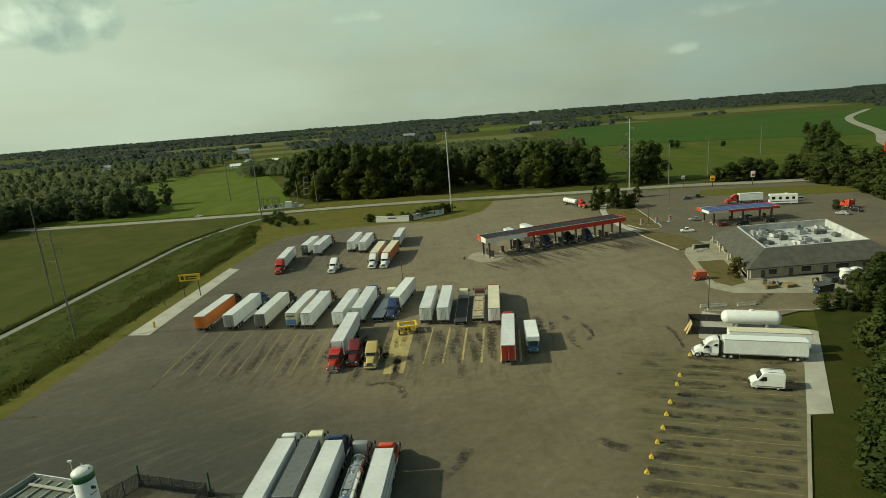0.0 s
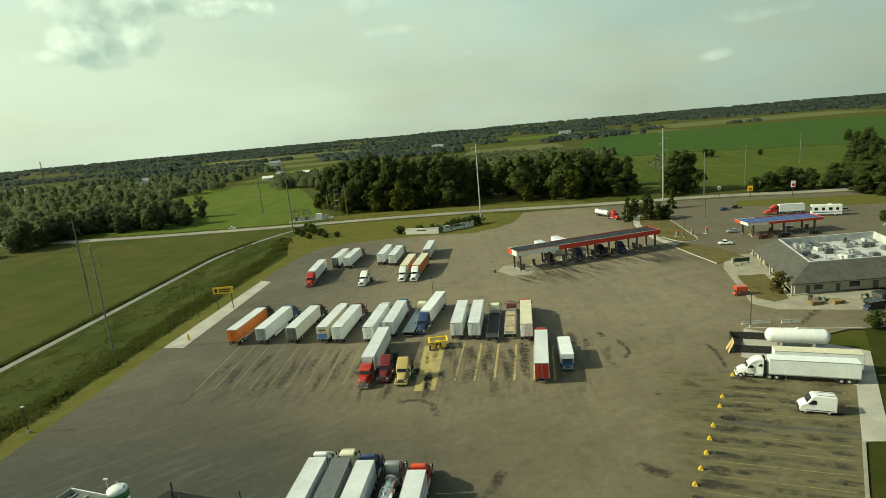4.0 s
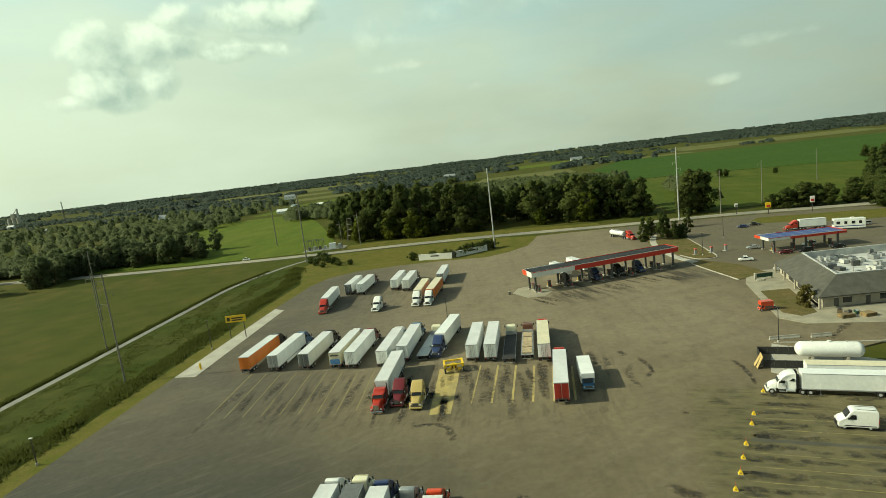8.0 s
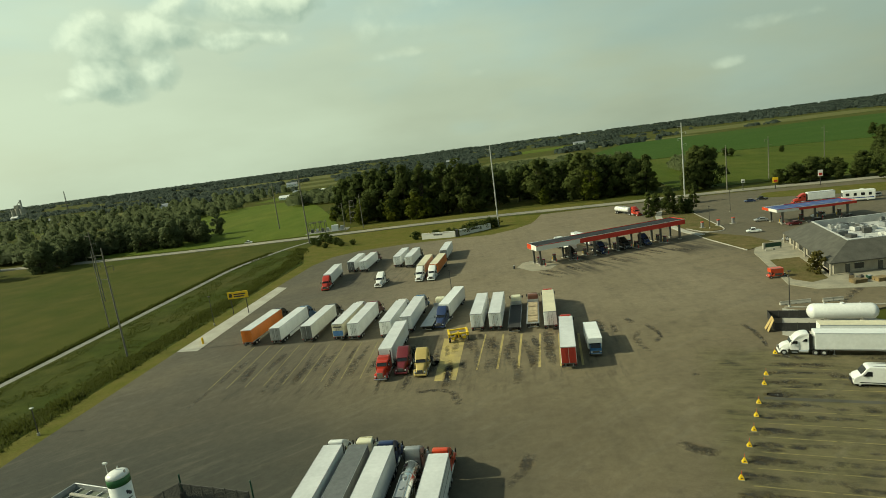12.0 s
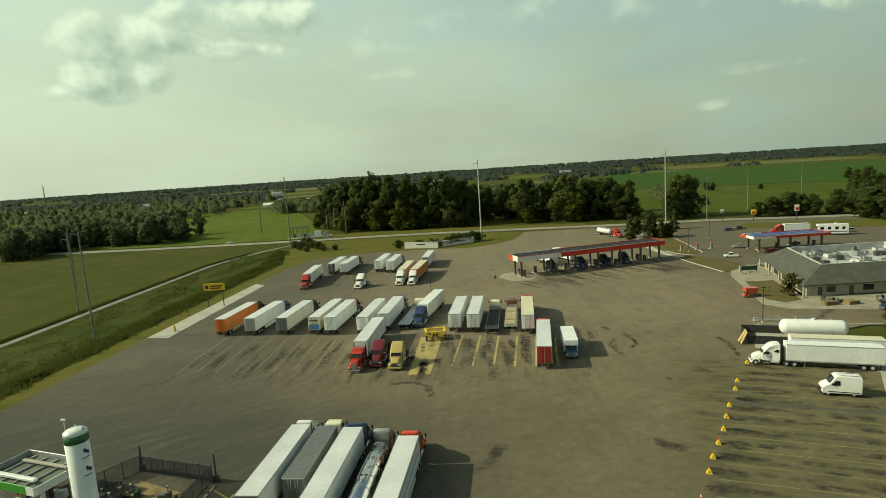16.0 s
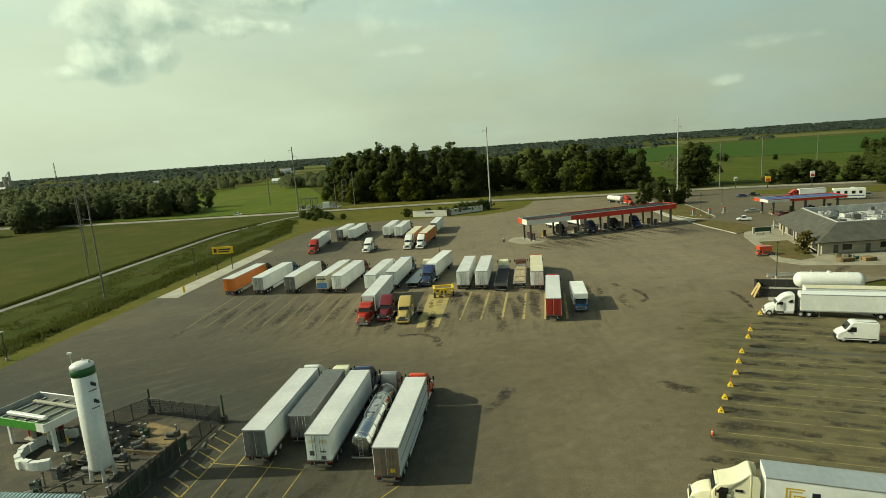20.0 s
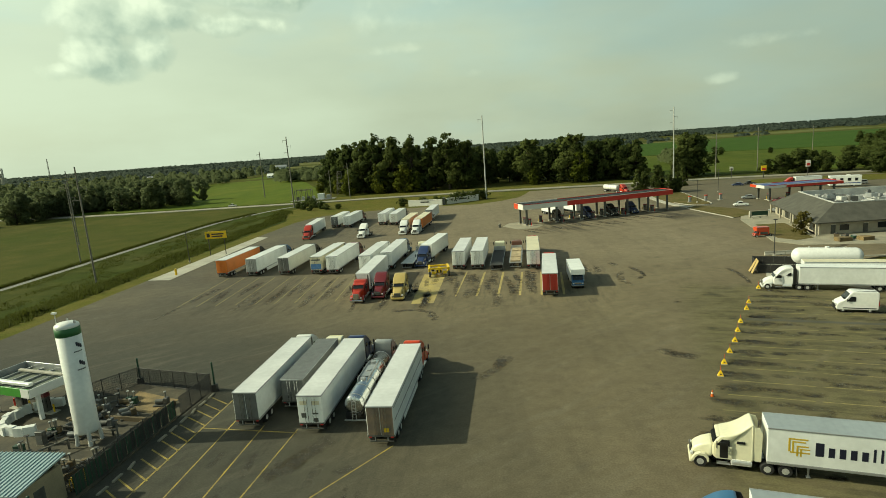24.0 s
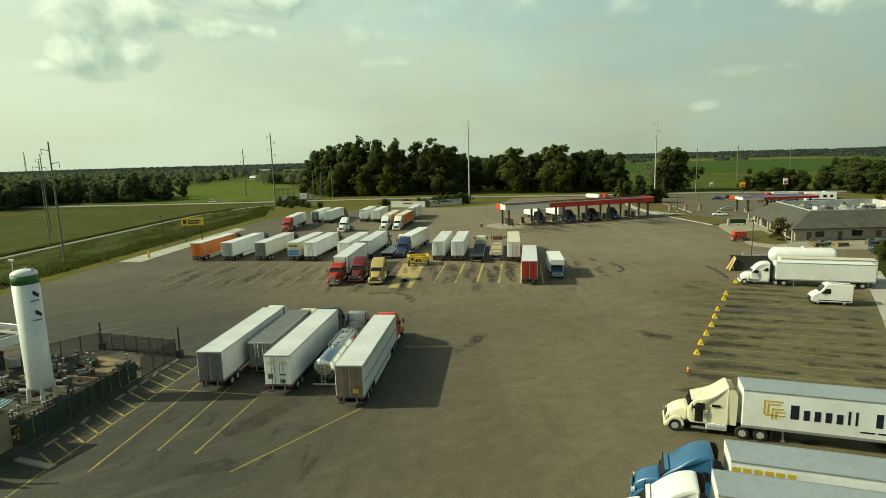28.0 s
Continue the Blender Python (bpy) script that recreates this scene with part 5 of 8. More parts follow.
def van(x, y, heading, label, scale=1.0):
    v = thing("cargo_van", label, "van", x, y, 0, heading, scale=scale)
    part("body", rounded([(-2.9, 0.4), (-2.95, 2.6), (-2.82, 2.76), (0.55, 2.8), (0.95, 2.66), (1.8, 1.66), (2.55, 1.4), (2.88, 1.1), (2.95, 0.5), (2.85, 0.35)], 1.02, 0.1, 0.94, 1.6, 0.16), M_WHITE, v, smooth=1.2)
    part("windshield", prism([(1.08, 2.5), (1.15, 2.54), (1.84, 1.72), (1.72, 1.66)], -0.86, 0.86), M_GLASS, v)
    for sx in (-1, 1):
        part("side_window", prism([(0.25, 1.5), (0.3, 2.15), (0.95, 2.15), (1.5, 1.5)], sx * 0.97 - 0.05, sx * 0.97 + 0.05), M_GLASS, v)
        part("headlight", box(sx * 0.8 - 0.13, sx * 0.8 + 0.13, 2.78, 3.02, 0.85, 1.15, 0.03), M_LAMPW, v)
        part("mirror", box(sx * 1.15 - 0.1, sx * 1.15 + 0.1, 1.45, 1.55, 1.5, 1.85, 0.02), M_BLACK, v)
        part("trim_strip", box(sx * 1.01 - 0.012, sx * 1.01 + 0.012, -2.6, 2.0, 0.55, 0.68), M_BLACK, v)
        part("rear_door", box(0.02 if sx > 0 else -0.9, 0.9 if sx > 0 else -0.02, -2.98, -2.93, 0.5, 2.35, 0.01), M_WHITE, v)
        part("tail_light", box(sx * 0.93 - 0.06, sx * 0.93 + 0.06, -2.99, -2.93, 1.0, 1.6), M_LAMPR, v)
        for wy in (-1.75, 2.0):
            wheel(v, sx * 0.88, wy, "C")
    part("grille", box(-0.6, 0.6, 2.95, 3.06, 0.6, 0.95, 0.02), M_BLACK, v)
    part("roof_rack", box(0.5, 0.62, -2.6, 0.1, 2.74, 2.82, 0.02), M_DARKALU, v)
    part("roof_rack", box(-0.62, -0.5, -2.6, 0.1, 2.74, 2.82, 0.02), M_DARKALU, v)
    part("bumper", box(-0.98, 0.98, 2.85, 3.12, 0.32, 0.55, 0.04), M_BLACK, v)
    return v


def box_truck(x, y, heading, label, scale=1.0, colour=M_WHITE, box_m=M_WHITE2, blen=7.6, h=3.3):
    """Origin at the cab's front bumper."""
    v = thing("box_truck", label, "truck", x, y, 0, heading, scale=scale)
    part("cargo_box", box(-1.22, 1.22, -1.6 - blen, -1.6, 0.95, h, 0.03), box_m, v)
    part("attic", box(-1.22, 1.22, -1.6, -0.5, 2.3, h, 0.05), box_m, v)
    part("cab", prism([(-1.6, 0.5), (-1.6, 2.25), (-1.0, 2.2), (-0.55, 1.35), (-0.05, 1.15), (0.0, 0.5)], -1.0, 1.0, 0.06, 2, 0.9, 1.3), colour, v)
    part("windshield", prism([(-1.0, 2.12), (-0.95, 2.14), (-0.54, 1.4), (-0.6, 1.36)], -0.85, 0.85), M_GLASS, v)
    for sx in (-1, 1):
        part("side_window", prism([(-1.5, 1.4), (-1.5, 2.05), (-1.05, 2.05), (-0.7, 1.4)], sx * 0.97 - 0.03, sx * 0.97 + 0.03), M_GLASS, v)
        part("headlight", box(sx * 0.78 - 0.14, sx * 0.78 + 0.14, -0.1, 0.02, 0.8, 1.02, 0.02), M_LAMPW, v)
        part("top_rail", box(sx * 1.22 - 0.03, sx * 1.22 + 0.03, -1.6 - blen, -0.5, h - 0.1, h + 0.01), M_ALU, v)
        wheel(v, sx * 0.9, -0.75, "T")
        wheel(v, sx * 0.85, -6.4, "D")
    part("grille", box(-0.55, 0.55, -0.04, 0.03, 0.75, 1.1, 0.02), M_CHROME, v)
    part("bumper", box(-1.0, 1.0, -0.05, 0.15, 0.4, 0.65, 0.04), M_CHROME, v)
    part("chassis", box(-0.45, 0.45, -1.6 - blen, -0.4, 0.6, 0.95), M_UNDER, v)
    return v

# ---- trucks on the lot ----
W_LABEL = "white box semi-trailer with a pale roof"
# near row, rears towards the fence
box_trailer(-24.3, 55.2, -2.5, "white box semi-trailer with a bare dark metal rear", rear=M_GREYBOX)
rig(-24.3, 55.2, -2.5, "white sleeper truck tractor coupled to a white trailer", M_WHITE)
box_trailer(-20.7, 59.0, -2.5, "dark grey hopper semi-trailer with a tarped top", side=M_GREYBOX, roof=M_GREYBOX, rear=M_GREYBOX, length=12.6, height=3.7)
rig(-20.7, 59.0, -2.5, "cream day-cab truck tractor before a grey hopper trailer", M_CREAMP, "day", length=12.6)
box_trailer(-17.2, 54.0, -3.0, "white box semi-trailer with white rear doors and stickers", rear=M_WHITE2)
rig(-17.2, 54.0, -3.0, "dark blue sleeper truck tractor", M_BLUE)
tank_trailer(-13.2, 55.4, -3.0, "polished steel tank semi-trailer with manholes on top", length=12.8)
rig(-13.2, 55.4, -3.0, "grey truck tractor before a steel tanker", M_ALU, length=12.8)
box_trailer(-9.7, 51.2, -3.2, "long white box semi-trailer with side skirts and rusty grey rear doors", rear=M_RUST, skirt=True)
NEAR = [o for o in scene.objects if o.name.startswith("semi_trailer")]
for sx in (-1, 1):
    part("side_stripe", box(sx * 1.3 - 0.006, sx * 1.3 + 0.006, 0.4, 15.9, 2.42, 2.52), M_DARKALU, NEAR[3], "thin dark stripe")
    part("side_stripe", box(sx * 1.3 - 0.006, sx * 1.3 + 0.006, 0.4, 15.9, 3.7, 3.76), M_DARKALU, NEAR[3], "thin dark stripe")
for x0, x1, z0, z1 in ((-0.95, -0.45, 1.75, 2.25), (0.2, 0.8, 2.1, 2.25), (0.3, 0.75, 1.3, 1.7), (-1.0, -0.3, 3.1, 3.5), (0.25, 1.0, 3.1, 3.5)):
    part("sticker", box(x0, x1, -0.012, -0.004, z0, z1), M_DARKALU if z0 < 3 else M_CREAM, NEAR[2], "faded sticker")
part("sticker", box(0.3, 0.8, -0.012, -0.004, 1.5, 1.9), M_YBRIGHT, NEAR[3], "yellow sticker")
rig(-9.7, 51.2, -3.2, "orange-red sleeper truck tractor", M_ORED)

# middle row
S = 1.05
for x, y, kw, lab, tr in (
    (-61.4, 127.6, dict(side=M_ORANGE, rear=M_ORANGE), "orange box semi-trailer with a white roof", M_BLACK),
    (-54.0, 127.1, dict(rear=M_ALU, skirt=True), "white box semi-trailer with a grey rear and skirts", M_SKYBLUE),
    (-46.0, 126.3, dict(rear=M_GREYBOX), "white box semi-trailer with a dark rear", M_BLACK),
    (-38.1, 125.4, dict(side=M_CREAM, rear=M_CREAM), "cream box semi-trailer with a blue panel on its rear", M_WHITE),
    (-34.2, 124.7, dict(rear=M_WHITE2), W_LABEL, M_MAROON),
    (-26.4, 123.6, dict(rear=M_WHITE2, roof=M_ROOFW), "white box semi-trailer with a pale roof", M_WHITE),
    (-22.0, 125.9, dict(rear=M_WHITE2), W_LABEL, M_SKYBLUE),
    (-5.5, 122.5, dict(rear=M_WHITE2), "white box semi-trailer with worn white rear doors", None),
    (-1.4, 121.9, dict(rear=M_WHITE2), "white box semi-trailer with worn white rear doors", None),
    (10.4, 119.3, dict(side=M_WHITE2, roof=M_CREAM, rear=M_WHITE2), "white box semi-trailer with a cream roof", M_RED),
    (11.4, 98.3, dict(rear=M_REDDOOR, roof=M_ROOFW), "white-roofed box semi-trailer with a bright red rear", M_RED),
):
    b = box_trailer(x, y, -6 if y < 100 else -4.2, lab, scale=S, **kw)
    if lab.startswith("cream"):
        part("rear_panel", box(-1.15, 1.15, -0.05, -0.02, 1.3, 2.5, 0.01), mat("panel_blue", (0.08, 0.2, 0.42), 0.4), b, "sky blue panel")
        part("rear_band", box(-1.0, 1.0, -0.055, -0.05, 3.2, 3.5), M_DARKALU, b, "dark bars of writing")
    if tr:
        rig(x, y, -6 if y < 100 else -4.2, {M_BLACK: "black", M_SKYBLUE: "light blue", M_WHITE: "white", M_MAROON: "maroon", M_RED: "red"}[tr] + " sleeper truck tractor before a parked trailer", tr, scale=S)
# rigs and tractors that face the open lot
box_trailer(-22.4, 123.0, 178, "white box semi-trailer behind a red tractor", roof=M_ROOFW, scale=S)
rig(-22.4, 123.0, 178, "bright red long-nosed truck tractor with a chrome bumper", M_RED, "classic", S)
tractor(-19.2, 108.6, 176, "maroon sleeper truck tractor without a trailer", M_MAROON, "aero", S)
tractor(-15.4, 106.9, 177, "yellow sleeper truck tractor without a trailer", M_YELT, "aero", S)
flatbed(-17.4, 126.0, -6, "empty grey flatbed semi-trailer", M_ALU, scale=S)
rig(-17.4, 126.0, -6, "cream day-cab truck tractor before a flatbed", M_CREAMP, "day", S, 14.6)
box_trailer(-10.6, 148.6, 169.5, "white box semi-trailer behind a dark blue tractor", side=M_WHITE, roof=M_WHITE2, rear=M_WHITE2, scale=S, length=15.2)
rig(-10.6, 148.6, 169.5, "dark blue sleeper truck tractor facing the bays", M_BLUE, "aero", S, 15.2)
flatbed(2.6, 119.4, -4, "empty black flatbed semi-trailer", M_UNDER, scale=S, length=15.5)
rig(2.6, 119.4, -4, "cream day-cab truck tractor before a black flatbed", M_CREAMP, "day", S, 15.5)
flatbed(6.7, 121.0, -4.5, "flatbed semi-trailer loaded with stacked timber", M_ALU, M_WOOD, S, 14.2)
rig(6.7, 121.0, -4.5, "brown truck tractor before a timber flatbed", M_BROWN, "day", S, 14.2)
box_truck(16.9, 103.0, 176.5, "white box truck with a blue and white cab", S, M_SKYBLUE)

# far row
for x, y, hd, kw, lab in (
    (-58.2, 199.6, 183, {}, "white box semi-trailer behind a red tractor"),
    (-53.8, 200.6, -2.5, dict(rear=M_GREYBOX, length=15.0), "white box semi-trailer with a dark grey rear"),
    (-49.0, 199.0, -3, dict(rear=M_WHITE2), W_LABEL),
    (-36.6, 201.0, -3, dict(rear=M_WHITE2, roof=M_ROOFW), "white box semi-trailer with a pale roof"),
    (-31.9, 198.3, -3, dict(rear=M_WHITE2), W_LABEL),
    (-24.2, 198.2, 176.6, dict(side=M_CREAM, roof=M_CREAM), "cream box semi-trailer behind a white tractor"),
    (-19.4, 197.8, 174.6, dict(side=M_ORANGE, roof=M_CREAM), "orange-sided box semi-trailer with a cream roof"),
    (-19.6, 203.6, -3, dict(side=M_WHITE2, roof=M_ROOFW, rear=M_ALU), "white box semi-trailer with a bare metal rear"),
):
    box_trailer(x, y, hd, lab, scale=S, **kw)
rig(-58.2, 199.6, 183, "red sleeper truck tractor with a white trailer", M_RED, scale=S)
rig(-49.0, 199.0, -3, "brown-red truck tractor before a white trailer", M_MAROON, scale=S)
rig(-31.9, 198.3, -3, "black truck tractor before a white trailer", M_BLACK, scale=S)
rig(-24.2, 198.2, 176.6, "white sleeper truck tractor with a cream trailer", M_WHITE, scale=S)
rig(-19.4, 197.8, 174.6, "white sleeper truck tractor with an orange trailer", M_WHITE, scale=S)
tractor(-37.6, 180.0, 172, "white sleeper truck tractor standing alone", M_WHITE, scale=S)


def yellow_mover(x, y, heading):
    v = thing("container_mover", "low yellow steel straddle frame mover on four wheels", "machine", x, y, 0, heading, scale=1.25)
    for sx in (-1, 1):
        for sy in (-1, 1):
            part("leg", box(sx * 1.6 - 0.16, sx * 1.6 + 0.16, sy * 1.1 - 0.16, sy * 1.1 + 0.16, 0.45, 1.5, 0.03), M_YBRIGHT, v)
            wheel(v, sx * 1.6, sy * 1.1, "T")
        part("side_beam", box(sx * 1.6 - 0.18, sx * 1.6 + 0.18, -1.4, 1.4, 1.3, 1.62, 0.03), M_YBRIGHT, v)
        part("sill_beam", box(sx * 1.6 - 0.14, sx * 1.6 + 0.14, -0.9, 0.9, 0.55, 0.8, 0.03), M_YBRIGHT, v)
        part("brace", cyl((sx * 1.6, -0.9, 0.75), (sx * 1.6, 0.9, 1.35), 0.07, seg=6), M_YBRIGHT, v)
        part("guard_panel", box(sx * 0.95 - 0.32, sx * 0.95 + 0.32, -1.32, -1.24, 0.5, 1.0, 0.02), M_YBRIGHT, v)
    for sy in (-1, 1):
        part("cross_beam", box(-1.42, 1.42, sy * 1.15 - 0.15, sy * 1.15 + 0.15, 1.32, 1.58, 0.03), M_YBRIGHT, v)
    part("mast", box(-0.12, 0.12, -1.0, -0.8, 0.6, 1.75, 0.02), M_YBRIGHT, v)
    part("engine_box", box(-0.55, 0.55, -0.6, 0.5, 0.5, 1.15, 0.06), M_YBRIGHT, v)
    part("radiator", box(-0.4, 0.4, -0.66, -0.6, 0.58, 1.05, 0.01), M_BLACK, v, "black radiator grille")
    part("seat", box(-1.25, -0.8, -0.3, 0.2, 0.8, 1.1, 0.04), M_BLACK, v)


yellow_mover(-9.6, 119.2, 8)

# slanted bays: rigs facing west, their trailers' rears towards the kerb
HB = 74.0


def bay_rig(nx, ny, tractor_label, colour, trailer_label, style="aero", scale=1.0, dark_door=False, **kw):
    """nx, ny: the middle of the trailer's nose at the ground."""
    f = Vector((-math.sin(radians(HB)), math.cos(radians(HB))))
    L = kw.get("length", 16.15) * scale
    t = box_trailer(nx - f.x * L, ny - f.y * L, HB, trailer_label, scale=scale, **kw)
    tractor(nx - f.x * 0.7 * scale, ny - f.y * 0.7 * scale, HB, tractor_label, colour, style, scale, dark_door=dark_door)
    return t


M_LETTER = mat("letter_dark", (0.012, 0.014, 0.03), 0.4, var=0.03)
M_GOLD = mat("letter_gold", (0.55, 0.38, 0.03), 0.4, var=0.05)
cf = bay_rig(22.3, 46.7, "cream-white sleeper truck tractor with an open dark door", M_CREAMP, "white box semi-trailer with black and gold signage bars", "ramp", dark_door=True, roof=M_ROOFG)
# painted signage stands for lettering: plain bars along the side that faces the lot's near end
GOLD = ((13.45, 14.75, 3.3, 3.42), (13.6, 14.5, 3.08, 3.19), (14.62, 14.75, 2.3, 3.3), (14.38, 14.5, 2.3, 3.08), (13.3, 14.62, 2.2, 2.32), (13.4, 14.2, 2.72, 2.84), (13.3, 14.0, 2.5, 2.6), (14.08, 14.2, 1.95, 2.72), (13.84, 13.95, 1.95, 2.5))
for y0, y1, z0, z1 in GOLD:
    part("sign_bar", box(-1.305, -1.292, y0, y1, z0, z1), M_GOLD, cf, "gold sign bar")
x = 12.95
for wide, tall in ((0.55, 1.1), (0.4, 0.78), (0.4, 0.78), (0.4, 0.78), (0.4, 0.74), (0.16, 1.05), (0.16, 1.05), (0.5, 0), (0.42, 1.05), (0.4, 0.74), (0.16, 1.05), (0.6, 0.74), (0.4, 0.74), (0.4, 0.74)):
    if tall:
        part("sign_bar", box(-1.305, -1.292, x - wide, x, 2.12, 2.12 + tall), M_LETTER, cf, "dark sign bar")
    x -= wide + 0.3
for y0, y1 in ((7.6, 8.5), (6.1, 7.4), (4.9, 5.9)):
    part("sign_bar", box(-1.305, -1.292, y0, y1, 1.62, 1.74), M_LETTER, cf, "dark sign bar")
wt = bay_rig(16.8, 36.7, "light blue sleeper truck tractor with a sweeping roof", M_SKYBLUE, "white box semi-trailer with gold signage bars along its top", roof=M_ROOFG)
for k in range(6):
    part("sign_bar", box(-1.305, -1.292, 16.05 - 0.57 * k - 0.42, 16.05 - 0.57 * k, 2.95, 3.7), M_GOLD, wt, "gold sign bar")
bay_rig(14.6, 33.3, "white sleeper truck tractor with a tall roof", M_WHITE, "plain white box semi-trailer with a grey roof", roof=M_ROOFG)
bay_rig(51.2, 96.6, "white sleeper truck tractor with a high roof", M_WHITE, "plain white box semi-trailer", "mid", scale=0.94, length=14.6, roof=M_WHITE2, rear=M_WHITE2)
fb = Vector((-math.sin(radians(HB)), math.cos(radians(HB))))
box_trailer(53.8 - fb.x * 13.7, 100.0 - fb.y * 13.7, HB, "cream-roofed white box semi-trailer without a tractor", scale=0.94, length=14.6, roof=M_CREAM)
van(52.5, 84.1, 73, "white high-roof cargo van with a roof rack", Vector((1.0, 0.85, 1.08)))


def gas_tank(x, y, heading):
    v = thing("storage_tank", "white horizontal gas storage tank on saddles", "tank", x, y, 0, heading)
    r, L = 1.45, 11.2
    prof = [(r * math.sin(a), 1.2 - 1.2 * math.cos(a)) for a in (math.pi / 2 * k / 6 for k in range(7))]
    prof += [(q, L - h) for q, h in reversed(prof)]
    part("shell", spun(prof, "y", 28), M_WHITE, v, smooth=True).location = (0, 0, 2.55)
    for k in (0.25, 0.75):
        part("saddle", prism([(L * k - 0.3, 0.05), (L * k - 0.2, 1.6), (L * k + 0.2, 1.6), (L * k + 0.3, 0.05)], -1.1, 1.1, 0.03, 1), M_CONC, v)
        part("valve", cyl((0, L * k, 3.9), (0, L * k, 4.25), 0.12, seg=10), M_STEELP, v)
    part("dome", cyl((0, L * 0.5, 3.9), (0, L * 0.5, 4.2), 0.35, seg=14), M_WHITE, v)
    part("pipe", cyl((1.2, 1.5, 0.9), (1.2, L - 1.5, 0.9), 0.06, seg=8), M_STEELP, v)


gas_tank(67.7, 106.5, HB)


def dark_screen():
    """Low dark slatted enclosure round the gas tank's yard."""
    v = thing("screen_fence", "low dark slatted screen fence round the gas tank", "fence", 50.4, 108.0, 0.06, HB)
    for x in (-0.6, 6.6):
        for k in range(9):
            part("panel", box(x - 0.03, x + 0.03, -1.82 * k - 1.76, -1.82 * k - 0.06, 0.1, 1.6, 0.01), M_UNDER, v)
            part("post", box(x - 0.06, x + 0.06, -1.82 * k - 0.06, -1.82 * k + 0.06, 0, 1.7), M_DPOLE, v)
    for k in range(4):
        part("panel", box(-0.5 + 1.77 * k, 1.2 + 1.77 * k, -0.03, 0.03, 0.1, 1.6, 0.01), M_UNDER, v)
        part("post", box(-0.6 + 1.77 * k, -0.5 + 1.77 * k, -0.06, 0.06, 0, 1.7), M_DPOLE, v)


dark_screen()
v = thing("plywood_boards", "tan plywood boards leaning on the dark screen fence", "boards", 50.4, 108.0, 0.0, HB, scale=1.15)
for bx, lean in ((-1.0, 0.95), (0.15, 1.15)):
    part("board", prism([(lean, 0.02), (0.1, 2.1), (0.14, 2.12), (lean + 0.05, 0.04)], bx, bx + 1.05), M_PLY, v)


def marker(x, y):
    v = thing("bay_marker", "small yellow pyramid marker with a dark symbol", "marker", x, y, 0, -14, "bay markers along the slanted bays", 0.62)
    bm = bmesh.new()
    base = [bm.verts.new(p) for p in ((-0.5, -0.42, 0.05), (0.5, -0.42, 0.05), (0.5, 0.42, 0.05), (-0.5, 0.42, 0.05))]
    tip = [bm.verts.new(p) for p in ((-0.1, -0.1, 1.0), (0.1, -0.1, 1.0), (0.1, 0.1, 1.0), (-0.1, 0.1, 1.0))]
    bm.faces.new(base[::-1])
    bm.faces.new(tip)
    for k in range(4):
        j = (k + 1) % 4
        bm.faces.new((base[k], base[j], tip[j], tip[k]))
    part("cone", bm, M_YBRIGHT, v)
    part("base", box(-0.53, 0.53, -0.45, 0.45, 0, 0.07, 0.02), M_CONC, v)
    part("symbol", box(-0.13, 0.13, -0.335, -0.3, 0.28, 0.5), M_DPOLE, v)
    part("post", cyl((0, 0, 0.9), (0, 0, 1.9), 0.035, seg=6), M_ORED, v, "thin orange post")
    return v


for mx, my in ((40.6, 89.9), (38.9, 86.8), (35.6, 81.2), (33.7, 77.7), (31.8, 74.1), (29.7, 70.6), (27.7, 67.3), (26.0, 64.1), (45.6, 97.6)):
    marker(mx, my)
v = thing("traffic_barrel", "orange traffic cone with a pale band", "cone", 23.2, 59.2, 0, 0, scale=0.7)
part("base", box(-0.3, 0.3, -0.3, 0.3, 0, 0.05, 0.01), M_RUBBER, v)
part("cone", cyl((0, 0, 0.05), (0, 0, 1.0), 0.24, 0.06, 14), mat("cone_orange", (0.7, 0.13, 0.01), 0.5), v)
part("band", cyl((0, 0, 0.5), (0, 0, 0.68), 0.165, 0.13, 14), M_WHITE, v)

# ---- fuel canopies, shop, compound ----
def pump(parent_at, heading, label="grey and red fuel dispenser on a concrete island"):
    x, y = parent_at
    v = thing("fuel_pump", label, "fuel pump", x, y, 0.03, heading, "fuel pumps under the canopies")
    part("island", box(-1.6, 1.6, -0.6, 0.6, 0, 0.18, 0.05), M_CONC, v)
    part("cabinet", box(-0.55, 0.55, -0.32, 0.32, 0.18, 1.95, 0.04), M_DARKALU, v)
    part("head", box(-0.6, 0.6, -0.36, 0.36, 1.95, 2.35, 0.03), M_MAROON, v)
    for sy in (-1, 1):
        part("screen", box(-0.25, 0.25, sy * 0.33 - 0.02, sy * 0.33 + 0.02, 1.35, 1.7), M_WINDOW, v)
        part("hose", cyl((0.62, sy * 0.2, 0.6), (0.62, sy * 0.2, 1.8), 0.04, seg=6), M_RUBBER, v)
    for sx in (-1, 1):
        part("bollard", cyl((sx * 1.35, 0, 0.18), (sx * 1.35, 0, 1.1), 0.1, seg=10), M_YBRIGHT if sx > 0 else M_CANR, v)
    return v


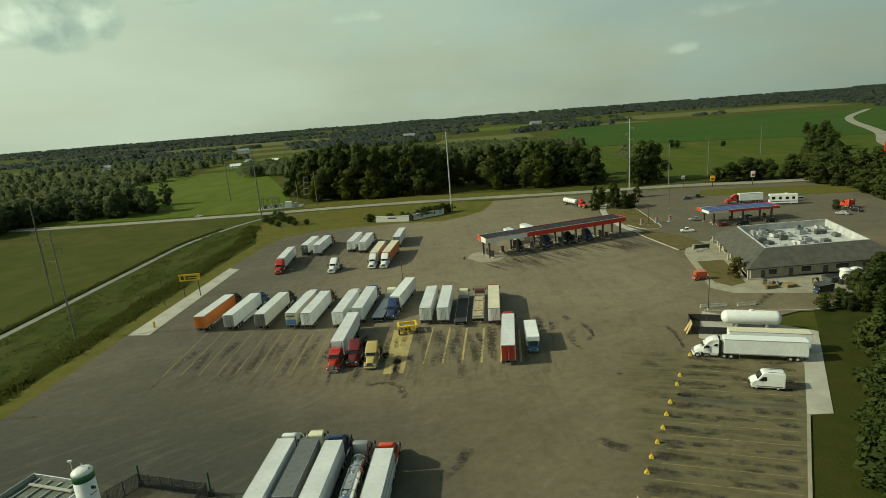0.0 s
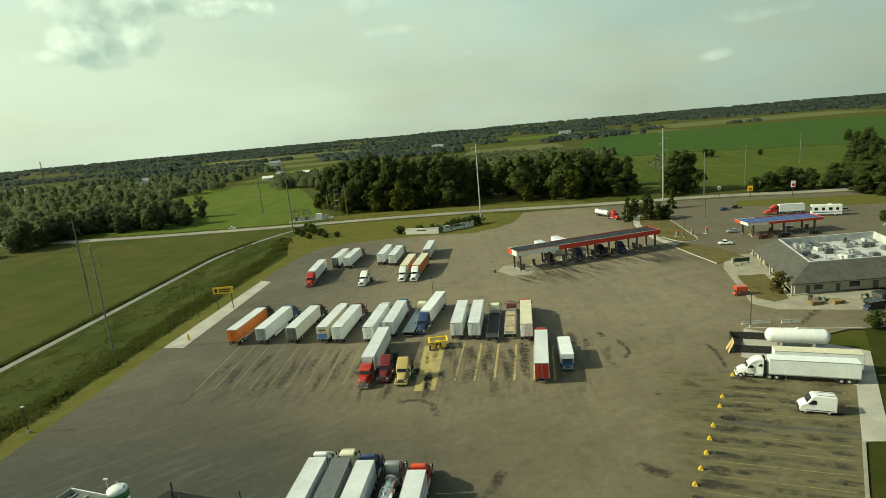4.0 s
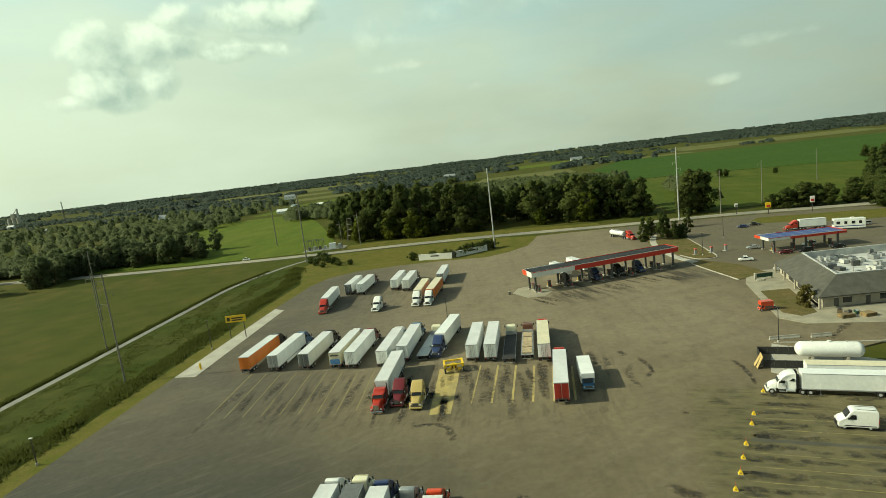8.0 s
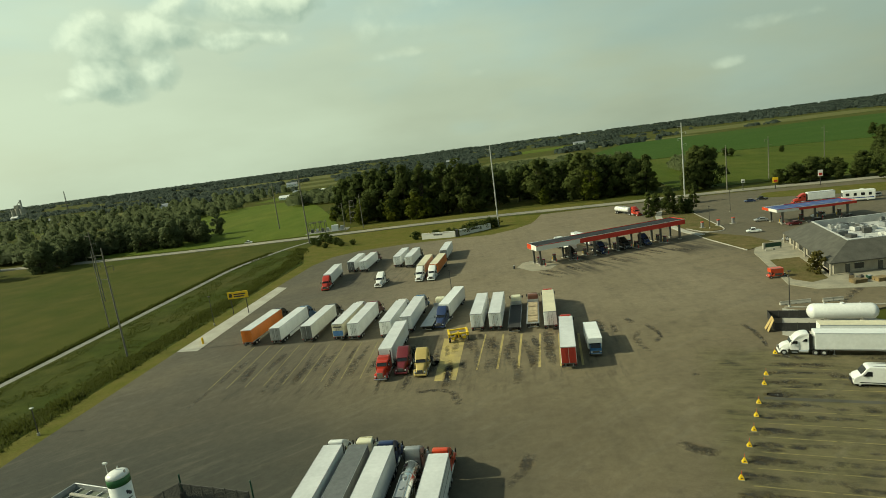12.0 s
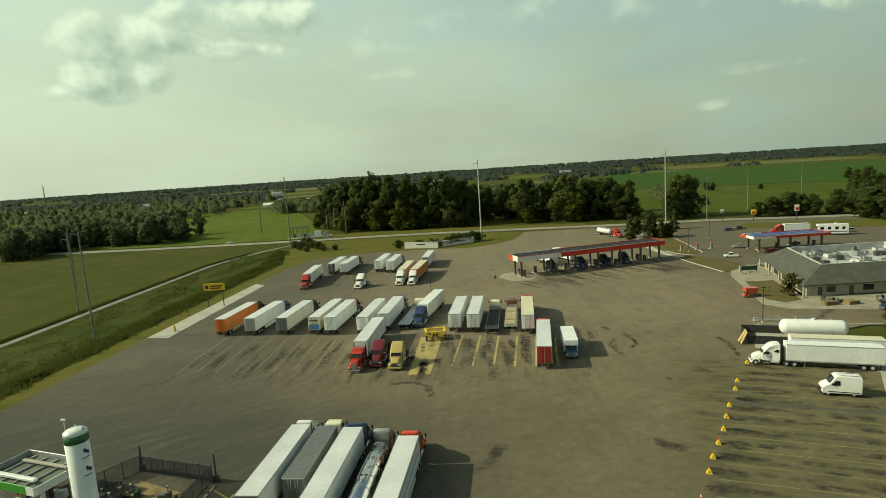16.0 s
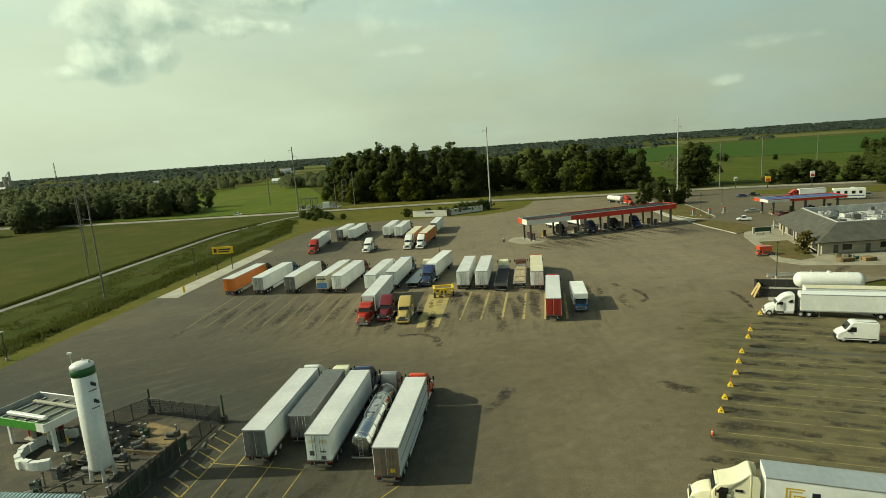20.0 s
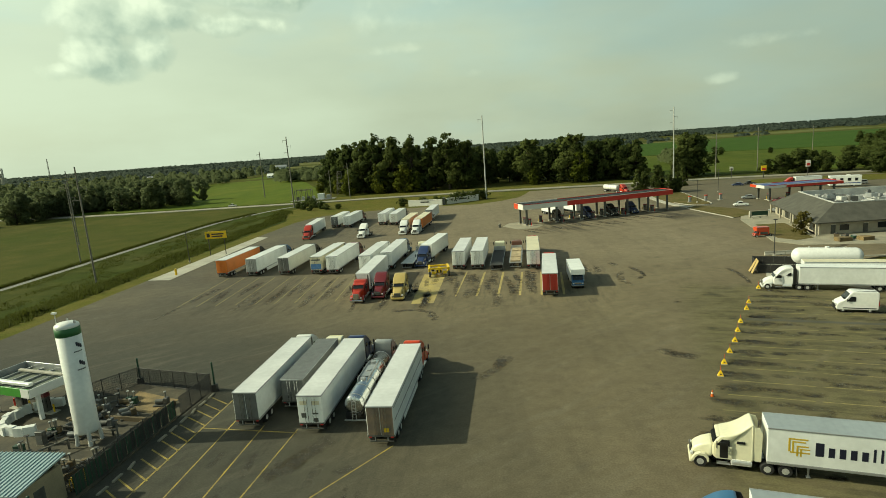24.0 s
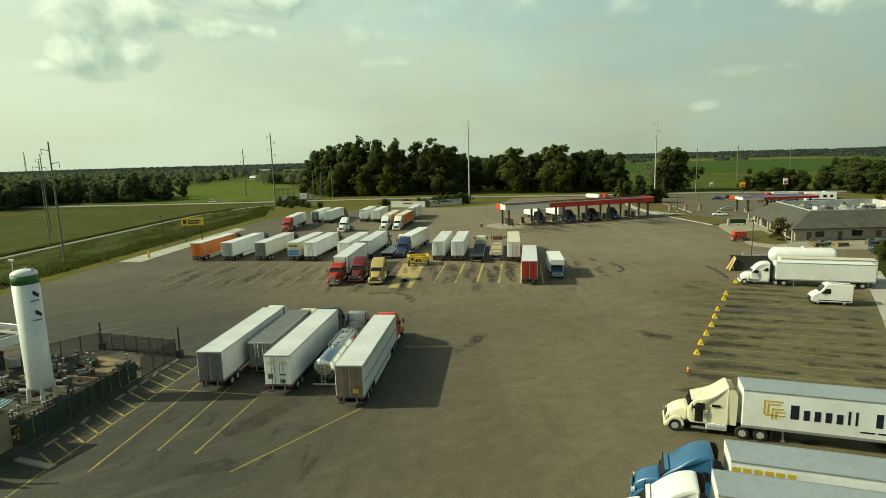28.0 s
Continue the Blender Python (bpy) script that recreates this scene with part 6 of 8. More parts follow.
def canopy(name, label, x, y, heading, length, depth, bottom, top, white_to, pillars, blue=False):
    """Origin at the near left corner; it runs along +x."""
    v = thing(name, label, "canopy", x, y, 0, heading)
    part("deck", box(0.15, length - 0.15, 0.15, depth - 0.15, bottom + 0.05, top - 0.28, 0.02), M_CANW, v, "pale underside and deck")
    part("roof_sheet", box(0.2, length - 0.2, 0.2, depth - 0.2, top - 0.28, top - 0.2), M_CANBLUE if blue else M_CANTOP, v)
    w = white_to * length
    for k, (x0, x1, m) in enumerate(((0, w, M_CANW), (w, length, M_CANR))):
        part("fascia", box(x0, x1 - 0.01, -0.02, 0.14, bottom, top, 0.02), m, v)
        part("fascia", box(x0, x1 - 0.01, depth - 0.14, depth + 0.02, bottom, top, 0.02), m, v)
        part("fascia_trim", box(x0, x1 - 0.01, -0.06, -0.021, top - 0.16, top + 0.02), M_CANR if m is M_CANW else M_CANW, v)
    part("fascia", box(-0.02, 0.14, 0.15, depth - 0.15, bottom, top, 0.02), M_CANW, v)
    part("corner_panel", box(-0.06, -0.021, depth * 0.55, depth, bottom + 0.05, top, 0.01), M_ORED, v, "orange-red corner panel")
    part("fascia", box(length - 0.14, length + 0.02, 0.15, depth - 0.15, bottom, top, 0.02), M_CANR, v)
    for k in range(int(length // 4)):
        part("roof_seam", box(2 + 4 * k, 2.08 + 4 * k, 1.4, depth - 0.3, top - 0.2, top - 0.15), M_ALU if blue else M_CANTOP, v)
    for k in range(4):
        part("roof_edge_sheet", box(0.25 + k * (length - 0.5) / 4, 0.22 + (k + 1) * (length - 0.5) / 4, 0.2, 0.62, top - 0.2, top - 0.13), M_CANW, v, "white sheet along the roof edge")
    for px in pillars:
        for py in (1.0, depth - 1.0):
            part("pillar", box(px - 0.3, px + 0.3, py - 0.25, py + 0.25, 0.03, bottom + 0.05, 0.03), M_DARKALU, v, "dark clad pillar")
            part("pillar_base", box(px - 0.5, px + 0.5, py - 0.45, py + 0.45, 0.03, 0.35, 0.04), M_CONC, v)
    for k in range(int(length // 6)):
        part("canopy_lamp", box(2.6 + 6 * k, 3.4 + 6 * k, depth / 2 - 0.3, depth / 2 + 0.3, bottom - 0.02, bottom + 0.05), M_LAMPW, v)
    return v


CA = radians(20.1)


def along(u, w):
    """A place under the truck canopy: u along it, w across it."""
    return 12.5 + math.cos(CA) * u - math.sin(CA) * w, 178.4 + math.sin(CA) * u + math.cos(CA) * w


canopy("fuel_canopy", "long truck fuel canopy with a white and red fascia", 12.5, 178.4, 20.1, 55, 7.0, 5.2, 6.9, 0.28, (1.6, 12, 21, 29.5, 38, 46, 53.4))
for k in range(9):
    px, py = along(2.4 + 5.6 * k, 4.4)
    pump((px, py), 110.1)
    if k % 2 == 0:
        px, py = along(2.4 + 5.6 * k, 0.6)
        pump((px, py), 110.1, "grey and red satellite fuel dispenser")
# trucks at the pumps
for u, lab, colr in ((13.5, "black truck tractor at the pumps", M_BLACK), (24.5, "dark blue truck tractor at the pumps", M_BLUE), (33.2, "black truck tractor at the pumps", M_BLACK), (41.0, "dark truck tractor at the pumps", M_BLUE)):
    px, py = along(u, 6.2)
    tractor(px, py, 200.1, lab, colr, "aero", 0.95)
px, py = along(19.0, 24)
box_trailer(px, py, 200.1, "white box semi-trailer at the fuel canopy", length=13, scale=0.95)
px, py = along(27.4, 27)
box_trailer(px, py, 200.1, "white box semi-trailer at the fuel canopy", length=14, scale=0.95)
px, py = along(-6.5, 4.0)
v = thing("litter_bin", "small dark litter bin with a pale lid", "bin", px, py, 0.0, 0)
part("body", cyl((0, 0, 0), (0, 0, 1.0), 0.35, 0.38, 14), M_DARKALU, v)
part("lid", spun([(0.4, 1.0), (0.36, 1.15), (0.1, 1.25)], "z", 14), M_CONC, v)
tank_trailer(57.2, 272, 202, "white tank trailer with a red band by the road entrance", M_WHITE, 1.15, 10.5, 2.2, name="tanker_truck", ladder=False)
tractor(61.5, 261.2, 202, "red truck tractor before a white tanker", M_RED)

canopy("car_canopy", "car fuel canopy with red fascia and blue roof edge", 96.2, 202.5, 4.0, 27, 9.0, 4.5, 5.5, 0.28, (2.5, 13.5, 24.5), True)
for k in range(4):
    pump((99.7 + 6.6 * k, 206.5 + 0.5 * k), 94)
for cx, cy, hd, lab, colr, st in (
    (85.6, 195.8, 78, "white pickup truck crossing the forecourt", M_WHITE, "pickup"), (96.0, 213.5, 80, "silver car at the pumps", M_ALU, "sedan"), (100.8, 200.8, 92, "dark red car at the pumps", M_MAROON, "sedan"),
    (107.4, 200.6, 92, "dark car at the pumps", M_BLACK, "suv"), (113.7, 210.2, 92, "white car under the canopy", M_WHITE, "suv"), (118.7, 202.2, 92, "dark car under the canopy", M_BLACK, "sedan"),
    (88.6, 178.5, 60, "silver car at the shop front", M_ALU, "sedan"), (147.0, 205.5, 40, "silver car on the far forecourt", M_ALU, "sedan"),
    (112.1, 259.6, 80, "dark blue car near the road", M_BLUE, "sedan"), (118.4, 262.2, 75, "black pickup truck near the road", M_BLACK, "pickup"), (154.5, 209.5, 30, "dark car on the far forecourt", M_BLACK, "sedan"),
    (150.0, 238.0, 85, "grey car beside the motorhome", M_ALU, "suv"), (-146.0, 318.0, 88, "white pickup truck on the road", M_WHITE, "pickup"),
):
    car(cx, cy, hd, lab, colr, st)


def motorhome(x, y, heading):
    v = thing("motorhome", "white motorhome with dark windows and stripes", "motorhome", x, y, 0, heading, scale=Vector((1.08, 1.0, 1.22)))
    part("body", box(-1.25, 1.25, 0, 10.5, 0.5, 3.6, 0.12, seg=2), M_WHITE, v)
    part("windshield", box(-1.1, 1.1, 10.47, 10.55, 1.7, 3.0, 0.03), M_GLASS, v)
    for sx in (-1, 1):
        for y0, y1 in ((1.2, 2.2), (3.4, 4.6), (6.0, 7.0), (8.4, 9.6)):
            part("window", box(sx * 1.26 - 0.02, sx * 1.26 + 0.02, y0, y1, 1.9, 2.8, 0.01), M_GLASS, v)
        part("stripe", box(sx * 1.26 - 0.012, sx * 1.26 + 0.012, 0.4, 10.0, 1.1, 1.35), M_CANBLUE, v)
        for wy in (2.4, 8.6):
            wheel(v, sx * 1.05, wy, "T")
    part("roof_unit", box(-0.5, 0.5, 3.5, 4.6, 3.6, 3.9, 0.05), M_WHITE, v)


motorhome(145.5, 231.0, 74)
box_trailer(136.5, 241.0, 84, "white box semi-trailer on the far forecourt", length=9.8)
tractor(127.5, 242.0, 84, "red truck tractor on the far forecourt", M_RED)
tractor(157.0, 213.5, 12, "orange truck tractor on the far forecourt", M_ORED, "classic")
v = box_truck(64.9, 141.6, 92, "small orange-red service truck at the kerb", 0.66, M_ORED, M_ORED, 3.4, 3.7)
part("sign_panel", box(1.225, 1.24, -4.4, -2.2, 2.0, 2.7), M_WHITE2, v, "pale sign panel")
part("locker_door", box(-1.24, -1.225, -4.6, -1.9, 1.1, 1.9), M_DARKALU, v, "dark locker door")
for px, py in ((81.2, 213.8), (86.8, 214.9), (75.2, 213.0)):
    v = thing("vacuum_station", "orange and grey vacuum station on a kerb", "vacuum station", px, py, 0, 10, "vacuum stations")
    part("base", box(-1.0, 1.0, -0.6, 0.6, 0, 0.18, 0.04), M_CONC, v)
    part("cabinet", box(-0.4, 0.4, -0.35, 0.35, 0.18, 2.0, 0.06), M_ALU, v)
    part("hood", box(-0.5, 0.5, -0.42, 0.42, 2.0, 2.35, 0.08), M_ORED, v)
    part("hose", cyl((0.55, 0, 0.3), (0.55, 0, 1.9), 0.06, seg=8), M_RUBBER, v)


def shop():
    """Flat-topped shop with a hipped shingle skirt roof round a sunken plant deck."""
    v = thing("shop_building", "beige truck stop shop with a grey shingle skirt roof", "building", 0, 0, 0, 0)
    A, B, C, D = Vector((77.0, 138.0)), Vector((118.0, 139.5)), Vector((126.5, 178.5)), Vector((85.4, 176.5))

    def at(u, w):
        return (A * (1 - u) + B * u) * (1 - w) + (D * (1 - u) + C * u) * w

    def ring(a, b, z0, z1, name, material, thick=0.35):
        """A closed band of wall from inset a to inset b."""
        pts_o = [at(a, a), at(1 - a, a), at(1 - a, 1 - a), at(a, 1 - a)]
        pts_i = [at(b, b), at(1 - b, b), at(1 - b, 1 - b), at(b, 1 - b)]
        for k in range(4):
            j = (k + 1) % 4
            bm = bmesh.new()
            vs = [bm.verts.new((p.x, p.y, z)) for p, z in ((pts_o[k], z0), (pts_o[j], z0), (pts_i[j], z0), (pts_i[k], z0), (pts_o[k], z1), (pts_o[j], z1), (pts_i[j], z1), (pts_i[k], z1))]
            for f in ((0, 1, 2, 3), (4, 5, 6, 7), (0, 1, 5, 4), (2, 3, 7, 6), (0, 3, 7, 4), (1, 2, 6, 5)):
                bm.faces.new([vs[i] for i in f])
            part(name, bm, material, v)

    ring(0.035, 0.05, 0.1, 3.2, "wall", M_STUCCO)
    # hipped skirt
    inn = 0.155
    for k in range(4):
        o = [at(0, 0), at(1, 0), at(1, 1), at(0, 1)]
        i = [at(inn, inn), at(1 - inn, inn), at(1 - inn, 1 - inn), at(inn, 1 - inn)]
        j = (k + 1) % 4
        bm = bmesh.new()
        vs = [bm.verts.new((p.x, p.y, z)) for p, z in ((o[k], 3.15), (o[j], 3.15), (i[j], 6.65), (i[k], 6.65), (o[k], 2.95), (o[j], 2.95), (i[j], 3.1), (i[k], 3.1))]
        for f in ((0, 1, 2, 3), (4, 5, 6, 7), (0, 1, 5, 4), (2, 3, 7, 6), (0, 3, 7, 4), (1, 2, 6, 5)):
            bm.faces.new([vs[q] for q in f])
        part("roof_slope", bm, M_SHINGLE, v)
    ring(inn, inn + 0.012, 3.2, 6.8, "parapet", M_MEMBR)
    p = [at(inn, inn), at(1 - inn, inn), at(1 - inn, 1 - inn), at(inn, 1 - inn)]
    part("roof_deck", slab([(q.x, q.y) for q in p], 4.6, 4.8), M_MEMBR, v)
    # openings of the wall that faces the bays, and of the front
    for u0, u1, z0, z1, nm in ((0.10, 0.125, 0.2, 2.3, "door"), (0.15, 0.2, 0.9, 2.3, "window"), (0.28, 0.305, 0.2, 2.3, "door"), (0.36, 0.42, 1.0, 2.4, "window"), (0.5, 0.53, 0.2, 2.3, "door"), (0.58, 0.66, 1.2, 2.3, "window"), (0.75, 0.82, 1.2, 2.3, "window")):
        q, r = at(u0, 0.033), at(u1, 0.033)
        bm = box(0, (r - q).length, -0.03, 0.1, z0, z1, 0.01)
        ob = part(nm, bm, M_WINDOW if nm == "window" else M_DARKALU, v)
        ob.matrix_local = pose(q.x, q.y, 0, 0, 0, math.degrees(math.atan2(r.y - q.y, r.x - q.x)))
        fr = part("casing", box(-0.08, (r - q).length + 0.08, -0.06, -0.032, z1, z1 + 0.12), M_CANW, ob)
    for w0, w1 in ((0.1, 0.2), (0.28, 0.38), (0.45, 0.52), (0.6, 0.72), (0.8, 0.9)):
        q, r = at(0.033, w0), at(0.033, w1)
        ob = part("window", box(0, (r - q).length, -0.1, 0.03, 0.5, 2.6, 0.01), M_WINDOW, v)
        ob.matrix_local = pose(q.x, q.y, 0, 0, 0, math.degrees(math.atan2(r.y - q.y, r.x - q.x)))
    # corner columns and eaves trim
    for u, w in ((0.01, 0.01), (0.01, 0.25), (0.01, 0.5), (0.01, 0.75), (0.01, 0.99)):
        q = at(u, w)
        part("column", box(q.x - 0.2, q.x + 0.2, q.y - 0.2, q.y + 0.2, 0.1, 3.0, 0.03), M_STUCCO, v)
    return v, at


shop_v, shop_at = shop()
random.seed(5)
for k in range(40):
    q = shop_at(0.22 + 0.56 * random.random(), 0.24 + 0.54 * random.random())
    w, d, h = random.uniform(0.4, 1.2), random.uniform(0.4, 1.1), random.uniform(0.5, 1.5)
    v = thing("roof_unit", "pale grey rooftop air-conditioning unit", "air conditioner", q.x, q.y, 4.8, random.uniform(-4, 12), "rooftop units")
    part("casing", box(-w, w, -d, d, 0.12, h, 0.04), (M_ALU, M_GREYBOX, M_MEMBR, M_STEELP, M_DARKALU)[k % 5], v)
    part("skid", box(-w * 0.9, w * 0.9, -d * 0.9, d * 0.9, 0, 0.12), M_DARKALU, v)
    part("fan", cyl((0, 0, h), (0, 0, h + 0.08), min(w, d) * 0.6, seg=16), M_DARKALU, v)
    part("duct", box(w, w + 0.6, -0.25, 0.25, 0.15, 0.6, 0.03), M_ALU, v)
for k in range(8):
    q = shop_at(0.2 + 0.6 * random.random(), 0.2 + 0.6 * random.random())
    v = thing("roof_vent", "small metal roof vent pipe", "vent", q.x, q.y, 4.8, 0, "roof vents")
    part("pipe", cyl((0, 0, 0), (0, 0, 0.9), 0.12, seg=10), M_ALU, v)
    part("cap", spun([(0.22, 0.9), (0.2, 1.0), (0.02, 1.1)], "z", 10), M_ALU, v)
# barriers along the yard's kerb and a board by the front
for x0, y0, n in ((58.0, 121.6, 3), (66.2, 121.1, 2)):
    for k in range(n):
        v = thing("concrete_barrier", "pale concrete road barrier along the yard kerb", "barrier", x0 + 2.05 * k, y0, 0.0, 0, "concrete barriers")
        part("body", prism([(-0.3, 0), (-0.28, 0.2), (-0.12, 0.45), (-0.08, 0.8), (0.08, 0.8), (0.12, 0.45), (0.28, 0.2), (0.3, 0)], 0, 1.98, 0.015, 1), M_CONC, v)
        part("lifting_slot", box(0.8, 1.2, -0.31, -0.27, 0.02, 0.1), M_UNDER, v)
v = thing("notice_board", "dark notice board with a pale end post by the shop front", "sign", 77.2, 170.4, 0.12, 3)
part("board", box(0.3, 5.0, -0.1, 0.1, 0.5, 1.7, 0.03), M_DGREEN, v)
part("cap", box(0.1, 5.2, -0.2, 0.2, 1.7, 1.85, 0.03), M_CONCT, v)
part("end_post", box(-0.3, 0.3, -0.3, 0.3, 0, 1.9, 0.04), M_CONC, v)
part("post", box(4.7, 4.9, -0.09, 0.09, 0, 0.5), M_DARKALU, v)
# clutter along the shop's near wall
for px, py, w, d, h, m, lab in ((96, 133.2, 2.2, 1.4, 1.3, M_DARKALU, "dark skip of scrap by the shop wall"), (107.5, 133.0, 2.6, 1.4, 1.6, M_DGREEN, "green skip by the shop wall"), (79.4, 131.5, 1.5, 0.9, 0.9, M_SOIL, "brown stack of pallets"), (84.0, 131.4, 1.3, 1.0, 0.8, M_SOIL, "brown stack of pallets")):
    v = thing("waste_skip" if "skip" in lab else "pallet_stack", lab, "skip" if "skip" in lab else "pallets", px, py, 0.12, random.uniform(-10, 10), "clutter by the shop")
    if "skip" in lab:
        part("tub", prism([(-d, 0.25), (-d * 1.15, h), (d * 1.15, h), (d, 0.25)], -w, w, 0.04, 1), m, v)
        for sx in (-1, 1):
            part("lid", box(0.03 if sx > 0 else -w, w if sx > 0 else -0.03, -d * 1.15, d * 1.15, h, h + 0.07, 0.02), M_BLACK, v)
            part("foot", box(sx * w * 0.8 - 0.1, sx * w * 0.8 + 0.1, -d, d, 0, 0.25), M_UNDER, v)
    else:
        for q in range(5):
            part("pallet", box(-w + 0.05 * (q % 2), w, -d, d - 0.06 * (q % 2), 0.17 * q, 0.17 * q + 0.13, 0.01), m, v)
for k, (px, py) in enumerate(((97.6, 131.8), (100.4, 132.0))):
    v = thing("silo_bin", "white upright storage bin behind the shop", "bin", px, py, 0.12, 0, "white bins")
    part("drum", cyl((0, 0, 0.6), (0, 0, 3.2), 1.2, 1.15, 20), M_WHITE, v)
    part("cap", spun([(1.36, 3.2), (1.0, 3.5), (0.1, 3.65)], "z", 20), M_WHITE, v)
    for a in range(4):
        part("leg", cyl((1.2 * math.cos(a * 1.571), 1.2 * math.sin(a * 1.571), 0), (1.2 * math.cos(a * 1.571), 1.2 * math.sin(a * 1.571), 0.6), 0.1, seg=6), M_STEELP, v)
box_truck(86.5, 125.6, 105, "dark refuse truck behind the shop", 0.72, M_BLUE, M_BLACK, 5.0, 2.9)
rnd = random.Random(15)
for k in range(9):
    px, py = rnd.uniform(79, 97), rnd.uniform(130.5, 134.2)
    v = thing("scrap_crate", "dark crate of scrap behind the shop", "crate", px, py, 0.12, rnd.uniform(0, 90), "clutter by the shop")
    w, h = rnd.uniform(0.4, 0.9), rnd.uniform(0.4, 1.2)
    part("crate", box(-w, w, -0.5, 0.5, 0.05, h, 0.03), (M_DARKALU, M_TAN, M_BLACK, M_DGREEN, M_UNDER)[k % 5], v)
    part("skid", box(-w, w, -0.45, 0.45, 0, 0.05), M_UNDER, v)
    part("scrap", prism([(-0.35, h), (-0.2, h + 0.25), (0.1, h + 0.12), (0.35, h)], -w * 0.7, w * 0.7, 0.03, 1), (M_ALU, M_UNDER, M_RUST)[k % 3], v)
for px, py, lab in ((68.0, 141.5, "dark litter bin on the island"), (78.0, 168.5, "stone bench by the shop front")):
    v = thing("litter_bin" if "bin" in lab else "bench", lab, "bin" if "bin" in lab else "bench", px, py, 0.16, 12)
    if "bin" in lab:
        part("body", cyl((0, 0, 0), (0, 0, 1.0), 0.3, 0.34, 12), M_DARKALU, v)
        part("lid", spun([(0.36, 1.0), (0.3, 1.12), (0.05, 1.2)], "z", 12), M_BLACK, v)
    else:
        part("seat", box(-1.5, 1.5, -0.25, 0.25, 0.42, 0.5, 0.02), M_CONC, v)
        for sx in (-1, 1):
            part("leg", box(sx * 1.2 - 0.1, sx * 1.2 + 0.1, -0.2, 0.2, 0, 0.42), M_CONC, v)


# ---- fenced gas compound ----
v = thing("gas_tower", "tall white vertical gas tank with a green band", "tank", -40.3, 53.5, 0.1, 0, scale=Vector((0.71, 0.71, 1.0)))
prof = [(1.5, 1.3), (1.55, 1.5), (1.55, 11.5)]
part("shell", spun(prof, "z", 32), M_WHITE, v, smooth=3.6)
part("band", cyl((0, 0, 11.5), (0, 0, 12.3), 1.57, seg=32), M_BANDG, v, "dark green band", smooth=1.0)
part("crown", spun([(1.56, 12.3), (1.5, 12.55), (1.1, 12.75), (0.4, 12.85), (0.05, 12.86)], "z", 32), M_WHITE, v, smooth=True)
for a in range(4):
    c, s = math.cos(a * math.pi / 2 + 0.7), math.sin(a * math.pi / 2 + 0.7)
    part("leg", cyl((1.5 * c, 1.5 * s, 0), (1.35 * c, 1.35 * s, 1.9), 0.28, 0.24, 10), M_WHITE, v)
for a in range(3):
    c, s = math.cos(a * 2.094), math.sin(a * 1.047)
    part("lifting_lug", box(1.25 * c - 0.1, 1.25 * c + 0.1, 1.25 * s - 0.1, 1.25 * s + 0.1, 12.6, 12.95), M_STEELP, v)
part("vent_pipe", cyl((-1.7, 0.3, 1.0), (-1.7, 0.3, 13.6), 0.06, seg=8), M_STEELP, v)
part("vent_cap", box(-2.1, -1.4, 0.15, 0.45, 13.55, 13.75, 0.04), M_WHITE, v)
for z in (10.35, 8.5):
    for k in range(3):
        a0 = radians(-22 + 9 * k)
        part("emblem", box(1.5 * math.cos(a0) - 0.14, 1.5 * math.cos(a0) + 0.14, 1.53 * math.sin(a0) - 0.14, 1.53 * math.sin(a0) + 0.14, z + 0.1 - 0.12 * k, z + 0.5 - 0.14 * k, 0.05), M_LETTER, v)
    for k in range(6):
        a0 = radians(-38 + 7 * k)
        part("sign_bar", box(1.52 * math.cos(a0) - 0.06, 1.52 * math.cos(a0) + 0.06, 1.53 * math.sin(a0) - 0.09, 1.53 * math.sin(a0) + 0.09, z - 0.5, z - 0.38), M_GREYBOX, v)

setting("compound_slab", slab([(-33.3, 64.0), (-34.8, 41.2), (-50, 40.5), (-62, 58), (-60, 70), (-44.4, 67.9)], -0.1, 0.1), M_SLABD, "dark gravelled slab of the fenced gas compound", "pavement")
setting("compound_soil", slab([(-36.0, 62.6), (-36.8, 59.4), (-42.0, 60.4), (-42.6, 65.4)], 0.02, 0.14), M_SOIL, "bare brown soil patch in the compound", "soil")


def fence_run(pts, high=2.3, name="chain_link_fence"):
    v = thing(name, "dark green chain-link fence with slatted panels", "fence", 0, 0, 0.0, 0, "compound fences")
    for (x0, y0), (x1, y1) in zip(pts, pts[1:]):
        d = Vector((x1 - x0, y1 - y0))
        n = max(1, round(d.length / 1.9))
        u = d / n
        ang = math.degrees(math.atan2(d.y, d.x))
        for k in range(n):
            p = Vector((x0, y0)) + u * k
            part("post", cyl((p.x, p.y, 0), (p.x, p.y, high + 0.15), 0.05, seg=8), M_DPOLE, v)
            for z in (0.12, high):
                part("rail", cyl((p.x, p.y, z), (p.x + u.x, p.y + u.y, z), 0.03, seg=6), M_DPOLE, v)
            # wire: crossed strands
            bm = bmesh.new()
            m = 12
            for q in range(-m, m + 1):
                for sgn in (1, -1):
                    a, b = max(0.0, q / m), min(1.0, q / m + 1)
                    za, zb = (a - q / m), (b - q / m)
                    if b - a < 0.05:
                        continue
                    if sgn < 0:
                        za, zb = 1 - za, 1 - zb
                    cyl((p.x + u.x * a, p.y + u.y * a, 0.12 + (high - 0.12) * za), (p.x + u.x * b, p.y + u.y * b, 0.12 + (high - 0.12) * zb), 0.02, seg=3, bm=bm, caps=False)
            part("wire_panel", bm, M_DPOLE, v)["kind"] = "stuff"
    return v


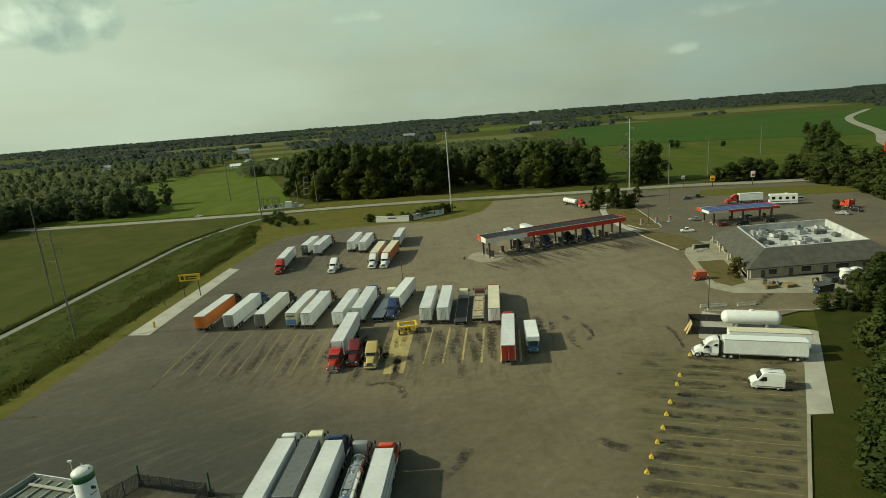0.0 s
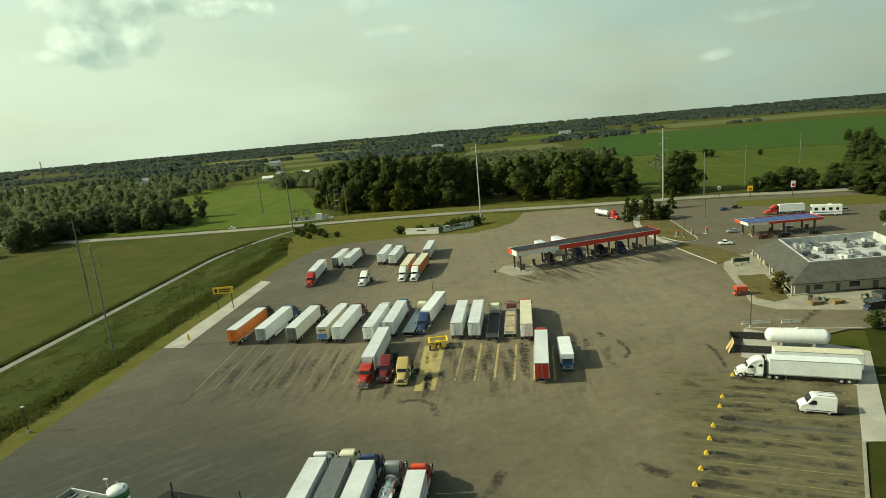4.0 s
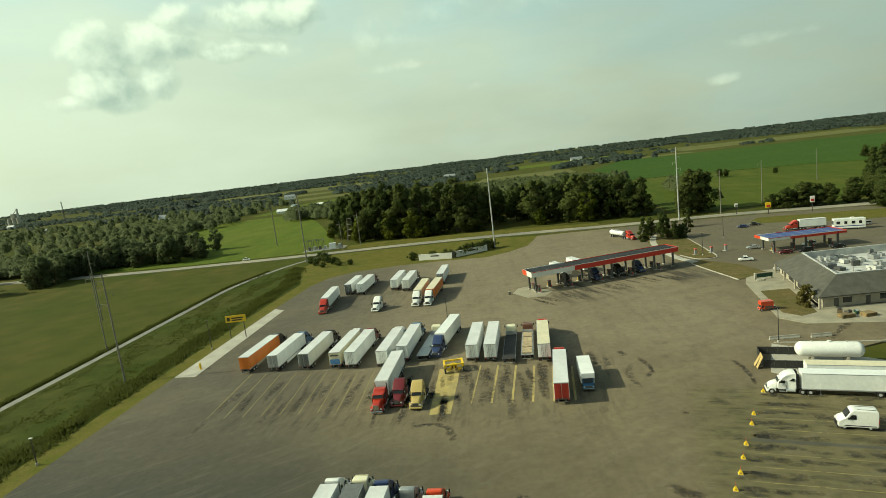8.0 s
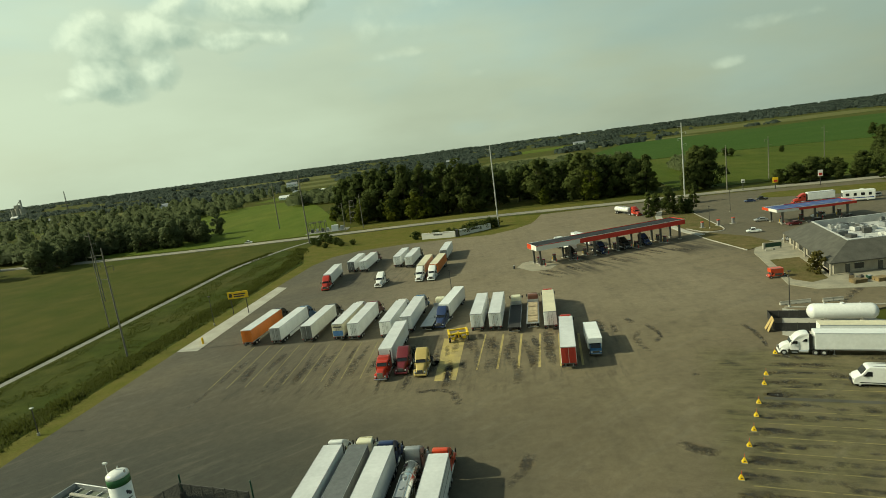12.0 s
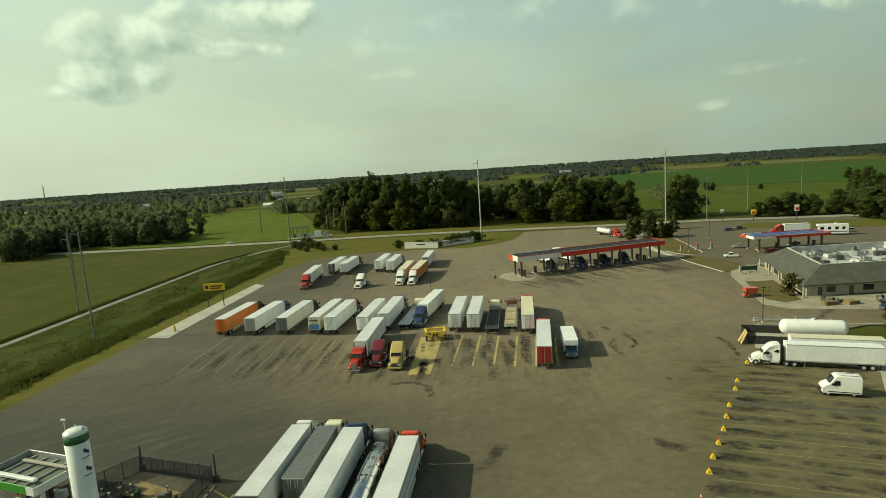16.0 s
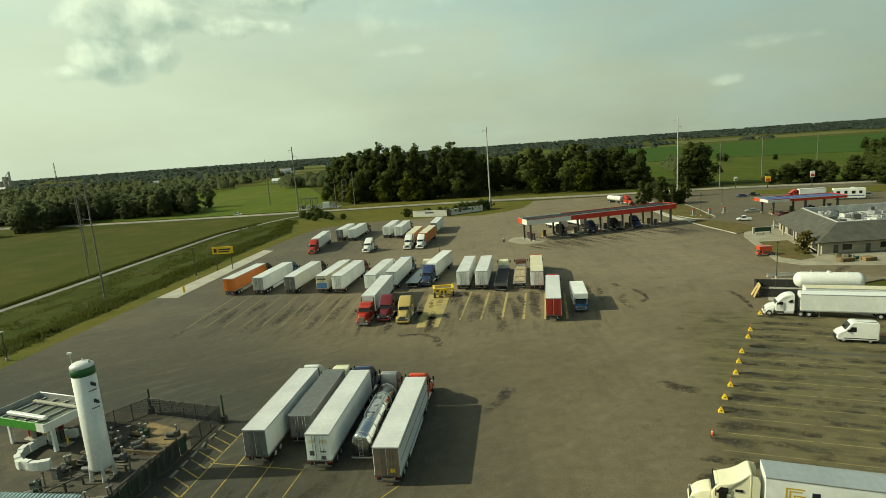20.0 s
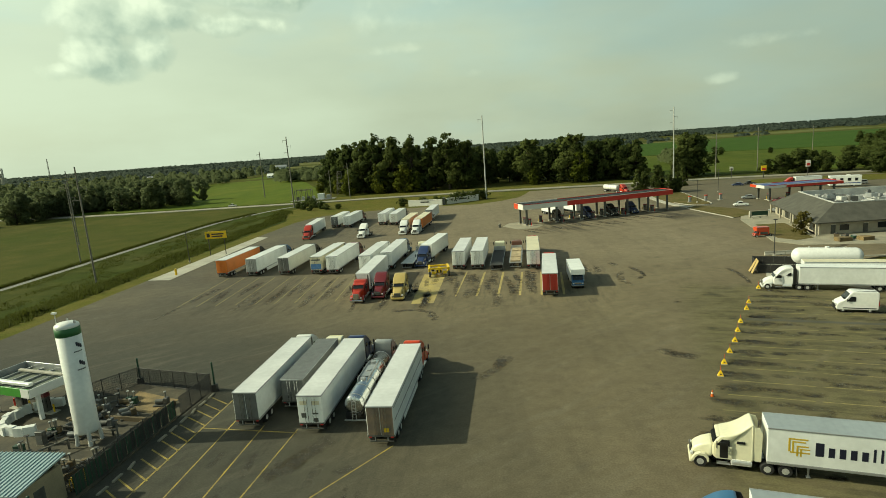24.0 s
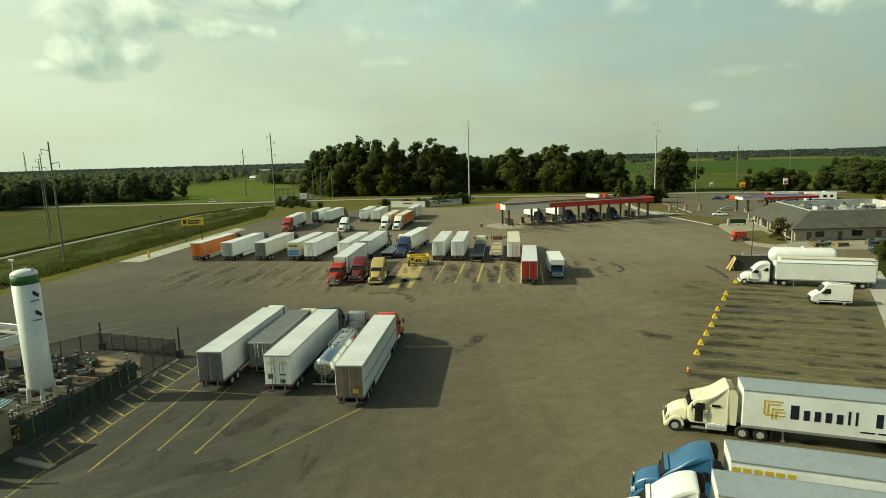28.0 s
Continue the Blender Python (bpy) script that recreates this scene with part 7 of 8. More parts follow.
fence_run([(-32.9, 64.6), (-44.0, 67.6), (-47.5, 62.5)])
fence_run([(-32.9, 64.4), (-33.4, 58.5)])
fence_run([(-34.0, 57.0), (-34.9, 46.5), (-36.0, 44.6)])
fence_run([(-33.6, 38.8), (-40.4, 41.0), (-48, 43.4)])
# solid dark panels along the bay side
v = thing("screen_fence", "dark green slatted screen beside the hatched strip", "fence", 0, 0, 0, 0)
for k in range(11):
    y0 = 58.6 - 1.28 * k
    for q in range(8):
        part("slat", box(-34.0 - 0.1 * k - 0.03, -34.0 - 0.1 * k + 0.03, y0 - 0.16 * q - 0.15, y0 - 0.16 * q, 0.12, 1.95 + 0.02 * (q % 2), 0.01), M_DGREEN if q % 3 else M_DPOLE, v)
    part("rail", box(-34.08 - 0.1 * k, -34.035 - 0.1 * k, y0 - 1.26, y0, 1.5, 1.58), M_DPOLE, v)
for px, py, h in ((-43.9, 67.8, 3.4), (-32.6, 64.9, 3.6), (-34.2, 39.3, 3.6)):
    v = thing("gate_post", "dark green steel gate post", "post", px, py, 0, 0, "tall green posts")
    part("shaft", cyl((0, 0, 0), (0, 0, h), 0.11, seg=10), M_DGREEN, v)
    part("cap", spun([(0.13, h), (0.1, h + 0.08), (0.02, h + 0.12)], "z", 10), M_DGREEN, v)
    part("guard", box(-0.3, 0.3, -0.3, 0.3, 0, 0.9, 0.05), M_DPOLE, v)
# kerb stones and blocks along the hatched strip
for k in range(9):
    y0 = 63.4 - 1.9 * k - (3 if k > 5 else 0)
    v = thing("wheel_stop", "worn pale concrete wheel stop", "wheel stop", -32.4 - 0.09 * k, y0, 0, random.uniform(-12, 12), "wheel stops along the fence")
    part("block", prism([(-0.65, 0), (-0.6, 0.16), (0.6, 0.16), (0.65, 0)], -0.14, 0.14, 0.02, 1), M_CONCD, v)
# low wall, pumps and pipes inside the compound
v = thing("low_wall", "tan block containment wall in the compound", "wall", 0, 0, 0.1, 0)
for x0, y0, x1, y1 in ((-43.5, 58.6, -36.4, 57.4), (-36.4, 57.4, -35.8, 61.5), (-37.6, 48.0, -38.6, 44.6)):
    n = 6
    for k in range(n):
        p, q = Vector((x0, y0)).lerp(Vector((x1, y1)), k / n), Vector((x0, y0)).lerp(Vector((x1, y1)), (k + 1) / n)
        part("block", ribbon([(p.x, p.y), (q.x, q.y)], 0.3, 0, 0.45 + 0.03 * (k % 2)), M_TAN, v)
random.seed(9)
for k in range(22):
    px, py = random.uniform(-46.5, -36.0), random.uniform(45.5, 63.5)
    if (px + 40.3) ** 2 + (py - 53.5) ** 2 < 5:
        continue
    v = thing("pump_skid", "steel pump skid with pipes in the compound", "pump", px, py, 0.14, random.uniform(0, 90), "pump skids")
    part("skid", box(-0.9, 0.9, -0.5, 0.5, 0, 0.15, 0.02), M_DARKALU, v)
    part("motor", cyl((-0.7, 0, 0.45), (0.2, 0, 0.45), 0.28, seg=14), (M_DARKALU, M_GREYBOX, M_TAN)[k % 3], v)
    part("casing", box(0.25, 0.8, -0.3, 0.3, 0.15, 0.9, 0.06), (M_DARKALU, M_TAN, M_DGREEN, M_GREYBOX)[k % 4], v)
    part("pipe", cyl((0.5, 0, 0.9), (0.5, 0, 1.6), 0.07, seg=8), M_POLE, v)
    part("flange", cyl((0.5, 0, 1.55), (0.5, 0, 1.65), 0.14, seg=10), M_STEELP, v)
for p0, p1 in (((-46, 56, 0.6), (-38.2, 54.6, 0.6)), ((-44, 50, 0.5), (-37, 49, 0.5)), ((-37, 49, 0.5), (-36.6, 56, 0.5)), ((-41.5, 52.4, 1.0), (-43.5, 49.5, 1.0))):
    v = thing("pipe_run", "pale steel pipe run on supports", "pipe", 0, 0, 0.14, 0, "pipe runs")
    part("pipe", cyl(p0, p1, 0.09, seg=10), M_POLE, v)
    for f in (0.05, 0.5, 0.95):
        q = Vector(p0).lerp(Vector(p1), f)
        part("support", box(q.x - 0.08, q.x + 0.08, q.y - 0.08, q.y + 0.08, 0, q.z - 0.05), M_DARKALU, v)
def valve_stand(x, y, h, k):
    v = thing("valve_stand", "dark steel valve stand with a hand wheel", "valve", x, y, 0.1, 37 * k, "valve stands")
    part("riser", cyl((0, 0, 0), (0, 0, h), 0.08, seg=8), M_POLE if k % 3 else M_DARKALU, v)
    part("hand_wheel", spun([(0.24, h), (0.27, h + 0.04), (0.24, h + 0.08), (0.05, h + 0.06)], "z", 12), (M_DARKALU, M_DPOLE, M_TAN)[k % 3], v)
    part("branch", cyl((0, 0, h * 0.5), (0.7, 0, h * 0.5), 0.07, seg=8), M_DARKALU, v)
    part("foot", box(-0.2, 0.2, -0.2, 0.2, 0, 0.06), M_DARKALU, v)


for k in range(16):
    px, py = random.uniform(-46, -36), random.uniform(45, 64)
    if (px + 40.3) ** 2 + (py - 53.5) ** 2 > 4:
        valve_stand(px, py, random.uniform(0.8, 2.1), k)
for k in range(7):
    v = thing("control_cabinet", "dark weathered control cabinet on a plinth", "cabinet", random.uniform(-46, -43), 46 + 2.4 * k, 0.1, random.uniform(-8, 8), "control cabinets")
    part("plinth", box(-0.5, 0.5, -0.3, 0.3, 0, 0.12), M_CONCD, v)
    part("body", box(-0.45, 0.45, -0.25, 0.25, 0.12, 1.2 + 0.1 * (k % 4), 0.03), (M_DARKALU, M_GREYBOX, M_DGREEN)[k % 3], v)
    part("door", box(-0.38, 0.38, -0.275, -0.252, 0.2, 1.1), M_GREYBOX, v)
    part("handle", box(0.28, 0.32, -0.3, -0.276, 0.6, 0.78), M_STEELP, v)
# curved white pipe guard
v = thing("guard_ring", "curved white low guard wall round pumps", "guard wall", -49.6, 58.8, 0.1, 0)
for k in range(12):
    a = radians(95 + 17 * k)
    b = radians(95 + 17 * (k + 1) - 1.5)
    bm = ribbon([((3.75 + 0.12 * (k % 2)) * math.cos(t), (3.5 + 0.1 * (k % 3)) * math.sin(t)) for t in (a, (a + b) / 2, b)], 0.55 + 0.06 * (k % 3), 0, 0.95 + 0.09 * (k % 2))
    part("segment", bm, M_WHITE2, v)

# dispenser canopy with green fascia
v = thing("dispenser_canopy", "small open-topped canopy with a bright green fascia", "canopy", -58.8, 60.0, 0.1, -16)
Lc, Dc = 10.0, 6.2
for x0, x1, y0, y1, m in ((0, Lc, -0.15, 0.0, M_GREENB), (0, Lc, Dc, Dc + 0.15, M_ALU), (-0.15, 0.0, -0.15, Dc + 0.15, M_ALU), (Lc, Lc + 0.15, -0.15, Dc + 0.15, M_WHITE)):
    part("fascia", box(x0, x1, y0, y1, 3.3, 4.3, 0.02), m, v)
part("corner_panel", box(Lc - 1.3, Lc - 0.01, -0.19, -0.155, 3.3, 4.32), M_WHITE, v)
part("corner_panel", box(-0.15, 0.9, -0.19, -0.155, 3.3, 4.32), M_WHITE, v)
part("deck", box(0.02, Lc - 0.02, 0.02, Dc - 0.02, 3.4, 3.55), M_DGREY, v)
for k in range(5):
    part("rafter", box(1.0 + 2 * k, 1.18 + 2 * k, 0.1, Dc - 0.1, 3.55, 3.75), M_ALU, v)
part("duct", box(1.5, Lc - 2.0, 1.2, 1.7, 3.85, 4.2, 0.04), M_WHITE, v)
part("duct", box(1.2, Lc - 1.2, 4.4, 4.8, 3.85, 4.1, 0.04), M_CONC, v)
for px, py in ((1.2, 1.4), (Lc - 1.2, 1.4), (1.2, Dc - 1.4), (Lc - 1.2, Dc - 1.4)):
    part("pillar", box(px - 0.2, px + 0.2, py - 0.2, py + 0.2, 0, 3.4, 0.02), M_WHITE2, v)
for k in range(2):
    pump((-55.0 + 4 * k, 62.0 - 1.2 * k), -16, "white gas dispenser under the green canopy")

# shed with ribbed roof
v = thing("utility_shed", "tan block shed with a pale blue ribbed metal roof", "shed", -35.7, 39.9, 0, -4, scale=Vector((1.0, 1.0, 1.16)))
for x0, x1, y0, y1 in ((-8.2, -0.3, 0.3, 0.55), (-8.2, -0.3, 4.25, 4.5), (-8.2, -7.95, 0.55, 4.25), (-0.55, -0.3, 0.55, 4.25)):
    part("wall", box(x0, x1, y0, y1, 0, 2.75), M_BRICKB, v)
part("roof", prism([(-0.1, 2.72), (-0.1, 2.85), (4.9, 3.45), (4.9, 3.32)], -8.6, 0.0, 0.01, 1), M_BLUEROOF, v)
for k in range(22):
    part("roof_rib", prism([(-0.1, 2.85), (-0.1, 2.91), (4.9, 3.51), (4.9, 3.45)], -8.5 + 0.39 * k, -8.44 + 0.39 * k), M_BLUEROOF, v)
part("door", box(-0.31, -0.25, 1.6, 2.6, 0.05, 2.1, 0.01), M_DARKALU, v)
for k in range(2):
    v = thing("picket_barrier", "yellow steel barrier rails by the shed", "barrier", -36.0 + 0.2 * k, 45.2 + 1.6 * k, 0.1, 0, "yellow barriers")
    for q in range(4):
        part("post", cyl((0, 0.35 * q, 0), (0, 0.35 * q, 1.1), 0.05, seg=8), M_YBRIGHT, v)
    part("rail", cyl((0, 0, 1.0), (0, 1.1, 1.0), 0.04, seg=8), M_YBRIGHT, v)

# ---- poles and signs ----
def power_pole(x, y, h, label, z=0.0, arms=3, side=1, r=0.32, material=None, lean=0.0):
    v = thing("utility_pole", label, "utility pole", x, y, z, 0, "transmission poles")
    m = material or M_POLE
    part("shaft", cyl((0, 0, 0), (lean, 0, h), r * 1.15, r * 0.75, 10), m, v)
    for k in range(arms):
        zz = h - 2.0 - 3.0 * k
        s = side if k % 2 else -side
        part("arm", cyl((lean * zz / h, 0, zz), (s * 2.0, 0, zz + 0.35), 0.1, 0.06, 6), m, v)
        part("insulator", cyl((s * 1.95, 0, zz - 0.9), (s * 1.95, 0, zz + 0.3), 0.08, 0.06, 8), m, v)
    return v


power_pole(1.4, 272.5, 39, "tall slim weathered steel pole", 0, 1, material=M_STEELP)
power_pole(98.4, 302, 37.5, "tall pale steel transmission pole with short arms", 0, 4, material=M_STEELP)
power_pole(-98.8, 288, 36.5, "tall weathered transmission pole with short arms", 0, 4)
power_pole(-94.2, 129.3, 28.4, "weathered wooden transmission pole in the ditch", -0.3, 3, r=0.2)
power_pole(-120.5, 159, 24.6, "weathered wooden utility pole by the track", -0.3, 2, r=0.16)
power_pole(-152, 200, 27.5, "weathered wooden utility pole in the pasture", -0.3, 2, r=0.2)
power_pole(-149, 375, 31, "distant weathered transmission pole", -0.2, 3)
power_pole(121.5, 307, 23, "pale wooden utility pole beyond the road", 0, 2, r=0.24)
power_pole(154, 332, 24, "pale wooden utility pole in the meadow", -0.1, 2, r=0.24)
power_pole(232, 420, 22, "pale wooden utility pole in the meadow", -0.1, 2, r=0.24)
power_pole(-78.5, 328, 20.5, "slim pole at the substation", -0.1, 1, r=0.22)
power_pole(-88, 322, 17, "slim pole at the substation", -0.1, 1, r=0.2)
power_pole(-80, 366, 15.5, "slim pole behind the substation", -0.1, 1, r=0.2)
for x, y, h, z in ((58.9, 119.6, 7.6, 0.06), (-81.6, 150, 8.4, 0), (-84.5, 90.0, 5.2, -0.1), (76.8, 210.2, 8.0, 0.1), (96, 240, 9, 0), (-12.5, 146, 9.5, 0)):
    v = thing("lamp_post", "dark steel lamp post with a flat lamp head", "lamp post", x, y, z, 0, "lamp posts")
    part("base", cyl((0, 0, 0), (0, 0, 0.5), 0.25, seg=12), M_CONC, v)
    part("shaft", cyl((0, 0, 0.5), (0, 0, h), 0.1, 0.07, 10), M_DPOLE, v)
    part("head", box(-0.35, 0.35, -0.2, 0.2, h, h + 0.18, 0.04), M_STEELP if y < 100 else M_DPOLE, v)
v = thing("bollard", "yellow steel bollard at the concrete strip's end", "bollard", -76.4, 133.8, 0.05, 0)
part("shaft", cyl((0, 0, 0), (0, 0, 1.5), 0.28, seg=12), M_YBRIGHT, v)
part("cap", spun([(0.28, 1.5), (0.2, 1.6), (0.03, 1.65)], "z", 12), M_YBRIGHT, v)
v = thing("guide_sign", "yellow guide sign with dark bars on two posts", "sign", -77.8, 159.3, 0.0, 4)
for sx in (-2.3, 2.3):
    part("post", cyl((sx, 0, 0), (sx, 0, 5.0), 0.12, seg=8), M_DPOLE, v)
part("board", box(-3.1, 3.1, -0.12, 0.12, 4.9, 7.0, 0.03), M_YBRIGHT, v)
part("sign_bar", box(-1.2, 2.4, -0.15, -0.122, 6.0, 6.4), M_DPOLE, v)
part("sign_bar", box(-1.2, 2.0, -0.15, -0.122, 5.35, 5.75), M_DPOLE, v)
part("sign_bar", box(-2.6, -1.7, -0.15, -0.122, 5.4, 6.5), M_DPOLE, v)


def pole_sign(x, y, h, w, d, label, m, m2):
    v = thing("pole_sign", label, "sign", x, y, 0, -8, "roadside signs")
    part("post", cyl((0, 0, 0), (0, 0, h - d), 0.18, seg=8), M_DPOLE, v)
    part("board", box(-w / 2, w / 2, -0.2, 0.2, h - d, h, 0.06), m, v)
    part("panel", box(-w * 0.36, w * 0.36, -0.24, -0.201, h - d * 0.85, h - d * 0.45, 0.02), m2, v)


pole_sign(137.5, 290, 5.8, 2.4, 2.6, "yellow roadside emblem sign with a red panel", M_YBRIGHT, M_CANR)
pole_sign(155.5, 285, 7.4, 2.0, 3.0, "white and red roadside price sign", M_CANW, M_CANR)
pole_sign(126.5, 300, 5.5, 1.6, 1.8, "small white roadside sign", M_CANW, M_DARKALU)
pole_sign(206.0, 262, 20, 6.0, 13.0, "tall orange-red highway sign in two panels", M_ORED, M_CANR)
# entrance walls with dark name panels
for (x0, y0), (x1, y1) in (((-34.6, 259.6), (-18.6, 256.2)), ((-16.8, 258.6), (-2.4, 268.6))):
    d = Vector((x1 - x0, y1 - y0))
    v = thing("entrance_wall", "long pale entrance wall with a dark panel", "wall", x0, y0, -0.1, math.degrees(math.atan2(d.y, d.x)), "entrance walls")
    part("wall", box(0, d.length, -0.25, 0.25, 0, 2.6, 0.03), M_CANW, v)
    part("coping", box(-0.1, d.length + 0.1, -0.35, 0.35, 2.6, 2.8, 0.04), M_CANW, v)
    part("panel", box(d.length * 0.36, d.length * 0.62, -0.29, -0.252, 1.5, 2.1), M_DARKALU, v)
v = thing("sign_pillar", "dark pillar between the entrance walls", "pillar", -17.8, 256.9, -0.1, 0)
part("shaft", box(-0.5, 0.5, -0.5, 0.5, 0, 3.2, 0.05), M_DARKALU, v)
part("cap", box(-0.65, 0.65, -0.65, 0.65, 3.2, 3.4, 0.04), M_DARKALU, v)

# substation beyond the road
v = thing("substation", "weathered steel substation frames beyond the road", "substation", -102, 333, -0.2, 6)
part("yard", box(-13, 13, -6, 6, 0, 0.12), M_GRAVEL, v)
for k in range(4):
    for sx in (-1, 1):
        part("column", box(-10.5 + 3.2 * k - 0.13, -10.5 + 3.2 * k + 0.13, sx * 2.6 - 0.13, sx * 2.6 + 0.13, 0.12, 6.0), M_POLE, v)
        part("insulator", cyl((-10.5 + 3.2 * k, sx * 2.6, 6.0), (-10.5 + 3.2 * k, sx * 2.6, 7.2), 0.12, seg=6), M_POLE, v)
    part("girder", box(-10.5 + 3.2 * k - 0.12, -10.5 + 3.2 * k + 0.12, -2.6, 2.6, 5.7, 6.0), M_POLE, v)
    part("breaker", box(-10.2 + 3.2 * k, -8.6 + 3.2 * k, -0.8, 0.8, 0.12, 2.2, 0.08), M_ALU if k % 2 else M_DARKALU, v)
for sx in (-1, 1):
    part("bus_beam", box(-10.5, -0.9, sx * 2.6 - 0.1, sx * 2.6 + 0.1, 6.0, 6.25), M_POLE, v)
part("switch_house", box(3, 7, -3, 0, 0.12, 3.4, 0.05), M_WHITE2, v)
part("transformer", box(8.2, 10.4, -3, -0.6, 0.12, 2.6, 0.08), M_ALU, v)
for k in range(4):
    for sx in (-1, 1):
        for sy in (-1, 1):
            part("tower_leg", cyl((13 + sx * (2.4 - 0.3 * k), 24 + sy * (2.0 - 0.3 * k), 3.7 * k), (13 + sx * (2.1 - 0.3 * k), 24 + sy * (1.7 - 0.3 * k), 3.7 + 3.7 * k), 0.16, seg=6), M_POLE, v)
        part("tower_brace", cyl((13 - sx * (2.4 - 0.3 * k), 24 - (2.0 - 0.3 * k), 3.7 * k), (13 + sx * (2.1 - 0.3 * k), 24 - (1.7 - 0.3 * k), 3.7 + 3.7 * k), 0.11, seg=5), M_POLE, v)
    part("tower_deck", box(13 - 2.3 + 0.3 * k, 13 + 2.3 - 0.3 * k, 22, 26, 3.6 + 3.7 * k, 3.75 + 3.7 * k), M_POLE, v)

# ---- far buildings ----
def far_house(x, y, w, d, h, heading, label, wall_m=M_WHITE2, roof_m=M_ALU):
    v = thing("farm_house" if h < 6 else "barn", label, "house" if h < 6 else "barn", x, y, -2, heading, "distant farm buildings")
    part("wall", box(-w / 2, w / 2, -d / 2, d / 2, 0, h + 2), wall_m, v)
    part("roof", prism([(-d / 2 - 0.5, h + 1.9), (0, h + 2 + d * 0.4), (d / 2 + 0.5, h + 1.9)], -w / 2 - 0.5, w / 2 + 0.5), roof_m, v)
    for k in range(3):
        part("window", box(-w / 2 + w * (k + 0.7) / 3.5, -w / 2 + w * (k + 1) / 3.5, -d / 2 - 0.05, -d / 2 + 0.02, 3.0, 4.2), M_WINDOW, v)
    return v


for x, y, w, d, h, hd, lab, wm, rm in (
    (-255, 712, 11, 8, 6.5, 84, "white gabled barn on the field's crest", M_WHITE, M_WHITE2), (-270, 708, 13, 7, 2.6, 5, "long low white farm shed beside a barn", M_WHITE2, M_WHITE2),
    (-233, 747, 13, 8, 3, 0, "long white farm shed with a pale roof", M_WHITE2, M_WHITE2), (-205, 728, 15, 8, 2.8, 0, "long white farm shed with a pale roof", M_WHITE2, M_WHITE2),
    (-420, 1150, 22, 9, 4, 8, "distant long white metal farm shed", M_WHITE2, M_ALU), (-90, 1300, 26, 9, 4, -8, "distant long white metal farm shed", M_WHITE2, M_ALU), (-760, 900, 16, 8, 3, 20, "distant long white metal farm shed", M_WHITE2, M_ALU), (230, 1500, 30, 10, 4, 0, "distant long white metal farm shed", M_WHITE2, M_ALU),
    (-520, 850, 18, 10, 5, 15, "distant pale farmhouse with a grey roof", M_WHITE2, M_ALU), (-1200, 1300, 18, 9, 3, 0, "distant pale metal farm shed", M_WHITE2, M_ALU),
):
    far_house(x, y, w, d, h, hd, lab, wm, rm)
v = thing("grain_elevator", "distant grey grain elevator with a conveyor leg", "grain elevator", -1370, 1500, -4, 0)
for k in range(3):
    part("silo", cyl((-14 + 14 * k, 0, 0), (-14 + 14 * k, 0, 24), 7, 7, 20), M_CONC, v)
    part("silo_cap", spun([(7.1, 24), (3, 28), (0.3, 29)], "z", 20), M_CONC, v)
part("head_house", box(-6, 6, -5, 5, 24, 36), M_CONC, v)
part("leg", box(12, 15, -2, 2, 20, 50), M_STEELP, v)
part("spout", cyl((13, 0, 48), (0, 0, 36), 1.0, seg=8), M_STEELP, v)
v = thing("radio_mast", "distant slim radio mast", "mast", -728, 900, -3, 0)
for a in range(3):
    c, s = 1.2 * math.cos(a * 2.094), 1.2 * math.sin(a * 2.094)
    part("chord", cyl((c, s, 0), (c * 0.5, s * 0.5, 52), 0.3, 0.2, 6), M_DPOLE, v)
for k in range(8):
    part("brace", cyl((1.2, 0, 6 * k), (-0.6, 1.0, 6 * k + 5), 0.15, seg=5), M_DPOLE, v)


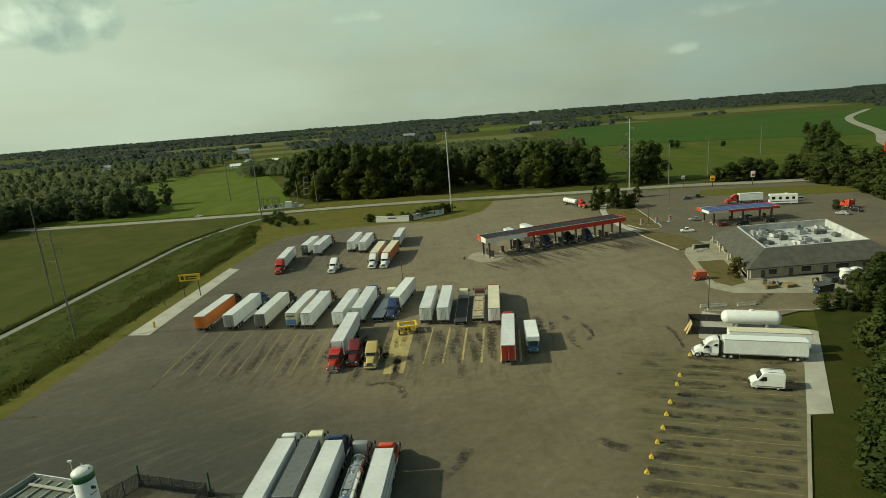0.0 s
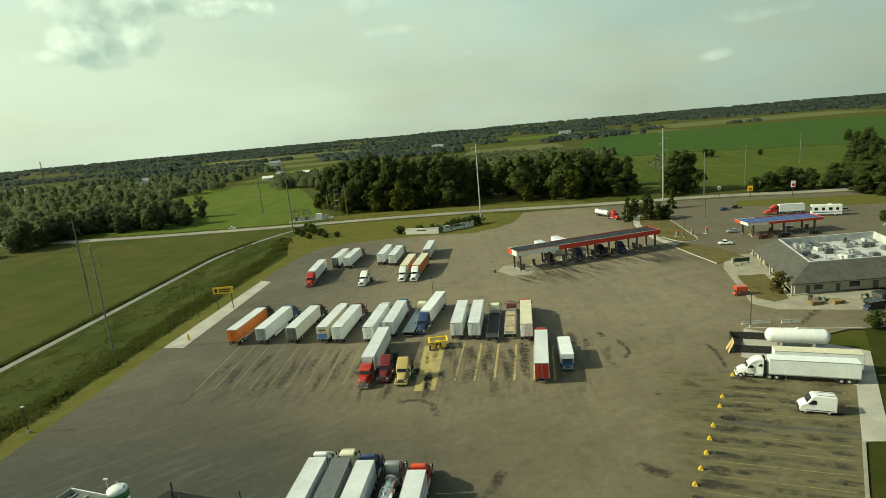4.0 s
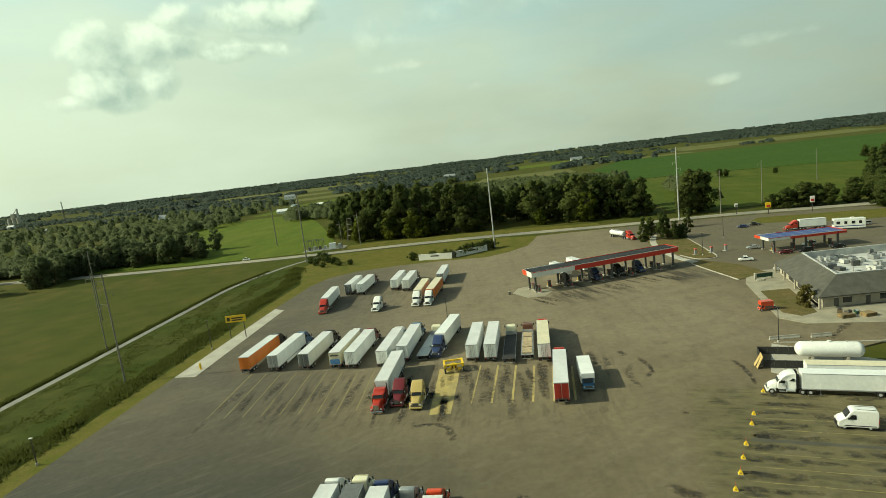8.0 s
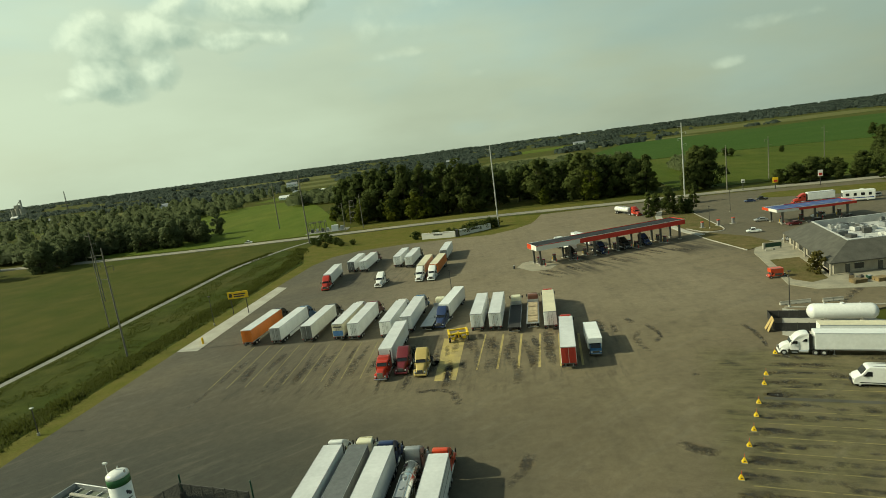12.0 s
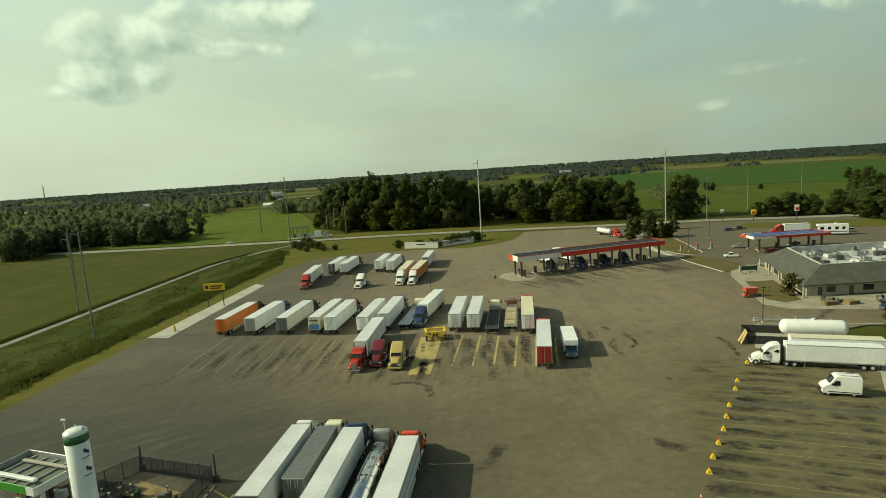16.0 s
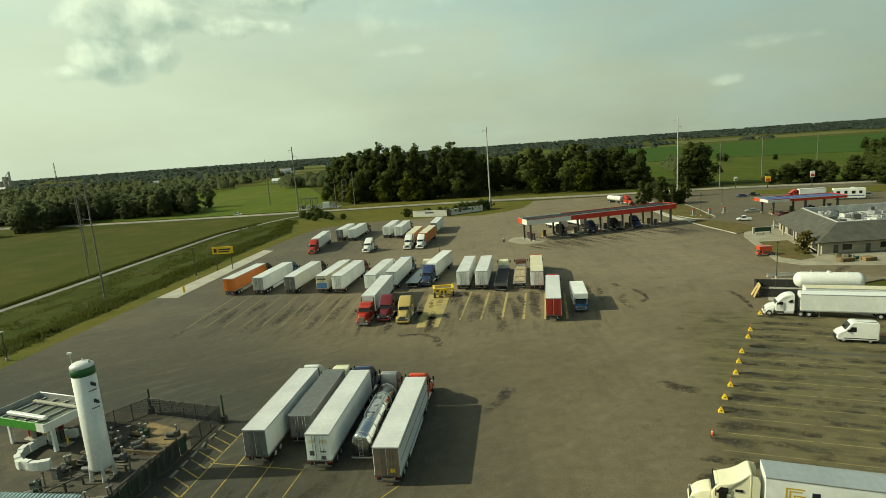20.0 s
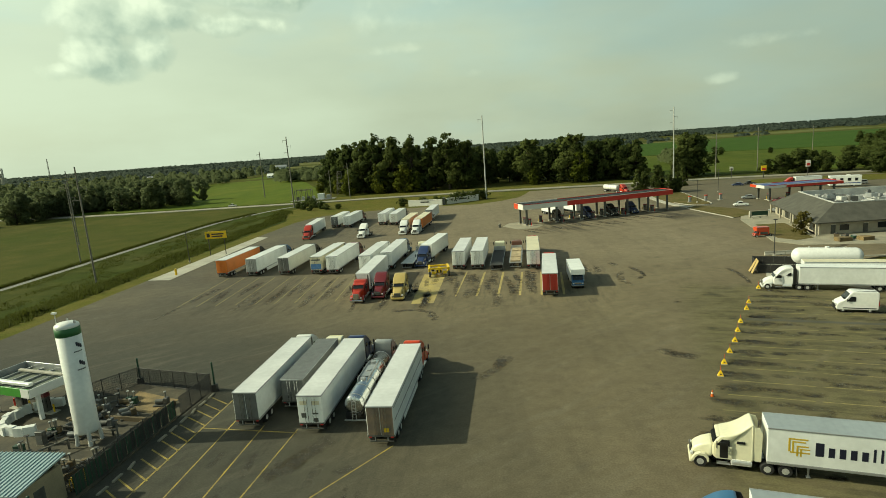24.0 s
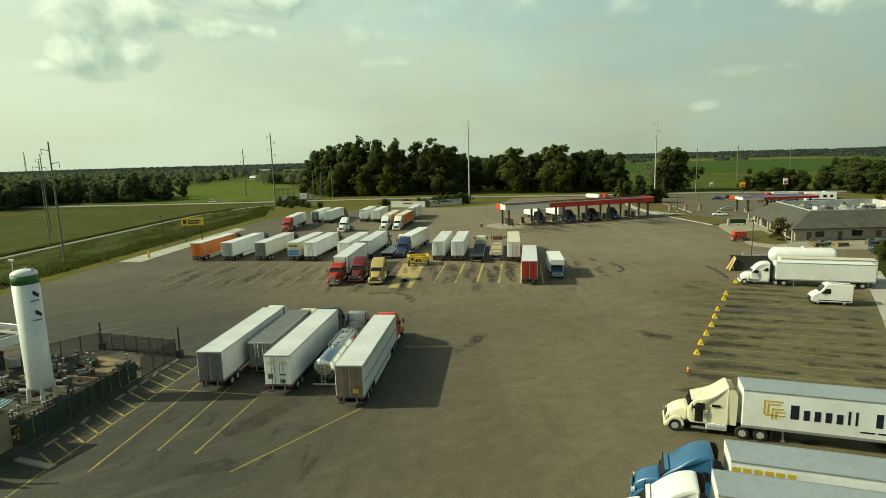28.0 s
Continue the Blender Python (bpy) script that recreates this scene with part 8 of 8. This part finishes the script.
# ---- trees ----
def tree_meshes(seed, h=20.0, spread=7.0, leaf=0.62, count=2300, low=0.12, form="round"):
    """Trunk with limbs, and a crown of many small leaf sprays gathered in uneven boughs with gaps between."""
    rnd = random.Random(seed)
    tb = bmesh.new()
    bare = 0.62 if form == "airy" else 0.85 if form == "cone" else 0.45
    cyl((0, 0, 0), (0.1, 0.1, h * bare), h * 0.019, h * 0.008, 8, tb)
    boughs = []
    n = 12 if form == "airy" else 26
    for k in range(n):
        t = k / (n - 1)
        zz = h * (low + 0.06 + (0.90 - low) * t)
        if form == "cone":
            env = 0.12 + 0.88 * (1 - t) ** 0.8
        else:
            env = math.sin(math.pi * min(0.95, 0.2 + 0.72 * t)) ** 0.6
        a = k * 2.4 + rnd.uniform(-0.6, 0.6)
        rr = spread * env * rnd.uniform(0.15, 0.85)
        c = Vector((rr * math.cos(a), rr * math.sin(a), zz + h * rnd.uniform(-0.04, 0.04)))
        size = spread * rnd.uniform(0.16, 0.42) * (0.6 + 0.5 * env)
        boughs.append((c, size, size * rnd.uniform(0.6, 1.0)))
        base = Vector((0.05, 0.05, h * min(bare - 0.02, 0.14 + (bare - 0.14) * t)))
        cyl(base, base.lerp(c, 0.9), h * 0.007, h * 0.0025, 5, tb, False)
    weights = [b[1] ** 2 for b in boughs]
    picks = rnd.choices(range(n), weights, k=count)
    verts, faces, norms = [], [], []
    mid = Vector((0, 0, h * 0.5))
    for k in picks:
        c, r, rz = boughs[k]
        d = Vector((rnd.gauss(0, 1), rnd.gauss(0, 1), rnd.gauss(0.15, 0.95))).normalized()
        q = rnd.uniform(0.25, 1.12) ** 0.6
        p = c + Vector((d.x * r * q, d.y * r * q, d.z * rz * q))
        nrm = (d + Vector((rnd.uniform(-0.9, 0.9), rnd.uniform(-0.9, 0.9), rnd.uniform(-0.4, 0.9)))).normalized()
        u = nrm.orthogonal().normalized()
        w = nrm.cross(u)
        s = leaf * rnd.uniform(0.55, 1.4)
        b = len(verts)
        t = rnd.uniform(0, 6.28)
        u, w = u * math.cos(t) + w * math.sin(t), w * math.cos(t) - u * math.sin(t)
        verts += [p + u * s, p + w * s * 0.7 + nrm * s * 0.25, p - u * s * 0.9, p - w * s * 0.65 + nrm * s * 0.2]
        faces += [(b, b + 1, b + 2), (b, b + 2, b + 3)]
        norms += [tuple((d * 0.5 + (p - mid).normalized() * 0.7 + nrm * 0.6).normalized())] * 4
    tm, cm = bpy.data.meshes.new("trunk"), bpy.data.meshes.new("crown")
    tb.to_mesh(tm)
    tb.free()
    tm.materials.append(M_BARK)
    cm.from_pydata([tuple(p) for p in verts], [], faces, shade_flat=False)
    cm.normals_split_custom_set_from_vertices(norms)
    return tm, cm, (np.array(verts), np.array(faces), np.array(norms))


PROTO = {}
for nm, args, mm in (("oak", [(11, 22, 8.5, 0.72, 2600, 0.06), (12, 20, 7.5, 0.68, 2400, 0.08), (13, 24, 8.0, 0.7, 2600, 0.05), (14, 18, 7.0, 0.65, 2200, 0.04), (15, 22, 6.6, 0.66, 2300, 0.1)], M_LEAF),
                     # western trees take the middle leaf tone with its painted haze
                     ("hazy", [(81, 16, 6.2, 0.6, 1900, 0.02), (82, 15, 6.6, 0.62, 1900, 0.02), (83, 17, 6.0, 0.6, 1900, 0.02)], M_LEAFM),
                     ("airy", [(41, 30, 6.5, 0.55, 1300, 0.5, "airy"), (42, 30, 5.6, 0.5, 1100, 0.55, "airy")], M_LEAF),
                     ("spruce", [(51, 11, 3.0, 0.4, 1500, 0.0, "cone"), (52, 10, 2.5, 0.36, 1300, 0.0, "cone")], M_LEAF),
                     ("shrub", [(61, 8, 4.2, 0.62, 800, 0.0), (62, 7, 4.0, 0.6, 700, 0.0)], M_LEAF),
                     ("bright", [(21, 16, 6.2, 0.6, 1700, 0.02), (22, 13, 5.0, 0.52, 1500, 0.02)], M_LEAFL),
                     ("ornamental", [(71, 6, 2.4, 0.3, 900, 0.1)], M_SHOPLEAF),
                     ("bush", [(31, 4.0, 2.4, 0.28, 750, 0.0), (32, 3.2, 2.0, 0.26, 650, 0.0)], M_LEAF)):
    PROTO[nm] = []
    for a in args:
        tm, cm, raw = tree_meshes(*a)
        cm.materials.append(mm)
        PROTO[nm].append((tm, cm, a[1], raw))


def tree(x, y, h, kindname="oak", label="broad dark green deciduous tree", z=-0.2, squash=1.0, group="trees of the wood line"):
    tm, cm, h0, _ = PROTO[kindname][random.randrange(len(PROTO[kindname]))]
    k = h / h0
    v = new("bush" if kindname == "bush" else "tree")
    v.empty_display_size = 0.3
    v.matrix_world = pose(x, y, z, 0, 0, random.uniform(0, 360)) @ Matrix.Diagonal((k * squash, k * squash, k, 1))
    tagged(v, label, "bush" if kindname == "bush" else "tree", group)
    for nme, me in (("trunk", tm), ("crown", cm)):
        o = new(nme, me)
        o.parent = v
    return v


def thicket(name, label, spots, kindname="oak"):
    """Massed trees that cannot be told apart, joined: spots of (x, y, height, spread)."""
    rnd = random.Random(len(spots) + 3)
    V, F, M, base = [], [], [], 0
    for x, y, h, squash in spots:
        _, _, h0, (verts, faces, norms) = PROTO[kindname][rnd.randrange(len(PROTO[kindname]))]
        k, a = h / h0, rnd.uniform(0, 6.283)
        turn = np.array(((math.cos(a), -math.sin(a), 0), (math.sin(a), math.cos(a), 0), (0, 0, 1)))
        V.append((verts * (k * squash, k * squash, k)) @ turn.T + (x, y, -0.2))
        M.append(norms @ turn.T)
        F.append(faces + base)
        base += len(verts)
    me = bpy.data.meshes.new(name)
    me.from_pydata(np.concatenate(V).tolist(), [], np.concatenate(F).tolist(), shade_flat=False)
    me.normals_split_custom_set_from_vertices(np.concatenate(M).tolist())
    me.materials.append(M_LEAF)
    tagged(new(name, me), label, "trees", kind="stuff")


random.seed(21)
INNER, EAST, SLOPE = [], [], []
# wood behind the road: heights follow the skyline from west to east
WOOD = [(-108, 392, 20), (-98, 372, 26), (-88, 365, 27), (-78, 357, 29), (-67, 352, 33), (-55, 352, 29), (-43, 350, 31), (-31, 349, 28), (-19, 347, 31), (-8, 349, 25), (4, 366, 20), (17, 372, 20), (29, 350, 24), (41, 346, 21), (53, 341, 25), (66, 340, 21), (78, 340, 22), (90, 336, 19)]
for x, y, h in WOOD:
    h *= 1.12
    high = h >= 34
    tree(x + random.uniform(-2, 2), y + random.uniform(-3, 3), h, "airy" if high else "oak", "tall open-crowned tree above the wood" if high else "tall dark deciduous tree at the wood's edge", squash=0.95)
    if high:
        tree(x + random.uniform(-3, 3), y - 1, h * 0.8, "oak", "tall dark deciduous tree at the wood's edge")
    for k in range(3):
        INNER.append((x + random.uniform(-7, 7), y + random.uniform(10, 52), h * random.uniform(0.72, 0.95) * (0.85 if high else 1), 1.0))
    if not -2 < x < 20:
        tree(x + random.uniform(-5, 5), y - random.uniform(4, 10), h * random.uniform(0.3, 0.48), "bright" if random.random() < 0.4 else "oak", "young tree at the wood's edge", squash=1.15)
for x, y, h, q in ((57, 333, 17, "bright"), (30, 338, 10, "bright"), (-40, 341, 12, "bright"), (-84, 348, 13, "bright"), (112, 322, 24, "oak"), (120, 326, 22, "oak"), (116, 334, 22, "oak"), (106, 318, 16, "oak")):
    tree(x, y, h, q, "broad tree beside the power poles" if x > 100 else "lighter green young tree at the wood's edge")
for x, y, h, q in ((66.5, 251, 11, "spruce"), (74.5, 250, 12, "oak"), (79, 247.5, 8, "oak"), (71, 256, 9, "oak"), (78, 254, 9, "spruce"), (94, 275, 10, "spruce"), (82, 249, 6, "shrub")):
    tree(x, y, h, q, "dark conical evergreen at the lot entrance" if q == "spruce" else "dark dense tree at the lot entrance", 0.0, 0.95, "trees at the lot entrance")
for x, y, h in ((160, 302, 11), (153, 304, 10), (168, 304, 11), (176, 308, 10), (186, 304, 9), (147, 306, 8), (181, 300, 8), (164, 309, 12), (172, 299, 7), (192, 299, 9), (156, 309, 10)):
    tree(x, y, h, "oak", "dark round tree beyond the road", -0.1, 1.35, "trees beyond the road")
for k in range(26):
    EAST.append((random.uniform(186, 300), random.uniform(200, 300), random.uniform(11, 18), 1.15))
for k in range(30):
    t, o = random.random(), random.uniform(-14, 8)
    tree(196 + 185 * t + 0.86 * o, 285 + 300 * t - 0.5 * o, random.uniform(9, 13), "oak", "dark tree of the belt beside the highway", -0.2, 1.2, "trees beside the highway")
for k in range(14):
    tree(random.uniform(180, 235), random.uniform(225, 275), random.uniform(11, 17), "oak", "dark tree of the eastern copse", -0.2, 1.15, "trees of the eastern copse")
# shaded trees on the slope right of the bays and behind the shop
for x, y, h in ((66, 72, 9), (71, 80, 10), (63, 62, 9), (58, 52, 9), (76, 92, 9), (74, 66, 12), (82, 84, 11), (68, 50, 12), (54, 42, 9), (88, 100, 10), (126, 132, 9), (132, 140, 10), (121, 128, 8), (107, 125.5, 9), (111, 130, 9), (116, 131, 9), (103, 122, 7), (113, 124, 8), (137, 150, 9), (64, 38, 11), (80, 72, 13), (90, 88, 12)):
    tree(x, y, h, "oak", "dark shaded tree on the slope by the bays", -0.1, 1.1, "trees on the slope")
for k in range(46):
    t, o = random.random(), random.uniform(0, 30) * random.random()
    x, y = 49 + 31 * t + 0.85 * o, 56 + 43 * t - 0.5 * o
    SLOPE.append((x, y, random.uniform(3.0, 6.5), 1.25))
tree(76.0, 141.6, 5.4, "ornamental", "small olive tree on the shop's grass island", 0.0, 1.0, "shop trees")
for x, y, h in ((93.5, 118.5, 7.5), (97.5, 121.5, 8), (104, 129, 8), (90, 115.5, 5.5), (86.5, 114.5, 4), (100, 118, 8), (94.5, 123.5, 6), (97, 115, 8), (103, 123, 8), (92, 112, 6)):
    tree(x, y, h, "oak", "dark tree before the shop wall", 0.0, 1.1, "shop trees")
for x, y, h in ((82, 115.5, 4.0), (86, 116.5, 4.6), (89, 114, 5)):
    tree(x, y, h, "oak", "dark tree on the slope below the shop yard", -0.1, 1.15, "shop trees")
tree(150.5, 214.5, 4.0, "oak", "small dark tree on the far forecourt", 0.0, 1.2, "shop trees")
rnd = random.Random(61)
for k in range(48):
    t, o = rnd.random(), rnd.uniform(0, 13)
    SLOPE.append((50 + 31 * t + 0.85 * o, 56.5 + 43 * t - 0.5 * o, rnd.uniform(2.6, 5.2), 1.3))
for k in range(30):
    EAST.append((rnd.uniform(182, 262), rnd.uniform(236, 318), rnd.uniform(9, 15), 1.25))
thicket("inner_wood", "dark massed trees inside the wood", INNER)
thicket("eastern_copse", "dark massed trees of the eastern copse", EAST)
thicket("slope_thicket", "dense shaded young trees on the slope", SLOPE, "shrub")
# bushes along the verge and at the entrance walls
for x, y, h in ((-28, 261, 3.6), (-22, 260.5, 3.8), (-12, 264, 4.8), (-9, 266.5, 4.6), (-14.5, 262, 4.0), (-3, 271, 5.0), (-38, 262, 3.8), (-19, 259, 3.6), (0.5, 273.5, 4.2), (-6, 268.5, 4.4),
                (-88, 286, 4.5), (-92, 290, 4.2), (-85, 280, 3.4), (-80, 274, 3.6), (-76, 268, 2.8), (-95, 283, 3.6), (-90, 276, 3.2), (-70, 268, 2.6), (-84, 268, 2.4)):
    tree(x, y, h, "bush", "dark rounded bush on the verge", -0.1, 1.15, "bushes on the verge")
# western trees
for x, y, h, lab in ((-198, 384, 15, "lone dark tree in the bright field"), (-215, 355, 10, "dark tree at the field's edge")):
    tree(x, y, h, "hazy", lab, -0.2, 0.9, "western trees")
COPSE = ((-264, 292), (-258, 304), (-260, 322), (-250, 341), (-229, 337), (-209, 335), (-196, 339), (-192, 347))
for k in range(64):
    t = random.random() * (len(COPSE) - 1.001)
    (x0, y0), (x1, y1) = COPSE[int(t)], COPSE[int(t) + 1]
    f, back = t % 1, 55 * random.random() ** 1.8
    x, y = x0 + (x1 - x0) * f - 0.62 * back + random.uniform(-3, 3), y0 + (y1 - y0) * f + 0.78 * back + random.uniform(0, 4)
    tree(x, y, random.uniform(10, 17.5), "hazy", "broad dark tree of the western copse", -0.3, 1.1, "trees of the western copse")
for k in range(22):
    tree(random.uniform(-420, -262), random.uniform(268, 330), random.uniform(9, 15), "hazy", "broad dark tree of the western copse", -0.3, 1.1, "trees of the western copse")
for x, y, h in ((205, 520, 8), (212, 524, 7), (245, 505, 5)):
    tree(x, y, h, "oak", "dark bush in the meadow", -0.1, 1.4, "meadow trees")


def weeds():
    """Rank weeds: tall in the ditch and along the track's far edge, loose tufts on the bank between."""
    rnd = random.Random(4)
    verts, faces = [], []
    for k in range(62000):
        y = 40 + 232 * rnd.random()
        pick = rnd.random()
        if pick < 0.55:
            x, s = rnd.gauss(np.interp(y, (40, 130, 230, 272), (-91.5, -90.4, -89.2, -97.5)), 1.5), rnd.uniform(0.25, 0.6)
            s *= 0.55 + 1.2 * max(0.0, noise.noise((x * 0.2, y * 0.12, 7)) + 0.3)
        elif pick < 0.72:
            x, s = np.interp(y, (40, 240, 272), (-120.6, -120.2, -113.5)) - abs(rnd.gauss(0, 0.8)), rnd.uniform(0.2, 0.45)
        else:
            x, s = rnd.uniform(-116, -88), rnd.uniform(0.12, 0.34)
            if y > 232 and x > -98 or noise.noise((x * 0.16, y * 0.07, 2)) + 0.4 * noise.noise((x * 0.6, y * 0.5, 4)) < 0.0:
                continue
        for q in range(3):
            a = rnd.uniform(0, 6.28)
            b = len(verts)
            dx, dy = math.cos(a) * s * 0.4, math.sin(a) * s * 0.4
            px, py = x + rnd.uniform(-s, s), y + rnd.uniform(-s, s)
            verts += [(px - dy, py + dx, -0.2), (px + dy, py - dx, -0.2), (px + dx * 1.4, py + dy * 1.4, -0.15 + s * rnd.uniform(0.7, 1.7))]
            faces.append((b, b + 1, b + 2))
    me = bpy.data.meshes.new("ditch_weeds")
    me.from_pydata(verts, [], faces, shade_flat=False)
    me.normals_split_custom_set_from_vertices([(-0.2, 0, 0.98)] * len(verts))
    me.materials.append(M_BLADE)
    tagged(new("ditch_weeds", me), "rank dark green weeds along the drainage ditch", "weeds", kind="stuff")


weeds()


def far_woods():
    """Woods from the middle distance to the horizon: clumped low crowns in bands, with open fields between."""
    rnd = random.Random(8)
    near, far = ([], [], []), ([], [], [])

    def clump(x, y, z, w, h):
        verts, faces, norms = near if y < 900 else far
        n = 150 if y < 560 else 70 if y < 900 else 34 if y < 1700 else 16
        s0 = (w + h) * (0.062 if n > 100 else 0.09 if n > 50 else 0.13 if n > 20 else 0.2)
        for q in range(n):
            a, e, rr = rnd.uniform(0, 6.283), rnd.uniform(-0.6, 1.5), rnd.uniform(0.6, 1.0)
            px = x + w * rr * math.cos(a) * math.cos(e)
            py = y + w * rr * math.sin(a) * math.cos(e)
            pz = z + h * (0.5 + 0.5 * rr * math.sin(e))
            b = len(verts)
            s = s0 * rnd.uniform(0.7, 1.4)
            t = rnd.uniform(0, 6.283)
            for g in range(3):
                u = t + g * 2.094
                verts.append((px + s * math.cos(u), py + s * rnd.uniform(-0.8, 0.8), pz + s * math.sin(u)))
            d = Vector((math.cos(a) * math.cos(e), math.sin(a) * math.cos(e), math.sin(e)))
            p0, p1, p2 = (Vector(q) for q in verts[b : b + 3])
            turn = (p1 - p0).cross(p2 - p0).dot(d) > 0
            faces.append((b, b + 1, b + 2) if turn else (b, b + 2, b + 1))
            norms += [tuple((d * 0.42 + Vector((-0.05, -0.15, 0.8))).normalized())] * 3

    OPEN = ((-292, -192, 640, 738), (150, 800, 320, 1110), (-30, 165, 860, 1080), (330, 1200, 1090, 1270), (-330, -120, 690, 980), (-700, -260, 1250, 1420), (280, 780, 300, 960), (-640, -470, 620, 720), (-420, -250, 1000, 1140), (-150, -20, 1120, 1250), (60, 140, 690, 790), (-760, -560, 860, 980), (-90, 20, 560, 640), (420, 1000, 1300, 1650), (-1400, -760, 900, 1080), (-900, -320, 1500, 1850), (60, 400, 1350, 1600))
    made = 0
    while made < 15000:
        rr = 380 + 4200 * rnd.random() ** 1.7
        a = rnd.uniform(radians(28), radians(152))
        x, y = rr * math.cos(a), 60 + rr * math.sin(a)
        if any(x0 < x < x1 and y0 < y < y1 for x0, x1, y0, y1 in OPEN):
            continue
        if y < 760:
            lb = np.interp(y, (340, 368, 550, 760), (-200, -208, -299, -290))
            rb = np.interp(y, (322, 390, 680, 760), (-112, -150, -246, -270))
            if lb < x < rb or (x > rb and y < 395) or y < 345:
                continue
        dens = noise.noise((x * 0.0028, y * 0.006, 1.7)) + 0.5 * noise.noise((x * 0.012, y * 0.012, 5.1))
        if y > 500:
            dens -= 0.2
        if dens < -0.12 + (0.25 if rr > 900 else 0.0) * math.sin(y * 0.012):
            made += 0.05
            continue
        w = rnd.uniform(3.0, 6.5) * (1 + rr / 2600)
        h = rnd.uniform(7, 13) * (1 if rr < 1200 else 0.75)
        z = -0.4
        r2 = math.hypot(x, y - 150)
        if r2 > 700:
            z += (noise.noise((x * 0.0011, y * 0.0011, 3)) * 6 - 4) * min(1, (r2 - 700) / 900) - 0.5
        clump(x, y, z, w, h)
        made += 1
    for k in range(420):
        y = 345 + 560 * rnd.random() ** 1.3
        x = np.interp(y, (340, 368, 550, 760, 900), (-215, -218, -308, -300, -310)) - 520 * rnd.random()
        if y < 375 and x > -330:
            continue
        clump(x, y, -0.4, rnd.uniform(3, 5.5), rnd.uniform(10, 15))
    # hedgerow bands that face the viewer across the open farmland
    for k in range(26):
        y = 620 + 130 * k + rnd.uniform(-40, 40)
        x0 = rnd.uniform(-0.85, 0.75) * y
        for q in range(rnd.randrange(40, 120)):
            x = x0 + q * rnd.uniform(5, 8)
            if any(a < x < b and c < y < d for a, b, c, d in OPEN):
                continue
            clump(x, y + 0.12 * (x - x0) + rnd.uniform(-6, 6), -4.5, rnd.uniform(4, 7), rnd.uniform(9, 15))
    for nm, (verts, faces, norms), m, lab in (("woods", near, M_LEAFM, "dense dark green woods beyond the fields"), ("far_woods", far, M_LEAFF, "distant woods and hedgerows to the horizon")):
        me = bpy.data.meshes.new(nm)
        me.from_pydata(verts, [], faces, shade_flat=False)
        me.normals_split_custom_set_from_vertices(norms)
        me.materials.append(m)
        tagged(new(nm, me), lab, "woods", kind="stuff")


far_woods()
